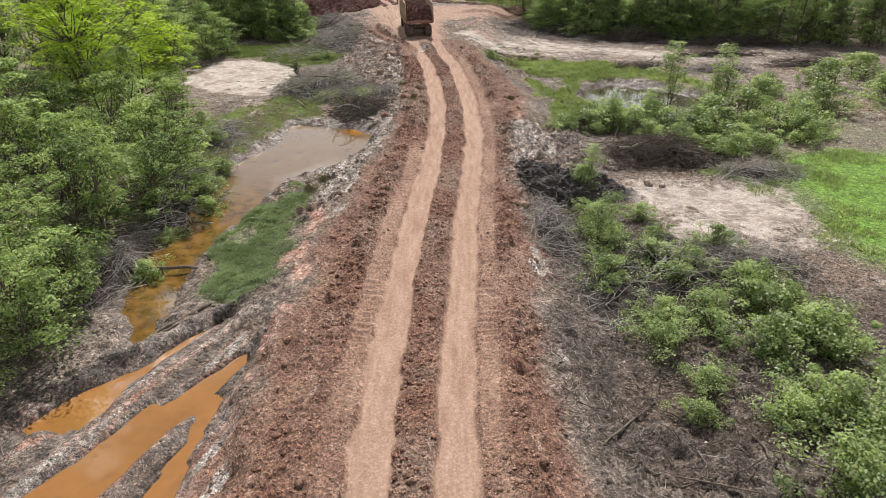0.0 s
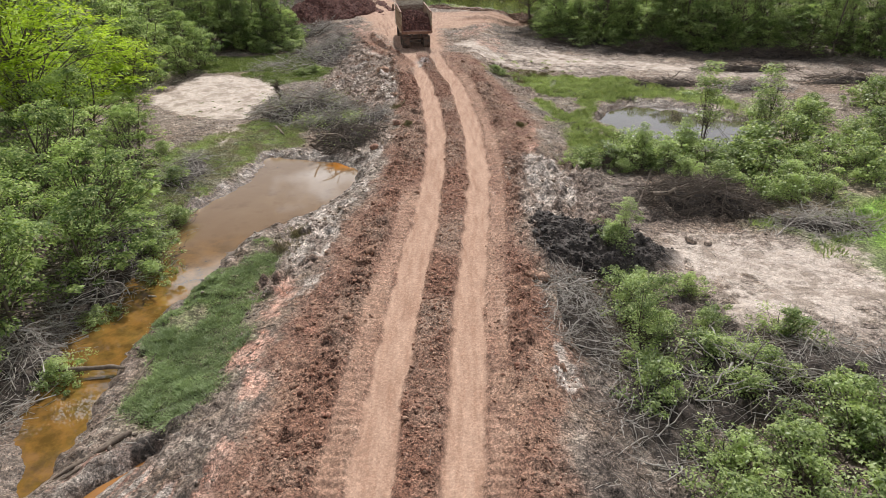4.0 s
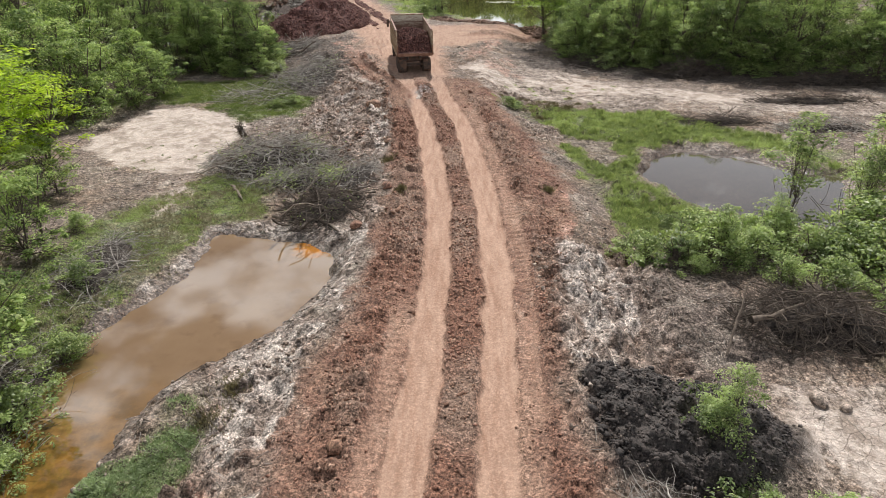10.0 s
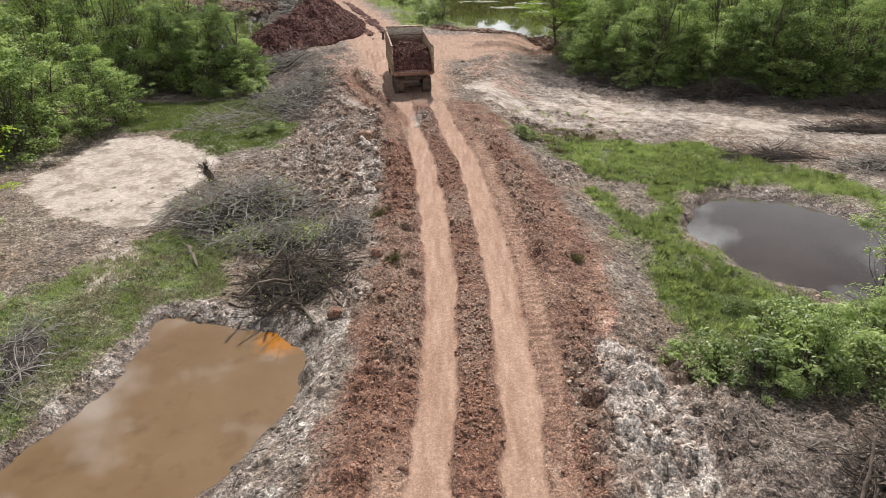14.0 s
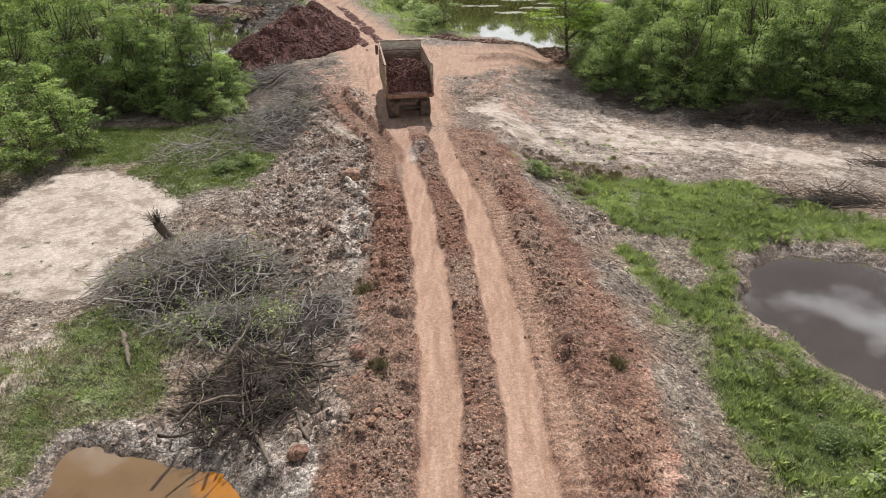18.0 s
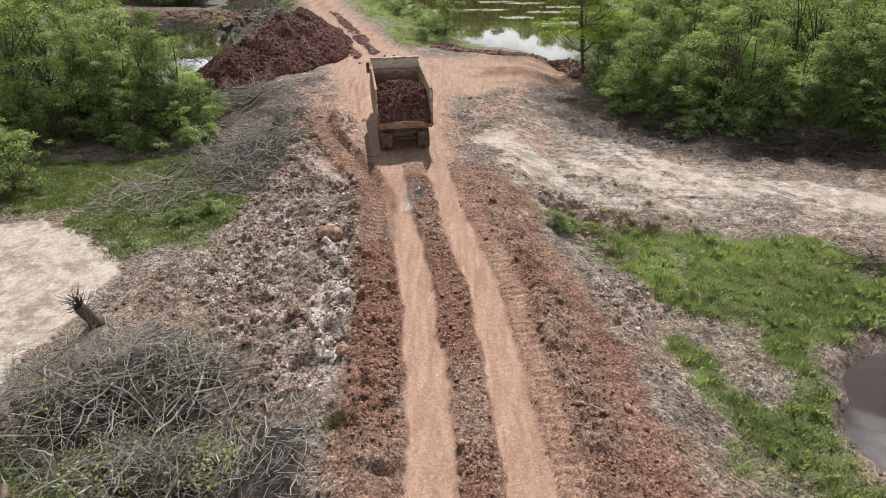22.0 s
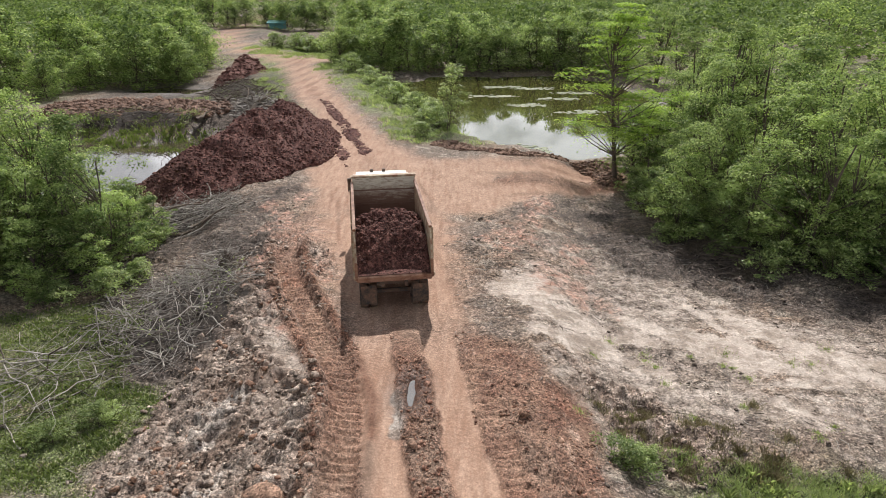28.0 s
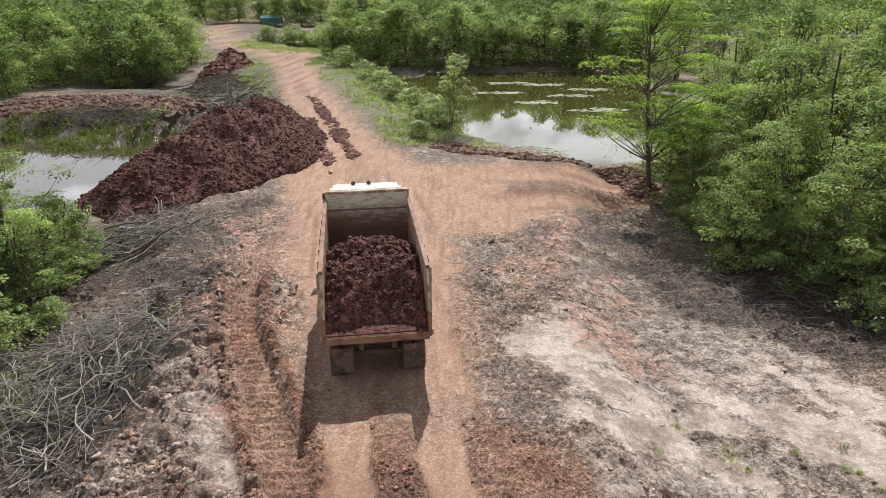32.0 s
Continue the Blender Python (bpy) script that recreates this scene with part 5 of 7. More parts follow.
stand(bushes, [(-31.4, 171.4, 1.8), (-29, 170.8, 2.1), (-26.6, 170.2, 2.2), (-24, 169.6, 2.3), (-21.6, 168.8, 2.4), (-19, 168, 2.4), (-2.4, 100.6, 1.0), (-1.4, 98.4, 1.1), (-0.6, 103, 1.3), (-2.8, 106, 1.2), (-3.6, 111, 1.3), (-5.6, 116, 1.4), (-7.6, 121, 1.5), (-9.4, 126, 1.5), (-10.6, 131, 1.7), (-12.4, 135, 1.7), (-1.8, 95.4, 0.8)],
      "green bush on the grassy verge of the far road", "bush", "bushes along the far road", 0.4)


stand(far_trees, [(-88 + 5.2 * i, 224 + 1.6 * (i % 3), 1.0 + 0.1 * (i % 2)) for i in range(20)], "dark green tree in the line behind the field", "tree", "trees behind the field", 0.8)


# far woods: many crowns as one growth
def far_wood(spots, label, seed, leaf=0.56, per=340):
    q = np.random.default_rng(seed)
    P, O = [], []
    for x, y, tall in spots:
        for _ in range(q.integers(7, 11)):
            h = q.uniform(0.3, 0.9)
            wide = tall * 0.27 * math.sin(math.pi * (0.2 + 0.65 * h))
            c = np.array([x + q.normal() * wide, y + q.normal() * wide, -0.8 + tall * h])
            n = per // 9
            v = q.normal(size=(n, 3))
            v /= np.linalg.norm(v, axis=1)[:, None]
            v[:, 2] = np.where(q.uniform(0, 1, n) < 0.75, np.abs(v[:, 2]), v[:, 2])
            P.append(c + v * np.array([1, 1, 0.75]) * tall * 0.17 * q.uniform(0.6, 1.3))
            O.append(v * 1.6)
    return thing("far_wood", leaves(np.concatenate(P), leaf, q, 0.6, 0.62, np.concatenate(O)), M_LEAF_FAR, label, "forest", kind="stuff")


def open_land(x, y):
    """Where no far tree stands."""
    d = x - float(road_mid(y))
    if abs(d) < 6 or (-64 < x < 48 and y < 128) or (x > 0 and y < 66):
        return True
    if outside(POND_FAR_RIGHT, np.array([x]), np.array([y]))[0] < 5:
        return True
    if y > 185:
        return -90 < x < -14 and y < 222
    return -40 - (y - 145) * 0.3 < x < -8 - (y - 145) * 0.2 if y > 140 else -16 < d < 8


spots = []
q = np.random.default_rng(5)
for gy in np.arange(-30, 400, 6.0):
    near = gy < 250
    for gx in np.arange(-190, 170, 6.0 if near else 9.0):
        x, y = gx + q.uniform(-2.5, 2.5), gy + q.uniform(-2.5, 2.5)
        wide = 40 + max(0.0, y) * 0.75
        if abs(x) > wide + 25 or open_land(x, y) or (not near and q.uniform() < 0.4):
            continue
        spots.append((x, y, q.uniform(6.0, 10.0)))
far_wood(spots, "distant dense green swamp forest", 8)

# ---- heaps of earth ----
def heap(name, outline, tall, material, seed, label, lumps, size, step=0.28, power=0.8, group="", ragged=0.7):
    """A tipped heap of earth: a rough mound with broken lumps on it."""
    p = np.array(outline)
    gx, gy = np.arange(p[:, 0].min() - 1.5, p[:, 0].max() + 1.5, step), np.arange(p[:, 1].min() - 1.5, p[:, 1].max() + 1.5, step)
    X, Y = np.meshgrid(gx, gy)
    o = outside(outline, X, Y) + fbm(X, Y, 2.2, 3, seed) * ragged
    top = np.clip(-o / (np.max(-o) + 1e-6), -0.2, 1)
    H = tall * np.sign(top) * np.abs(top) ** power
    coarse = min(1.0, tall * 0.45)
    H = H + np.clip(top + 0.25, 0, 1) * (fbm(X, Y, 1.7, 4, seed + 3, 0.6) * 0.6 * coarse + fbm(X, Y, 0.6, 3, seed + 5, 0.6) * 0.2 + np.abs(fbm(X, Y, 0.4, 2, seed + 6)) * 0.16 - 0.05)
    Z = height(X.ravel(), Y.ravel()).reshape(X.shape) + np.where(top <= 0, -0.35, 0) + H
    n, m = X.shape
    k = (np.arange(n - 1)[:, None] * m + np.arange(m - 1)[None, :])
    keep = (top[:-1, :-1] > -0.19) | (top[1:, 1:] > -0.19)
    k = k[keep]
    root = thing(name, None, None, label, name.replace("_", " "), group)
    part("mound", mesh_of("mound", np.stack([X, Y, Z], -1).reshape(-1, 3), np.stack([k, k + 1, k + m + 1, k + m], 1)), material, root)
    q = np.random.default_rng(seed)
    jj, ii = np.nonzero(top > 0.0)
    pick = q.integers(0, len(jj), lumps)
    P = np.stack([X[jj, ii][pick] + q.uniform(-step, step, lumps) * 0.5, Y[jj, ii][pick] + q.uniform(-step, step, lumps) * 0.5, Z[jj, ii][pick]], 1)
    part("clod_cover", clods(P, size * q.gamma(2.0, 0.5, lumps).clip(0.3, 3.0), q), material, root, kind="stuff")
    return root


heap("dirt_pile", [(-18.4, 82.5), (-20.6, 86.0), (-17.4, 91.0), (-15.6, 97), (-13.6, 101.5), (-10.6, 101), (-8.4, 95), (-7.9, 89), (-9.2, 85.4), (-12.4, 82.0), (-15.6, 80)], 3.1, M_LATERITE, 400, "large heap of dark red-brown laterite earth", 15000, 0.045, 0.14, 0.95)
heap("spilled_earth", [(-5.7, 89.2), (-6.4, 90.2), (-9.8, 101.8), (-12.6, 110.8), (-13.0, 112), (-11.9, 111.4), (-8.7, 101.8), (-5.4, 90.6)], 0.08, M_LATERITE, 405, "strip of dark earth spilled along the road", 1500, 0.03, 0.14, 0.6, ragged=0.5)
heap("spilled_earth", [(-6.7, 86.6), (-7.4, 88.0), (-9.4, 95), (-11.2, 102.6), (-10.4, 102.4), (-8.2, 94), (-6.6, 88)], 0.06, M_LATERITE, 406, "strip of dark earth spilled along the road", 800, 0.03, 0.14, 0.6, ragged=0.5)
heap("dirt_pile", [(-28.6, 126), (-29.4, 136), (-26.6, 141), (-24.4, 136), (-25.4, 127)], 1.9, M_LATERITE, 410, "smaller dark red earth heap farther along the road", 900, 0.12, 0.5)

heap("mud_bank", [(-40, 111), (-30, 112.5), (-23, 111.5), (-19.6, 106), (-21.4, 102.6), (-28, 102.2), (-38, 104.6)], 0.35, M_DUG, 430, "long bank of dark dug mud behind the swamp pool", 1800, 0.12, 0.3, 0.7)

heap("dirt_bank", [(8.2, 88.4), (9.6, 89.4), (11.4, 89.0), (11.2, 86.6), (10.0, 84.2), (9.0, 84.8), (9.4, 86.8)], 0.45, M_DUG, 440, "dark brown dug bank between the spur and the pond", 900, 0.06, 0.2, 0.7)
heap("dirt_bank", [(-1.6, 92.6), (1.2, 90.6), (4.6, 88.9), (8.0, 88.6), (8.2, 89.6), (4.8, 90.2), (1.8, 92.0), (-0.8, 93.8)], 0.22, M_DUG, 443, "low crumbling bank along the pond's edge", 900, 0.05, 0.16, 0.7, ragged=0.6)

# ---- loose clods ----
def scatter(name, key, box, n, size, material, label, seed, least=0.45, also=None):
    q = np.random.default_rng(seed)
    x, y = q.uniform(box[0], box[1], n * 6), q.uniform(box[2], box[3], n * 6)
    w = weight(key, x, y) * (1 - weight("packed", x, y)) * (weight("water", x, y) > 0.3) * (1 - 0.93 * weight("tread", x, y))
    w = w * smooth(-0.5, 0.35, fbm(x, y, 1.6, 3, seed))
    keep = np.nonzero(w > q.uniform(least, 1.0, len(x)))[0][:n]
    R = (size * q.gamma(1.6, 0.6, len(keep))).clip(size * 0.3, size * 3.6)
    P = np.stack([x[keep], y[keep], height(x[keep], y[keep]) + R * 0.25], 1)
    return thing(name, clods(P, R, q, 0.6, 0.5), material, label, "clods", kind="stuff")


scatter("verge_lumps", "red", (-7, 7, 9, 68), 420, 0.05, M_BROWN, "larger broken earth lumps on the road verge", 67, 0.3)
scatter("crumbled_clods", "crumb", (-5, 5, 9, 66), 9000, 0.026, M_RED, "dark red broken clods along the wheel tracks", 68, 0.15)
scatter("crumbled_clods", "crumb", (-5, 5, 9, 66), 6000, 0.022, M_BROWN, "brown broken clods along the wheel tracks", 69, 0.15)
scatter("red_clods", "red", (-7, 7, 9, 68), 11000, 0.016, M_RED, "loose red earth clods along the road verge", 61, 0.15)
scatter("brown_clods", "red", (-6, 7, 9, 68), 7000, 0.017, M_BROWN, "loose brown earth clods along the road verge", 62, 0.15)
scatter("grey_clods", "grey", (-10, 8, 20, 78), 9000, 0.034, M_GREY, "broken grey mud lumps beside the road", 63, 0.15)
scatter("black_clods", "black", (3, 10, 26, 32), 2200, 0.035, M_BLACK, "wet black mud lumps", 64, 0.25)
scatter("soil_clods", "bare", (-15, 16, 9, 84), 12000, 0.024, M_SOIL, "small crumbs of grey-brown earth", 66, 0.1)
scatter("ridge_clods", "between", (-4, 3, 9, 66), 2600, 0.012, M_BROWN, "crumbled earth on the ridge between the wheel tracks", 65, 0.2)
scatter("mud_lumps", "grey", (-10, -2.4, 46, 70), 420, 0.05, M_GREY, "larger broken lumps of pale grey mud", 70, 0.2)
scatter("mud_lumps", "grey", (-10, -2.4, 46, 70), 420, 0.05, M_BROWN, "larger broken lumps of brown mud", 74, 0.2)
heap("mud_mound", [(3.8, 30.2), (5.5, 31.0), (8.0, 30.7), (8.7, 29.0), (8.0, 27.8), (5.7, 27.0), (3.8, 27.5)], 0.35, M_BLACK, 420, "mound of wet black churned mud", 5200, 0.028, 0.075, 0.5)


def boulder(x, y, rad, material, label, seed):
    q = np.random.default_rng(seed)
    lump = np.array([1 + 0.28 * noise.noise(Vector(v) * 1.4 + Vector((seed, 0, 0))) + 0.1 * noise.noise(Vector(v) * 4) for v in BALL_V])
    V = BALL_V * lump[:, None] * np.array([1.15, 0.9, 0.72]) * rad
    return thing("boulder", smoothed(mesh_of("boulder", V, BALL_F)), material, label, "boulder", at=pose(x, y, float(height(x, y)[0]) + rad * 0.35, 0, 0, q.uniform(0, 360)))


boulder(-4.4, 57.3, 0.42, M_BROWN, "rounded brown boulder beside the road", 1)
boulder(10.3, 30.6, 0.26, M_GREY, "grey lump of dried clay on the sand", 2)
boulder(10.9, 30.3, 0.17, M_GREY, "grey lump of dried clay on the sand", 3)
boulder(3.5, 26.2, 0.25, M_BROWN, "brown clay lump beside the verge", 4)
boulder(-2.6, 44.2, 0.26, M_RED, "reddish clay boulder beside the road", 5)
boulder(-3.6, 40.6, 0.24, M_RED, "reddish clay boulder beside the road", 6)
boulder(-3.0, 50.2, 0.2, M_BROWN, "brown clay lump beside the verge", 7)
boulder(-6.2, 53.0, 0.22, M_GREY, "dark grey clay lump among broken mud", 8)
boulder(-5.4, 54.6, 0.2, M_GREY, "dark grey clay lump among broken mud", 9)

# ---- grass ----
def blades(name, box, n, long, wide, material, label, seed, key="grass", least=0.35, lean=0.6, gaps=-0.35):
    q = np.random.default_rng(seed)
    x, y = q.uniform(box[0], box[1], n * 4), q.uniform(box[2], box[3], n * 4)
    w = weight(key, x, y) * (1 - weight("packed", x, y)) * (weight("water", x, y) > -0.15) * smooth(gaps, gaps + 0.6, fbm(x, y, 1.4, 3, seed))
    k = np.nonzero(w > q.uniform(least, 1.0, len(x)))[0][:n]
    x, y = x[k], y[k]
    z = height(x, y) - 0.02
    m = len(x)
    a = q.uniform(0, 2 * math.pi, m)
    h = long * q.uniform(0.5, 1.3, m) * (0.65 + 0.7 * smooth(-0.35, 0.45, fbm(x, y, 0.45, 3, seed + 5)))
    tip = np.stack([np.cos(a) * h * lean * q.uniform(0.3, 1.3, m), np.sin(a) * h * lean * q.uniform(0.3, 1.3, m), h], 1)
    side = np.stack([-np.sin(a), np.cos(a), np.zeros(m)], 1) * wide
    P = np.stack([x, y, z], 1)
    V = np.stack([P - side * 0.6, P + side * 0.6, P + tip * 0.55 + side, P + tip, P + tip * 0.55 - side], 1)
    F = np.arange(5 * m).reshape(m, 5)
    return thing(name, mesh_of("blades", V.reshape(-1, 3), F), material, label, "grass", kind="stuff")


blades("grass", (-10, -5, 18, 32), 46000, 0.075, 0.016, M_GRASS_BLUE, "thick green creeping grass on the ditch bank", 71, least=0.2, lean=1.3, gaps=-0.5)
blades("grass", (-17, -8, 32, 49), 30000, 0.09, 0.014, M_GRASS, "short green swamp grass beside the muddy pond", 72, least=0.15, lean=1.0, gaps=-0.4)
blades("grass", (-17, -8, 32, 49), 22000, 0.09, 0.014, M_DRYGRASS, "short dry grass beside the muddy pond", 78, least=0.15, lean=1.0, gaps=-0.4)
blades("grass", (4, 22, 37, 62), 150000, 0.12, 0.01, M_GRASS, "bright-green grass round the pond", 73, least=0.15, lean=1.0, gaps=-0.6)
blades("grass", (-23, -8, 56, 69), 42000, 0.09, 0.02, M_SWAMPGRASS, "short olive swamp grass below the wood", 74, least=0.1, lean=1.0, gaps=-0.9)
blades("grass", (13, 30, 20, 37), 16000, 0.14, 0.026, M_GRASS, "bright green marsh meadow", 75, lean=0.9)
blades("grass", (-36, 5, 92, 178), 60000, 0.28, 0.028, M_GRASS, "rank green grass on the far road verge", 76, lean=0.9)


def tufts(name, spots, n, long, wide, material, label, seed):
    """Tussocks of thin bent blades, sown at spots of (x, y, spread)."""
    q = np.random.default_rng(seed)
    c = np.repeat(np.array(spots), n, axis=0)
    m = len(c)
    a, u = q.uniform(0, 2 * math.pi, m), c[:, 2] * np.abs(q.normal(0, 0.55, m))
    bx, by = c[:, 0] + u * np.cos(a), c[:, 1] + u * np.sin(a)
    z = height(bx, by) - 0.02
    a = q.uniform(0, 2 * math.pi, m)
    h = long * q.uniform(0.3, 1.2, m)
    lean = q.uniform(0.1, 0.8, m)
    tip = np.stack([np.cos(a) * h * lean, np.sin(a) * h * lean, h * 0.9], 1)
    side = np.stack([-np.sin(a), np.cos(a), np.zeros(m)], 1) * wide
    P = np.stack([bx, by, z], 1)
    V = np.stack([P - side, P + side, P + tip * 0.6 + side + np.array([0, 0, 0.2]) * h[:, None], P + tip, P + tip * 0.6 - side + np.array([0, 0, 0.2]) * h[:, None]], 1)
    return thing(name, mesh_of("tuft", V.reshape(-1, 3), np.arange(5 * m).reshape(m, 5)), material, label, "grass", kind="stuff")


q = np.random.default_rng(88)
spots = [(x, y, q.uniform(0.12, 0.35)) for x, y in zip(q.uniform(5, 21, 900), q.uniform(38, 60, 900)) if weight("grass", x, y) > 0.55 and weight("water", x, y) > 0.1][:260]
tufts("grass_tufts", spots, 60, 0.3, 0.008, M_GRASS, "taller bright-green grass clumps round the pond", 910)
tufts("grass_tufts", [(q.uniform(3.2, 13), q.uniform(60.2, 66.0), q.uniform(0.15, 0.4)) for _ in range(22)], 70, 0.1, 0.007, M_GRASS, "small green grass tufts on pale sand", 900)
tufts("grass_tufts", [(q.uniform(4.0, 10), q.uniform(59.0, 62.2), q.uniform(0.2, 0.5)) for _ in range(22)], 130, 0.2, 0.007, M_DRYGRASS, "dry and green grass at the edge of the sand", 905)
tufts("dry_tussocks", [(7.7, 59.1, 0.6), (8.2, 59.5, 0.6), (4.6, 43.7, 0.3), (-1.9, 43.3, 0.3), (-6.4, 29.8, 0.6), (-6.0, 31.0, 0.6), (6.2, 57.6, 0.5), (-2.8, 47.6, 0.4)], 300, 0.26, 0.005, M_DRYGRASS, "dry straw-coloured grass tussocks", 940)
tufts("sand_weeds", [(q.uniform(-18, -12.6), q.uniform(48.6, 53), q.uniform(0.15, 0.4)) for _ in range(16)], 60, 0.06, 0.01, M_SWAMPGRASS, "low green weed patches on white sand", 960)
tufts("swamp_weeds", [(q.uniform(-34, -20), q.uniform(96, 103), q.uniform(0.5, 1.4)) for _ in range(80)], 70, 0.38, 0.03, M_SWAMPGRASS, "rank green weeds in the far swamp pool", 970)

# ---- brush piles ----
def brush(name, cx, cy, rx, ry, tall, n, long, seed, label, thick=0.014, material=None, group="", extra=0, leafy=0):
    """A pile of tangled dead branches, with a few thicker stems."""
    q = np.random.default_rng(seed)
    root = thing(name, None, None, label, "brush pile", group)

    def bundle(m, length, rad, up):
        a, u = q.uniform(0, 2 * math.pi, m), np.sqrt(q.uniform(0, 1, m))
        x, y = cx + rx * u * np.cos(a), cy + ry * u * np.sin(a)
        z = height(x, y) + tall * (1 - u ** 1.8) * q.uniform(0.45, 1.05, m) + rad
        th, el = q.uniform(0, 2 * math.pi, m), q.normal(0.12, up, m)
        ln = length * q.uniform(0.4, 1.25, m)
        d = np.stack([np.cos(th) * np.cos(el), np.sin(th) * np.cos(el), np.sin(el)], 1)
        t = np.linspace(-0.5, 0.5, 6)
        bend = q.normal(size=(m, 3)) * 0.22
        kink = q.normal(size=(m, 6, 3)) * 0.025
        L = np.stack([x, y, z], 1)[:, None] + d[:, None] * (t[None, :, None] * ln[:, None, None]) + (bend[:, None] * (t * t)[None, :, None] + kink) * ln[:, None, None]
        L[..., 2] = np.maximum(L[..., 2], height(L[..., 0].ravel(), L[..., 1].ravel()).reshape(L.shape[:2]) + rad * 0.6)
        R = rad * q.gamma(2.2, 0.45, m).clip(0.4, 3.2)[:, None] * np.linspace(1, 0.3, 6)[None]
        return tubes(L, R, 4)

    # added dark dome: fills the pile and paints the shade between its branches
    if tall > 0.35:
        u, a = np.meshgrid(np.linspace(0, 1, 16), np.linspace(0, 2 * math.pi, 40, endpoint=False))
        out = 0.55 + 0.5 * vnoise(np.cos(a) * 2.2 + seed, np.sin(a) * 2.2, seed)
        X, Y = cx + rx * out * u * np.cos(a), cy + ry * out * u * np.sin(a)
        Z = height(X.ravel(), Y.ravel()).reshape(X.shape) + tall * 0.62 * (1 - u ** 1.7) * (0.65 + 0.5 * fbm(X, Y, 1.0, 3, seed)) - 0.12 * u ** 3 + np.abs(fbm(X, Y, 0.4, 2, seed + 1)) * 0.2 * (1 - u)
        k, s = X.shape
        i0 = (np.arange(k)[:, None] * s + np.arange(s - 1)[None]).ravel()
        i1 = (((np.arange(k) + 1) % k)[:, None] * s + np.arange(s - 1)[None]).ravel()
        part("rotten_core", mesh_of("core", np.stack([X, Y, Z], -1).reshape(-1, 3), np.stack([i0, i0 + 1, i1 + 1, i1], 1)), M_PILE_SHADE, root, "added dark mound standing in for the shade between the branches")
    part("twig_tangle", bundle(n, long, thick * 1.05, 0.35), material or M_STICK, root, kind="stuff")
    part("twig_tangle", bundle(n // 2, long * 0.6, thick * 0.7, 0.5), M_BARK, root, "dark fine twigs", kind="stuff")
    for _ in range(extra):
        part("branch", smoothed(bundle(1, long * 1.3, thick * 4.0, 0.2)), M_LOG, root, "thick bleached branch")
    if leafy:
        a, u = q.uniform(0, 2 * math.pi, leafy), np.sqrt(q.uniform(0, 1, leafy))
        c = q.integers(0, 9, leafy)
        x, y = cx + rx * np.cos(c * 2.4) * 0.6 + q.normal(size=leafy) * 0.45, cy + ry * np.sin(c * 2.4) * 0.6 + q.normal(size=leafy) * 0.45
        part("leaf_spray", leaves(np.stack([x, y, height(x, y) + tall * q.uniform(0.2, 0.8, leafy)], 1), 0.12, q), M_LEAF_BUSH, root, "last green leaves", kind="stuff")
    return root


brush("brush_pile", -9.0, 49.4, 3.7, 2.7, 1.7, 760, 2.0, 201, "broad pile of grey dead branches by the sand", 0.012, leafy=500, extra=8)
brush("brush_pile", -7.0, 46.6, 2.6, 1.2, 0.9, 320, 1.9, 215, "dead branches with a few green leaves", 0.010, leafy=900, extra=4)
brush("brush_pile", -5.4, 43.2, 2.0, 1.9, 0.85, 280, 1.7, 202, "tangled dark roots and broken timber at the pond", 0.016, M_BARK, extra=18, leafy=120)
brush("brush_pile", -4.4, 46.6, 1.5, 2.2, 0.4, 220, 0.9, 203, "low scatter of dead twigs beside the road", 0.010)
brush("brush_pile", 12.0, 33.8, 3.0, 1.4, 1.1, 460, 1.8, 204, "brown dead brush below the bank", 0.014, M_BARK, extra=5)
brush("brush_pile", 4.6, 24.4, 1.3, 2.6, 0.6, 420, 1.3, 205, "pale dry brush beside the verge", 0.009)
brush("brush_pile", 6.2, 20.4, 1.8, 3.0, 0.4, 220, 1.3, 206, "scattered dead sticks on grey earth", 0.010)
brush("brush_pile", 8.6, 21.6, 2.6, 2.4, 1.2, 160, 1.8, 216, "bleached dead branches standing in the bushes", 0.013)
brush("brush_pile", 6.0, 14.0, 3.0, 3.4, 0.12, 240, 1.1, 207, "thin dead sticks lying on grey earth", 0.009, M_BARK, extra=4)
brush("brush_pile", 11.4, 22.0, 3.0, 1.8, 0.6, 320, 1.6, 217, "grey dry brush beside the bushes", 0.009)
brush("brush_pile", -10.4, 68.2, 2.6, 4.2, 0.9, 520, 2.3, 208, "fallen grey branches at the wood's edge", 0.010, extra=5, leafy=260)
brush("brush_pile", -13.4, 63.2, 2.6, 2.2, 0.3, 90, 3.4, 218, "long bleached branches lying on the swamp grass", 0.014)
brush("brush_pile", -13.8, 78.4, 3.2, 2.6, 0.9, 360, 2.4, 209, "tangle of dead branches below the dirt pile", 0.012, extra=4)
brush("brush_pile", 19.6, 69.2, 3.4, 1.2, 1.2, 420, 2.0, 210, "reddish dead brush below the wood", 0.014, M_BARK, extra=3)
brush("brush_pile", 29.0, 66.0, 5.0, 1.2, 0.9, 320, 2.2, 219, "dead brush pushed against the wood", 0.016, M_BARK)
brush("brush_pile", 17.0, 56.6, 3.2, 0.8, 0.5, 200, 1.6, 222, "low row of dead brush on dark earth", 0.012, M_BARK)
brush("brush_pile", 25.0, 61.0, 4.5, 0.9, 0.6, 220, 1.8, 223, "low row of dead brush on dark earth", 0.014, M_BARK)
brush("brush_pile", 23.0, 55.0, 3.2, 1.2, 0.6, 200, 1.8, 224, "low row of dead brush on dark earth", 0.014)
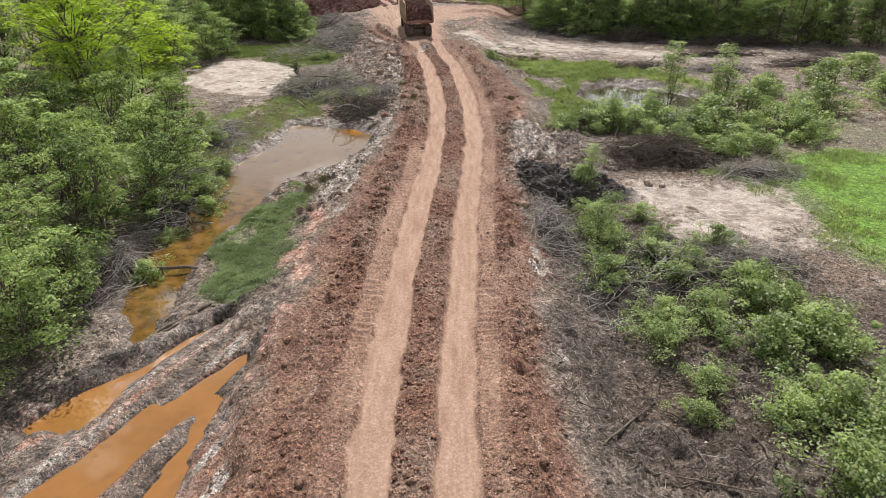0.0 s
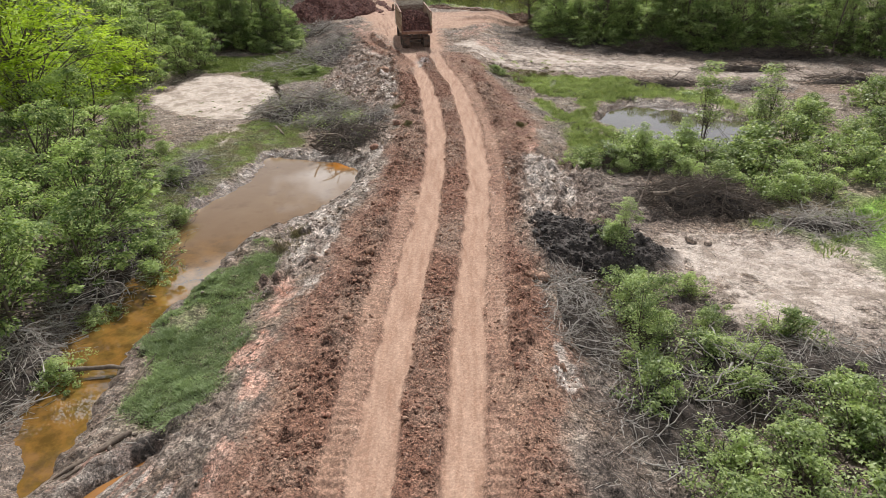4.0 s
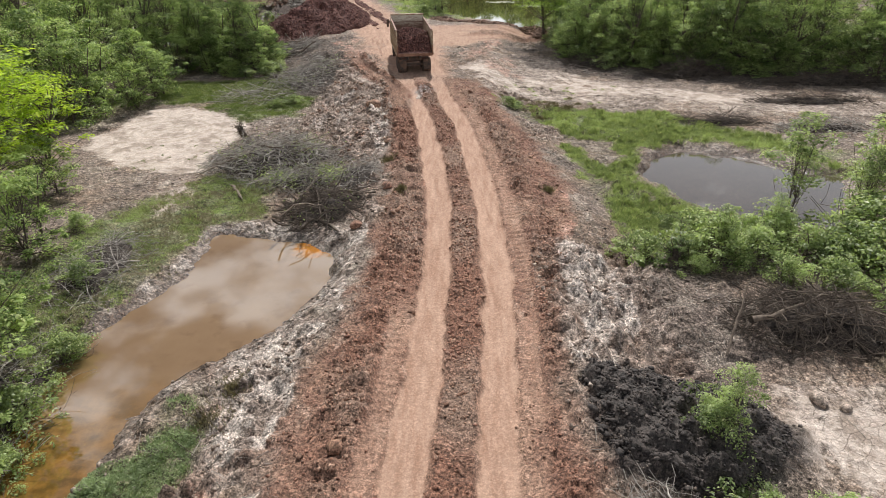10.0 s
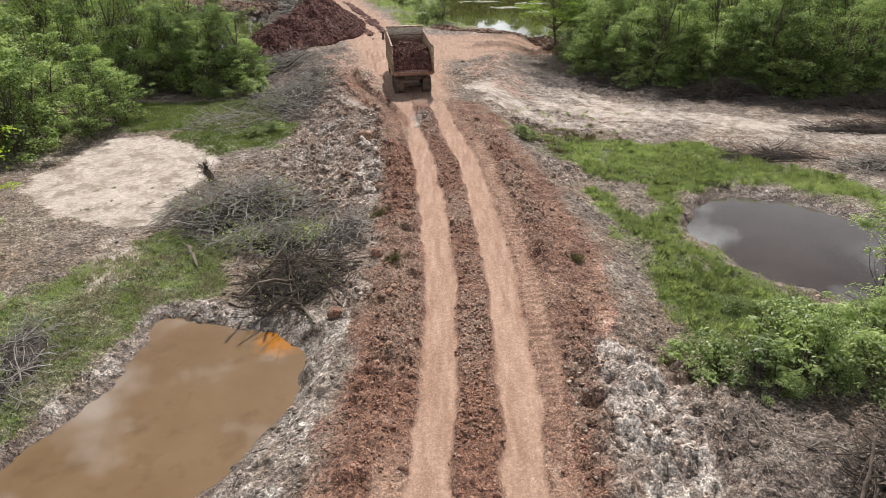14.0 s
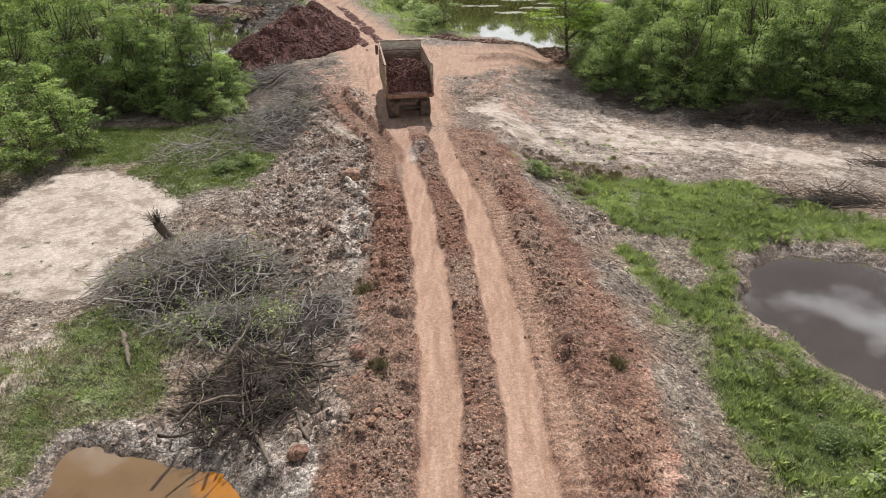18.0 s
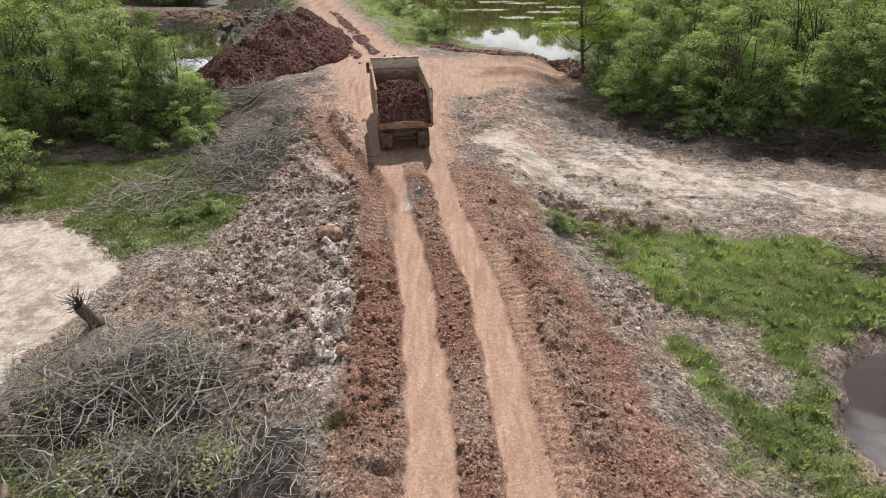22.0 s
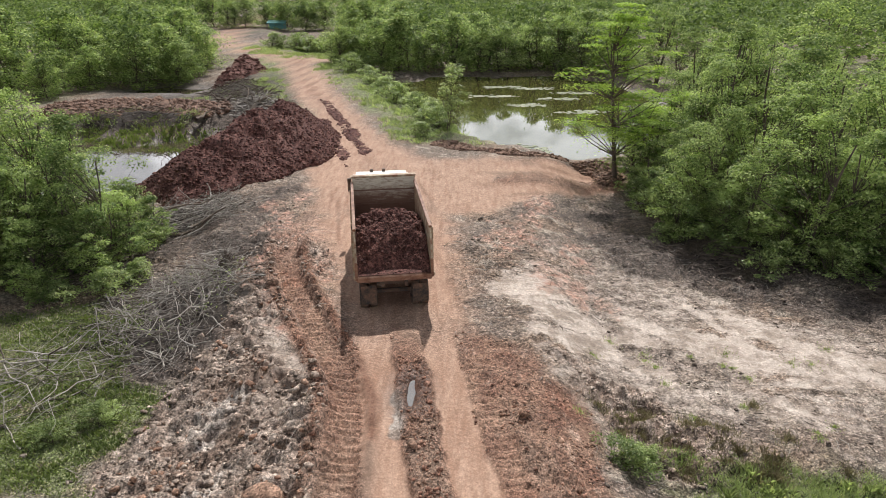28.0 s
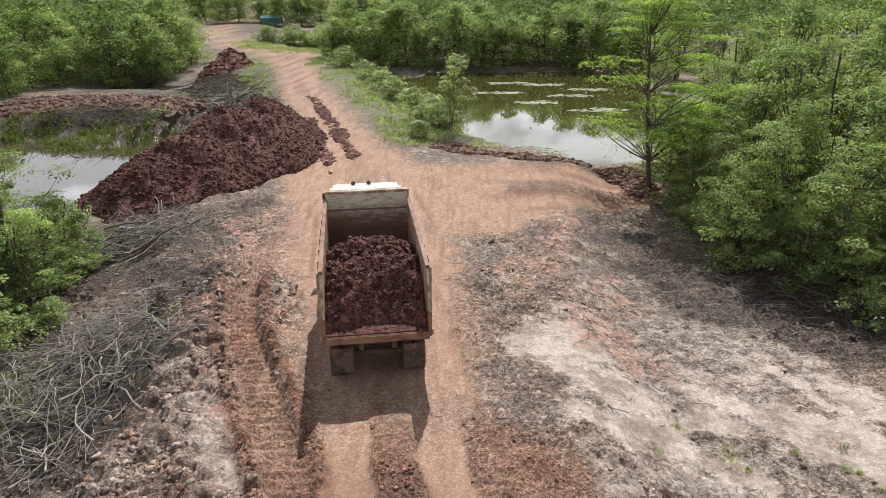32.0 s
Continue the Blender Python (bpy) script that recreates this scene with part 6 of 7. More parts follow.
brush("brush_pile", 31.0, 57.0, 4.0, 1.2, 0.7, 200, 2.0, 225, "low row of dead brush on dark earth", 0.014, M_BARK)
brush("brush_pile", -20.5, 113.0, 3.0, 5.0, 0.9, 200, 2.6, 226, "dark dead brush beside the far road", 0.028, M_BARK, extra=3, leafy=200)
brush("brush_pile", -24.5, 122.0, 3.0, 4.0, 0.8, 160, 2.6, 227, "dark dead brush beside the far road", 0.028, M_BARK, leafy=200)
brush("brush_pile", 12.6, 73.4, 2.2, 2.2, 0.8, 300, 1.8, 211, "dry brush under the trees", 0.014, M_BARK)
brush("brush_pile", -27.0, 103.0, 8.0, 2.6, 0.6, 260, 2.4, 212, "dark uprooted debris behind the swamp pool", 0.02, M_BARK, extra=8, leafy=900)
brush("brush_pile", -17.4, 107.5, 3.0, 4.0, 1.0, 160, 2.6, 220, "grey roots and branches behind the dirt pile", 0.03, extra=4)
brush("brush_pile", -12.6, 29.0, 1.8, 5.0, 0.9, 460, 1.8, 213, "dead grey twigs along the ditch", 0.010)
brush("brush_pile", -13.0, 21.6, 1.3, 4.0, 0.7, 420, 1.7, 228, "dead grey twigs along the ditch", 0.010)
brush("brush_pile", -13.2, 38.4, 1.6, 3.0, 0.6, 240, 1.8, 221, "dry twigs under the ditch trees", 0.010)
brush("brush_pile", 16.4, 32.0, 2.4, 1.2, 0.6, 220, 2.2, 214, "bleached fallen branches by the marsh", 0.012)


def litter(name, keys, box, n, long, thick, material, label, seed):
    """Short dead twigs strewn over the ground."""
    q = np.random.default_rng(seed)
    x, y = q.uniform(box[0], box[1], n * 5), q.uniform(box[2], box[3], n * 5)
    bare = (1 - weight("packed", x, y)) * (1 - 0.9 * weight("red", x, y)) * (1 - 0.6 * weight("grass", x, y)) * (1 - 0.85 * weight("sand", x, y)) * (weight("water", x, y) > 0.2)
    bare = bare * smooth(-0.5, 0.3, fbm(x, y, 2.5, 3, seed))
    k = np.nonzero(bare > q.uniform(0.1, 1, len(x)))[0][:n]
    x, y = x[k], y[k]
    m = len(x)
    a, ln = q.uniform(0, 2 * math.pi, m), long * q.gamma(2.0, 0.5, m).clip(0.3, 3.5)
    t3 = np.linspace(-0.5, 0.5, 3)
    bend = q.normal(0, 0.15, m)
    X = x[:, None] + np.cos(a)[:, None] * ln[:, None] * t3 - np.sin(a)[:, None] * (bend * ln)[:, None] * (t3 * t3 * 4)
    Y = y[:, None] + np.sin(a)[:, None] * ln[:, None] * t3 + np.cos(a)[:, None] * (bend * ln)[:, None] * (t3 * t3 * 4)
    Z = height(X.ravel(), Y.ravel()).reshape(X.shape) + thick * 1.2 + np.abs(q.normal(0, 0.03, (m, 1)))
    R = thick * q.uniform(0.5, 1.6, m)[:, None] * np.array([1.0, 0.9, 0.5])
    return thing(name, tubes(np.stack([X, Y, Z], -1), R, 3), material, label, "twigs", kind="stuff")


litter("twig_litter", None, (-16, 16, 9, 76), 5200, 0.28, 0.007, M_STICK, "bleached dead twigs strewn over the ground", 301)
litter("dark_twig_litter", None, (-16, 16, 9, 76), 4200, 0.3, 0.008, M_BARK, "dark dead twigs strewn over the ground", 302)


def root_stump(x, y, tall, label, seed, lean=18):
    """A torn-out stump with its ragged roots in the air."""
    q = np.random.default_rng(seed)
    base = float(height(x, y)[0])
    root = thing("tree_stump", None, None, label, "stump", at=pose(x, y, base, lean, 10, q.uniform(0, 360)))
    L, R = [], []
    t = np.linspace(0, 1, 6)[:, None]
    L.append(np.array([0, 0, -0.2]) + t * np.array([0.1, 0, tall]))
    R.append(np.linspace(0.24, 0.15, 6) * q.uniform(0.85, 1.15, 6))
    part("trunk", smoothed(tubes(L, R, 9)), M_BARK, root)
    L, R = [], []
    for _ in range(70):
        a, e = q.uniform(0, 2 * math.pi), q.uniform(0.3, 1.45)
        ln = q.uniform(0.2, 0.65)
        d = np.array([math.cos(a) * math.cos(e), math.sin(a) * math.cos(e), math.sin(e)])
        s = np.array([0.1 * d[0], 0.1 * d[1], tall * q.uniform(0.45, 1.0)])
        L.append(s + t * d * ln + q.normal(size=(6, 3)) * 0.03)
        R.append(np.linspace(0.018, 0.004, 6))
    part("root_tangle", tubes(L, R, 4), M_BARK, root, "ragged dark roots", kind="stuff")
    return root


root_stump(-11.3, 52.9, 1.1, "torn-out dark stump with ragged roots", 21)
root_stump(8.2, 37.0, 0.6, "short dark stump on the bank", 22, 4)
root_stump(9.4, 37.0, 0.5, "short dark stump on the bank", 23, 4)
root_stump(-9.6, 70.2, 0.8, "uprooted stump among fallen branches", 24, 30)
root_stump(-6.2, 44.2, 0.8, "dark stump in the timber tangle", 25, 40)

def log_at(x0, y0, x1, y1, rad, label, seed, lift=0.0):
    q = np.random.default_rng(seed)
    t = np.linspace(0, 1, 9)
    x, y = x0 + (x1 - x0) * t, y0 + (y1 - y0) * t
    z = np.linspace(float(height(x0, y0)[0]), float(height(x1, y1)[0]), 9) + rad * 0.7 + lift * t
    L = np.stack([x, y, z], 1) + q.normal(size=(9, 3)) * rad * 0.25
    R = rad * (1 - 0.4 * t) * q.uniform(0.85, 1.15, 9)
    R[0], R[-1] = rad * 0.5, rad * 0.2
    return thing("log", smoothed(tubes([L], [R], 9)), M_LOG, label, "log")


log_at(-8.2, 19.6, -9.5, 18.2, 0.1, "long pale fallen log on the mud dike beside the ditch", 1)
log_at(-9.7, 22.6, -12.4, 22.3, 0.09, "dark branch lying across the ditch water", 2)
log_at(8.4, 32.4, 9.4, 34.0, 0.045, "pale straight pole leaning on the bank", 4, 1.2)
log_at(-6.0, 45.6, -4.2, 44.0, 0.085, "thick bleached broken limb at the pond", 5, 0.25)
log_at(-5.6, 42.6, -4.3, 40.6, 0.08, "thick bleached broken limb at the pond", 6)
log_at(-4.6, 43.4, -3.4, 41.0, 0.08, "thick bleached broken limb at the pond", 7)
log_at(-6.6, 44.6, -6.0, 46.6, 0.07, "bleached broken limb at the pond", 8, 0.5)
log_at(-10.4, 46.4, -9.4, 44.6, 0.1, "grey log lying on swamp grass", 9)
log_at(7.0, 23.2, 9.6, 20.6, 0.03, "long bleached branch lying in the bushes", 10, 0.6)
log_at(-11.4, 26.4, -10.2, 24.8, 0.05, "dead branch dipping into the ditch", 11)
log_at(-9.0, 21.4, -8.9, 23.6, 0.03, "bleached bent branch on the ditch bank", 12)
log_at(4.0, 12.4, 6.2, 14.6, 0.035, "dark fallen branch on grey earth", 13)
log_at(5.6, 11.6, 7.6, 11.0, 0.03, "dark fallen branch on grey earth", 14)
log_at(37.2, 66.0, 37.2, 66.05, 0.05, "thin pale pole standing at the wood's edge", 15, 2.0)
log_at(-8.5, 18.9, -9.3, 18.0, 0.05, "pale broken board lying on the log bank", 3)

# ---- floating plants and the far shelter ----
def floating(cx, cy, rx, ry, n, size, label, seed):
    q = np.random.default_rng(seed)
    a, u = q.uniform(0, 2 * math.pi, n), np.sqrt(q.uniform(0, 1, n))
    x, y, s = cx + rx * u * np.cos(a) + q.normal(size=n) * 0.4, cy + ry * u * np.sin(a) + q.normal(size=n) * 0.3, size * q.uniform(0.4, 1.4, n)
    k = np.arange(7) * 2 * math.pi / 7
    V = np.stack([x[:, None] + np.cos(k) * s[:, None], y[:, None] + np.sin(k) * s[:, None], np.full((n, 7), -1.285) + q.uniform(0, 0.012, (n, 1))], -1)
    return thing("floating_plants", mesh_of("pads", V.reshape(-1, 3), np.arange(7 * n).reshape(n, 7)), M_LILY, label, "water plants", kind="stuff")


M_LILY = leaf_material("floating_leaves", (0.16, 0.18, 0.10), (0.36, 0.38, 0.26), (0.42, 0.4, 0.3), 0.15)
floating(4.8, 96.0, 3.0, 1.8, 260, 0.2, "pale floating leaves near the pond's edge", 1)
for k, (x, y) in enumerate([(12.4, 120), (10.3, 127.5), (13.5, 112), (4.8, 122), (8.4, 116), (14.6, 124), (6.4, 129)]):
    floating(x, y, 2.4, 0.7, 70, 0.24, "pale floating leaves on the green pond", 10 + k)

shelter = thing("shelter", None, None, "small blue-green shelter at the far forest edge", "shelter", at=pose(-43.2, 221, float(height(-43.2, 221)[0])))
M_TARP = Nodes("blue_green_sheet")
M_TARP.shade(M_TARP.mix(M_TARP.noise(1.5), (0.10, 0.30, 0.32), (0.18, 0.42, 0.42)), 0.6)
M_TARP = M_TARP.mat
_b = bmesh.new()
bmesh.ops.create_cube(_b, size=1.0)
bmesh.ops.scale(_b, vec=(4.6, 2.6, 0.12), verts=_b.verts)
bmesh.ops.translate(_b, vec=(0, 0, 1.9), verts=_b.verts)
bmesh.ops.rotate(_b, verts=_b.verts[:], cent=(0, 0, 1.9), matrix=Matrix.Rotation(radians(12), 3, "X"))
part("roof", _b, M_TARP, shelter)
_b = bmesh.new()
bmesh.ops.create_cube(_b, size=1.0)
bmesh.ops.scale(_b, vec=(4.3, 0.08, 1.5), verts=_b.verts)
bmesh.ops.translate(_b, vec=(0, 1.0, 0.95), verts=_b.verts)
part("back_wall", _b, M_TARP, shelter)
for sx in (-2.1, 2.1):
    part("post", tubes([np.array([[sx, -1.0, -0.2], [sx, -1.0, 1.0], [sx, -1.0, 1.65]])], [[0.06] * 3], 6), M_LOG, shelter)

# ---- the lorry ----
def painted(name, paint, rust, worn, scale=3.0, amount=0.5, rough=0.6):
    m = Nodes(name)
    patchy = m.noise(scale, 6, 0.65, m.co)
    streak = m.noise(scale * 2.2, 5, 0.6, m.co, (1.0, 0.25, 2.4))
    col = m.mix(m.ramp(patchy, (0.46 - amount * 0.1, 0), (0.64, 1)), paint, rust)
    col = m.mix(m.ramp(streak, (0.48, 0), (0.72, 0.9)), col, worn)
    m.shade(col, rough, m.bump(patchy, 0.3, 0.01))
    return m.mat


M_BODY = painted("worn_cream_paint", (0.50, 0.42, 0.30), (0.20, 0.085, 0.045), (0.33, 0.20, 0.13))
M_STAINED = Nodes("stained_cream_paint")
_s = M_STAINED
_high = _s.n.new("ShaderNodeSeparateXYZ")
_s.l.new(_s.co, _high.inputs["Vector"])
_spot = _s.noise(4.0, 6, 0.65, _s.co, (0.6, 1.0, 1.6))
_fine = _s.noise(9.0, 5, 0.7, _s.co, (0.3, 1.0, 2.0))
_wear = _s.math("ADD", _high.outputs["Z"], _s.math("MULTIPLY", _s.math("SUBTRACT", _spot, 0.5), 2.2))
_c = _s.mix(_s.ramp(_s.math("MULTIPLY", _wear, 0.25), (0.62, 1), (0.8, 0)), (0.56, 0.50, 0.40), (0.21, 0.125, 0.09))
_c = _s.mix(_s.ramp(_fine, (0.5, 0), (0.68, 0.8)), _c, (0.16, 0.085, 0.06))
_s.shade(_c, 0.65, _s.bump(_spot, 0.3, 0.01))
M_STAINED = _s.mat
M_BED = painted("rusty_steel_bed", (0.26, 0.135, 0.085), (0.13, 0.052, 0.032), (0.33, 0.20, 0.14), 2.0)
M_CAB = painted("white_cab_paint", (0.74, 0.73, 0.69), (0.55, 0.45, 0.37), (0.62, 0.56, 0.49), 1.5, 0.2, 0.4)
M_CHASSIS = painted("dusty_black_steel", (0.05, 0.042, 0.038), (0.16, 0.09, 0.06), (0.11, 0.07, 0.05))
M_TYRE = painted("dusty_tyre_rubber", (0.04, 0.036, 0.034), (0.18, 0.105, 0.07), (0.09, 0.06, 0.045), 4.0, 0.5, 0.9)
M_GLASS = Nodes("dark_window_glass")
M_GLASS.shade((0.02, 0.025, 0.028), 0.05, spec=0.6)
M_GLASS = M_GLASS.mat
M_LAMP_RED = Nodes("red_lamp_plastic")
M_LAMP_RED.shade((0.10, 0.04, 0.03), 0.8)
M_LAMP_RED = M_LAMP_RED.mat


def box(bm, x0, x1, y0, y1, z0, z1, bevel=0.0):
    """Adds a box to a bmesh."""
    made = bmesh.ops.create_cube(bm, size=1.0)["verts"]
    bmesh.ops.scale(bm, vec=(x1 - x0, y1 - y0, z1 - z0), verts=made)
    bmesh.ops.translate(bm, vec=((x0 + x1) / 2, (y0 + y1) / 2, (z0 + z1) / 2), verts=made)
    if bevel:
        edges = list({e for v in made for e in v.link_edges})
        bmesh.ops.bevel(bm, geom=edges, offset=bevel, segments=2, affect="EDGES")
    return made


def boxes(*specs, bevel=0.0):
    bm = bmesh.new()
    for s in specs:
        box(bm, *s, bevel=bevel)
    return bm


def plate(points, thick, axis="x"):
    """A flat plate from a profile in the y-z plane, thick along x."""
    bm = bmesh.new()
    a = [bm.verts.new((-thick / 2, y, z)) for y, z in points]
    b = [bm.verts.new((thick / 2, y, z)) for y, z in points]
    bm.faces.new(a[::-1])
    bm.faces.new(b)
    for i in range(len(a)):
        j = (i + 1) % len(a)
        bm.faces.new((a[i], a[j], b[j], b[i]))
    bmesh.ops.recalc_face_normals(bm, faces=bm.faces[:])
    return bm


def wheel_mesh(rad, wide, seed=0):
    """A lugged tyre, lying along x."""
    prof = [(0.55, -0.42), (0.78, -0.5), (0.95, -0.46), (1.0, -0.36), (1.0, 0.36), (0.95, 0.46), (0.78, 0.5), (0.55, 0.42)]
    n = 36
    bm = bmesh.new()
    rings = []
    for i in range(n):
        a = 2 * math.pi * i / n
        k = 1.0 + (0.012 if i % 2 else -0.012)
        rings.append([bm.verts.new((w * wide, math.cos(a) * rr * rad * (k if rr > 0.9 else 1), math.sin(a) * rr * rad * (k if rr > 0.9 else 1))) for rr, w in prof])
    for i in range(n):
        p, q2 = rings[i], rings[(i + 1) % n]
        for j in range(len(prof) - 1):
            bm.faces.new((p[j], p[j + 1], q2[j + 1], q2[j]))
    bmesh.ops.recalc_face_normals(bm, faces=bm.faces[:])
    return bm


def rim_mesh(rad, wide):
    bm = bmesh.new()
    bmesh.ops.create_cone(bm, cap_ends=True, segments=24, radius1=rad * 0.56, radius2=rad * 0.56, depth=wide * 0.7)
    bmesh.ops.create_cone(bm, cap_ends=True, segments=16, radius1=rad * 0.26, radius2=rad * 0.2, depth=wide * 1.0)
    bmesh.ops.rotate(bm, verts=bm.verts[:], cent=(0, 0, 0), matrix=Matrix.Rotation(radians(90), 3, "Y"))
    return bm


def dump_truck(at):
    """A loaded tipper lorry; its origin lies on the ground below the rear lip, and it heads along +y."""
    t = thing("dump_truck", None, None, "old cream tipper truck carrying dark red earth on a dirt road", "truck", at=at)
    L, half, floor, top, head = 5.8, 1.30, 1.52, 3.10, 3.42
    part("bed_floor", boxes((-half, half, 0.0, L, floor - 0.10, floor), (-half, half, -0.03, 0.12, floor - 0.2, floor - 0.02), bevel=0.012), M_BED, t, "rusty steel loading floor")
    side = [(0.0, floor - 0.14), (0.0, floor + 0.4), (0.16, floor + 1.0), (0.42, top), (L, top + 0.12), (L, floor - 0.14)]
    for s in (-1, 1):
        wall = part("side_wall", plate(side, 0.06), M_BODY, t, "scratched cream steel side wall", pose(s * (half + 0.01), 0, 0))
        part("top_rail", boxes((-0.055, 0.055, -0.02, L - 0.42, -0.05, 0.05), bevel=0.015), M_BED, wall, "worn top rail", pose(0, 0.42, top, 1.2))
        part("rear_post", boxes((-0.05, 0.05, -0.06, 0.05, -0.12, 0.55), bevel=0.015), M_BED, wall, "", pose(0, 0.02, floor))
        for k in range(7):
            y = 0.55 + k * 0.79
            zt = top - 0.06
            part("rib", boxes((-0.045, 0.045, -0.05, 0.05, floor - 0.1, zt), bevel=0.01), M_BODY, wall, "", pose(s * 0.07, y, 0))
        part("hook", boxes((-0.03, 0.05, -0.04, 0.04, -0.12, 0.12), bevel=0.01), M_CHASSIS, wall, "", pose(s * 0.06, 1.0, top - 0.15))
        part("lower_rail", boxes((-0.05, 0.05, 0.05, L, -0.08, 0.06), bevel=0.012), M_BODY, wall, "", pose(s * 0.06, 0, floor - 0.04))
    hb = part("headboard", boxes((-half, half, -0.04, 0.04, floor - 0.1, head), bevel=0.01), M_STAINED, t, "cream headboard with rusty horizontal stains", pose(0, L, 0))
    part("headboard_cap", boxes((-half - 0.05, half + 0.05, -0.10, 0.16, 0, 0.09), bevel=0.02), M_BODY, hb, "", pose(0, 0, head))
    for k in range(2):
        part("stiffener", boxes((-half + 0.03, half - 0.03, -0.035, 0.0, -0.03, 0.03), bevel=0.008), M_STAINED, hb, "", pose(0, -0.04, floor + 0.75 + 0.62 * k))
    # load
    q = np.random.default_rng(90)
    gx, gy = np.linspace(-half + 0.04, half - 0.04, 72), np.linspace(0.05, 5.2, 150)
    X, Y = np.meshgrid(gx, gy)
    rise = np.clip(1 - np.abs((Y - 2.75 + 0.35 * (X / half) ** 2) / np.where(Y < 2.75, 2.2, 1.95)) ** 2.0, 0, 1) ** 0.62
    cross = np.clip(1 - (np.abs(X) / (half * 1.12)) ** 2.6, 0, 1)
    Z = floor + 0.03 + 1.2 * rise * (0.6 + 0.4 * cross) + (fbm(X, Y, 0.8, 5, 91, 0.72) * 0.38 + fbm(X, Y, 0.2, 3, 92, 0.6) * 0.12) * np.clip(rise * 3, 0, 1)
    Z = np.maximum(Z, floor + 0.02 + 0.05 * np.abs(fbm(X, Y, 0.3, 3, 93)) * smooth(0.05, 0.35, Y))
    n, m = X.shape
    k = (np.arange(n - 1)[:, None] * m + np.arange(m - 1)[None, :]).ravel()
    load = thing("earth_load", None, None, "heaped load of dark red-brown clods in the truck bed", "earth", at=at)
    part("soil_mound", mesh_of("soil_mound", np.stack([X, Y, Z], -1).reshape(-1, 3), np.stack([k, k + 1, k + m + 1, k + m], 1)), M_LATERITE, load)
    pick = q.integers(0, n * m, 6500)
    pick = pick[(rise.ravel()[pick] > q.uniform(0.02, 0.5, len(pick))) | (q.uniform(0, 1, len(pick)) < 0.06)]
    P = np.stack([X.ravel()[pick], Y.ravel()[pick], Z.ravel()[pick]], 1) + q.normal(size=(len(pick), 3)) * np.array([0.02, 0.02, 0.01])
    P[:, 0] = P[:, 0].clip(-half + 0.1, half - 0.1)
    part("clod_cover", clods(P, (0.022 * q.gamma(1.2, 0.8, len(P))).clip(0.01, 0.09), q, 0.75, 0.55), M_LATERITE, load, kind="stuff")
    # chassis and wheels
    part("chassis_rail", boxes((-0.48, -0.36, 0.2, 8.1, 1.0, 1.3), bevel=0.01), M_CHASSIS, t)
    part("chassis_rail", boxes((0.36, 0.48, 0.2, 8.1, 1.0, 1.3), bevel=0.01), M_CHASSIS, t)
    part("rear_beam", boxes((-1.1, 1.1, 0.72, 0.84, 0.86, 1.14), bevel=0.02), M_CHASSIS, t)
    for s in (-1, 1):
        part("mudflap", boxes((s * 0.92 - 0.27, s * 0.92 + 0.27, 0.34, 0.365, 0.3, 1.0), bevel=0.004), M_TYRE, t, "dusty rubber mudflap")
        lamp = part("tail_lamp", boxes((s * 0.75 - 0.14, s * 0.75 + 0.14, 0.68, 0.72, 0.94, 1.06), bevel=0.01), M_LAMP_RED, t, "red tail lamp")
    tyre, rim = wheel_mesh(0.55, 0.3), rim_mesh(0.55, 0.3)
    tm, rm = bpy.data.meshes.new("tyre"), bpy.data.meshes.new("rim")
    tyre.to_mesh(tm), rim.to_mesh(rm)
    tyre.free(), rim.free()
    tm.materials.append(M_TYRE), rm.materials.append(M_CHASSIS)
    for y in (0.95, 2.3):
        part("axle", boxes((-0.9, 0.9, y - 0.07, y + 0.07, 0.45, 0.6), bevel=0.03), M_CHASSIS, t)
        for x in (-1.09, -0.76, 0.76, 1.09):
            w = part("tyre", tm, M_TYRE, t, "", pose(x, y, 0.5))
            part("rim", rm, M_CHASSIS, w)
    part("axle", boxes((-0.9, 0.9, 6.85, 7.0, 0.45, 0.6), bevel=0.03), M_CHASSIS, t)
    for x in (-1.03, 1.03):
        w = part("tyre", tm, M_TYRE, t, "", pose(x, 6.92, 0.5))
        part("rim", rm, M_CHASSIS, w)
    part("fuel_tank", boxes((-1.15, -0.6, 4.2, 5.3, 0.55, 1.05), bevel=0.08), M_CHASSIS, t)
    # cab
    cab = part("cab", boxes((-1.24, 1.24, 6.42, 8.2, 0.95, 3.05), bevel=0.12), M_CAB, t, "white cab with dusty roof")
    part("windscreen", boxes((-1.02, 1.02, 8.19, 8.22, 2.05, 2.75), bevel=0.01), M_GLASS, cab, "dark glass")
    for s in (-1, 1):
        part("side_window", boxes((s * 1.225 - 0.01, s * 1.225 + 0.01, 7.0, 7.9, 2.05, 2.7), bevel=0.004), M_GLASS, cab, "dark glass")
        arm = part("mirror", boxes((s * 1.42 - 0.09, s * 1.42 + 0.09, 7.92, 8.02, 2.2, 2.8), (min(s * 1.2, s * 1.42), max(s * 1.2, s * 1.42), 7.95, 7.99, 2.6, 2.64), bevel=0.012), M_CHASSIS, cab, "black wing mirror")
    part("roof_visor", boxes((-1.05, 1.05, 8.08, 8.32, 2.9, 3.0), bevel=0.03), M_CAB, cab)
    for x in (-0.42, 0.12):
        part("marker_lamp", boxes((x - 0.07, x + 0.07, 7.95, 8.07, 3.04, 3.17), bevel=0.02), M_CHASSIS, cab, "small dark roof lamp")
    return t


def along_road(y):
    return math.degrees(math.atan2(-(float(road_mid(y + 4)) - float(road_mid(y - 1))), 5.0))


TRUCK_Y = 66.5
dump_truck(pose(-2.1, TRUCK_Y, 0.0, 0, 0, along_road(TRUCK_Y + 2)))

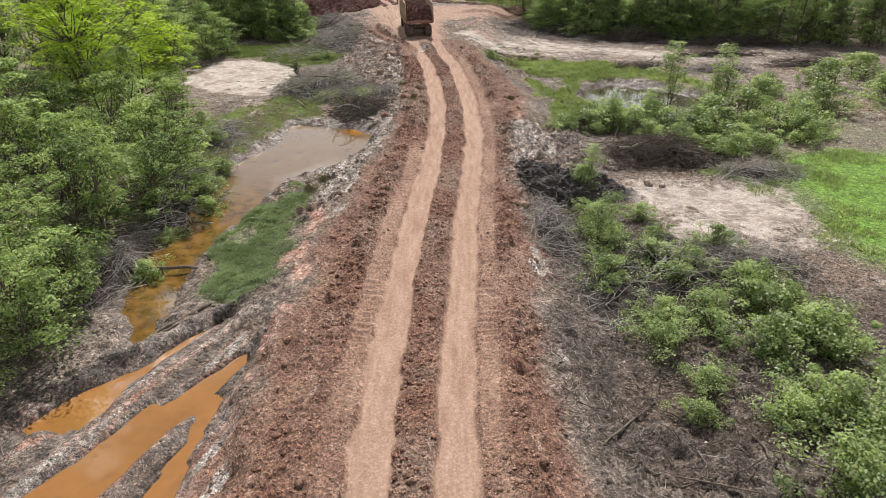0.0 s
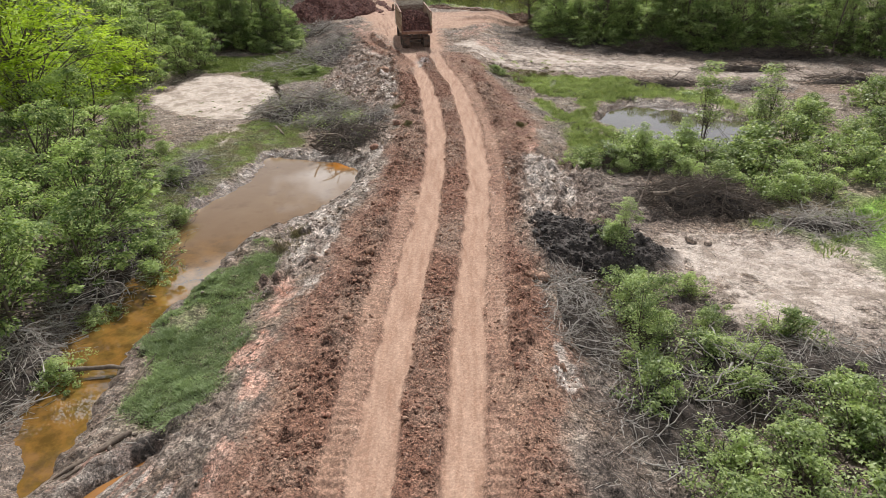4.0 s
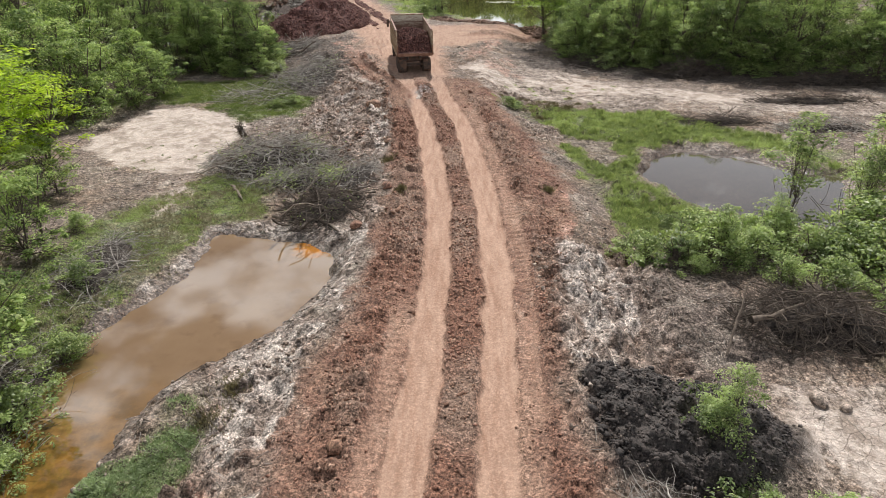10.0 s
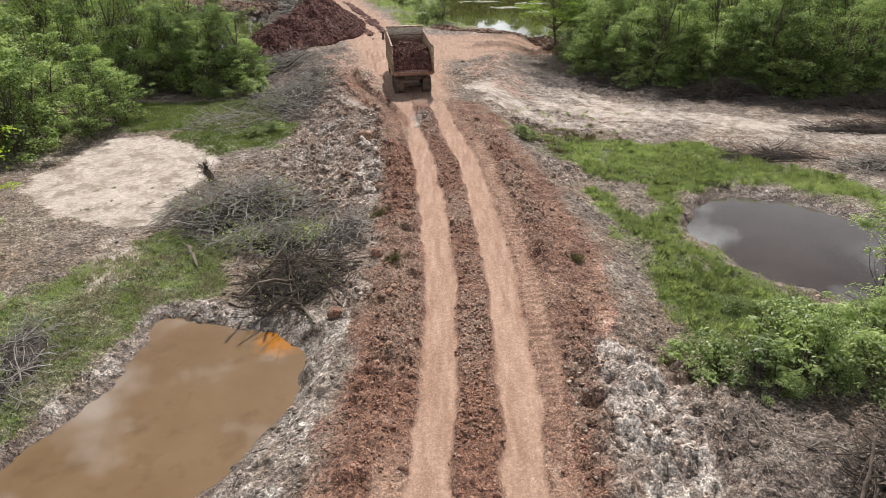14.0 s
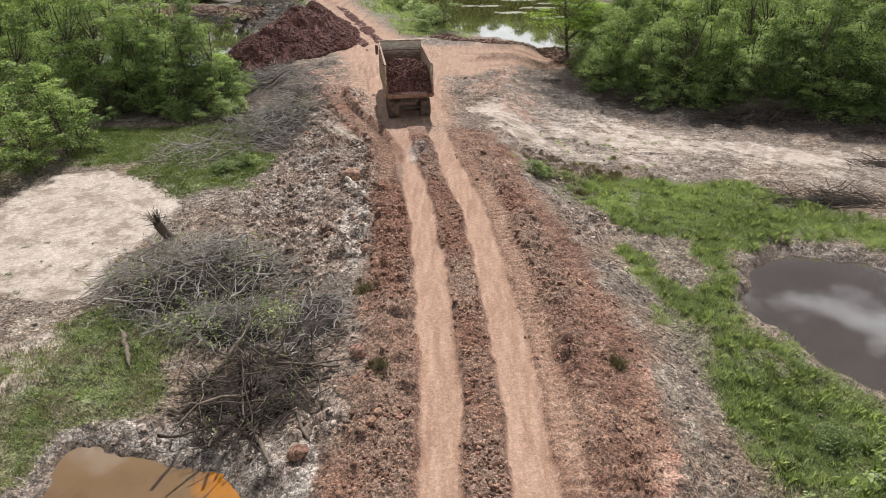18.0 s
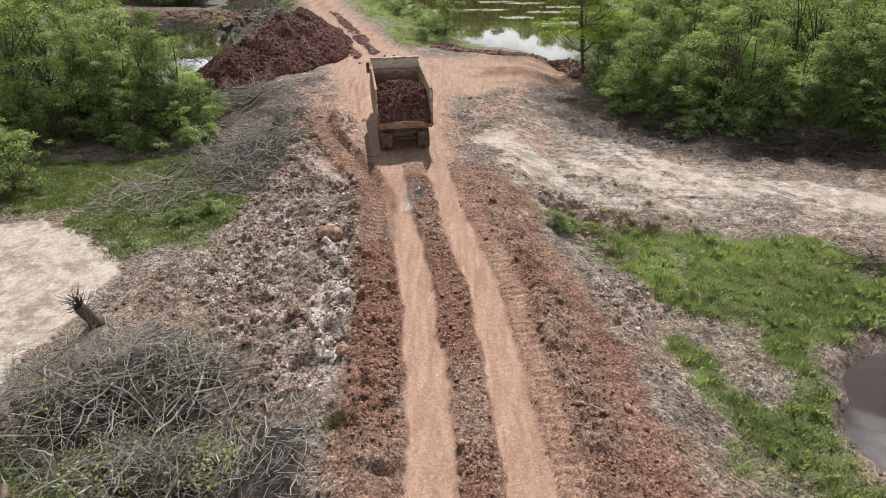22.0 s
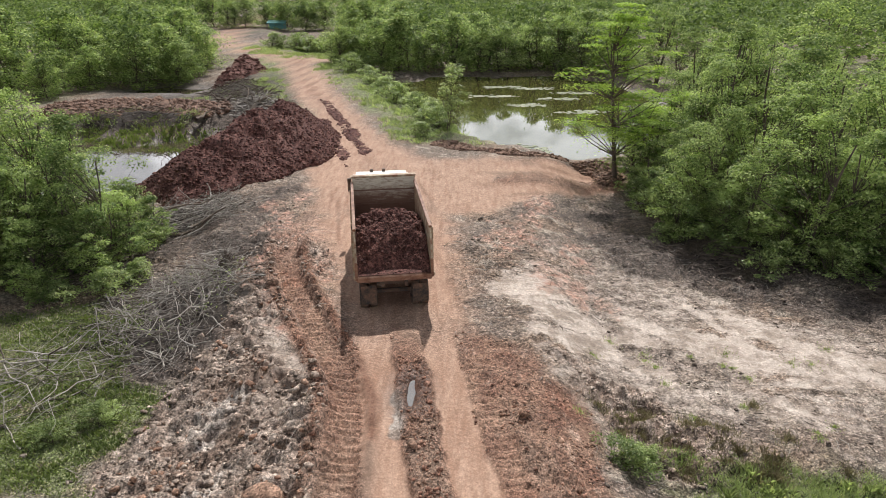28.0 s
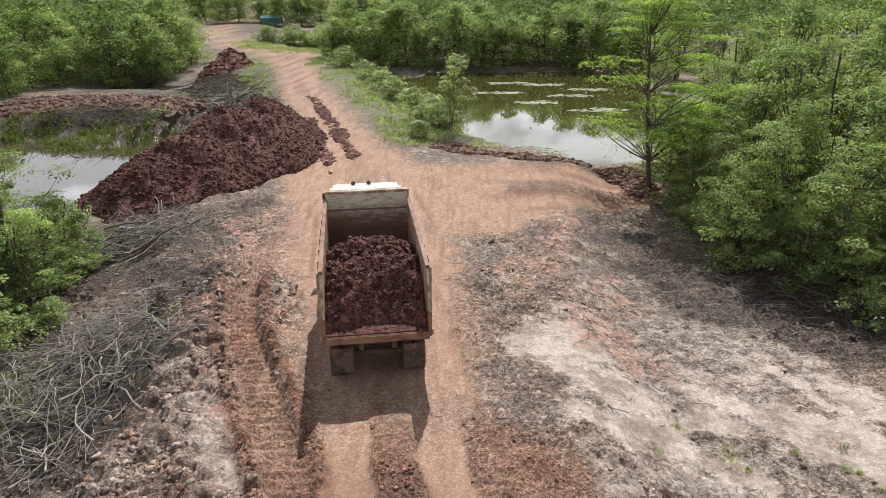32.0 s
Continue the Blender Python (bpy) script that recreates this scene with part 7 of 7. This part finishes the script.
for proto in (*wood_trees, *shore_trees, lime_tree, *bushes, *saplings, *far_trees, tall_tree):
    discard(proto)
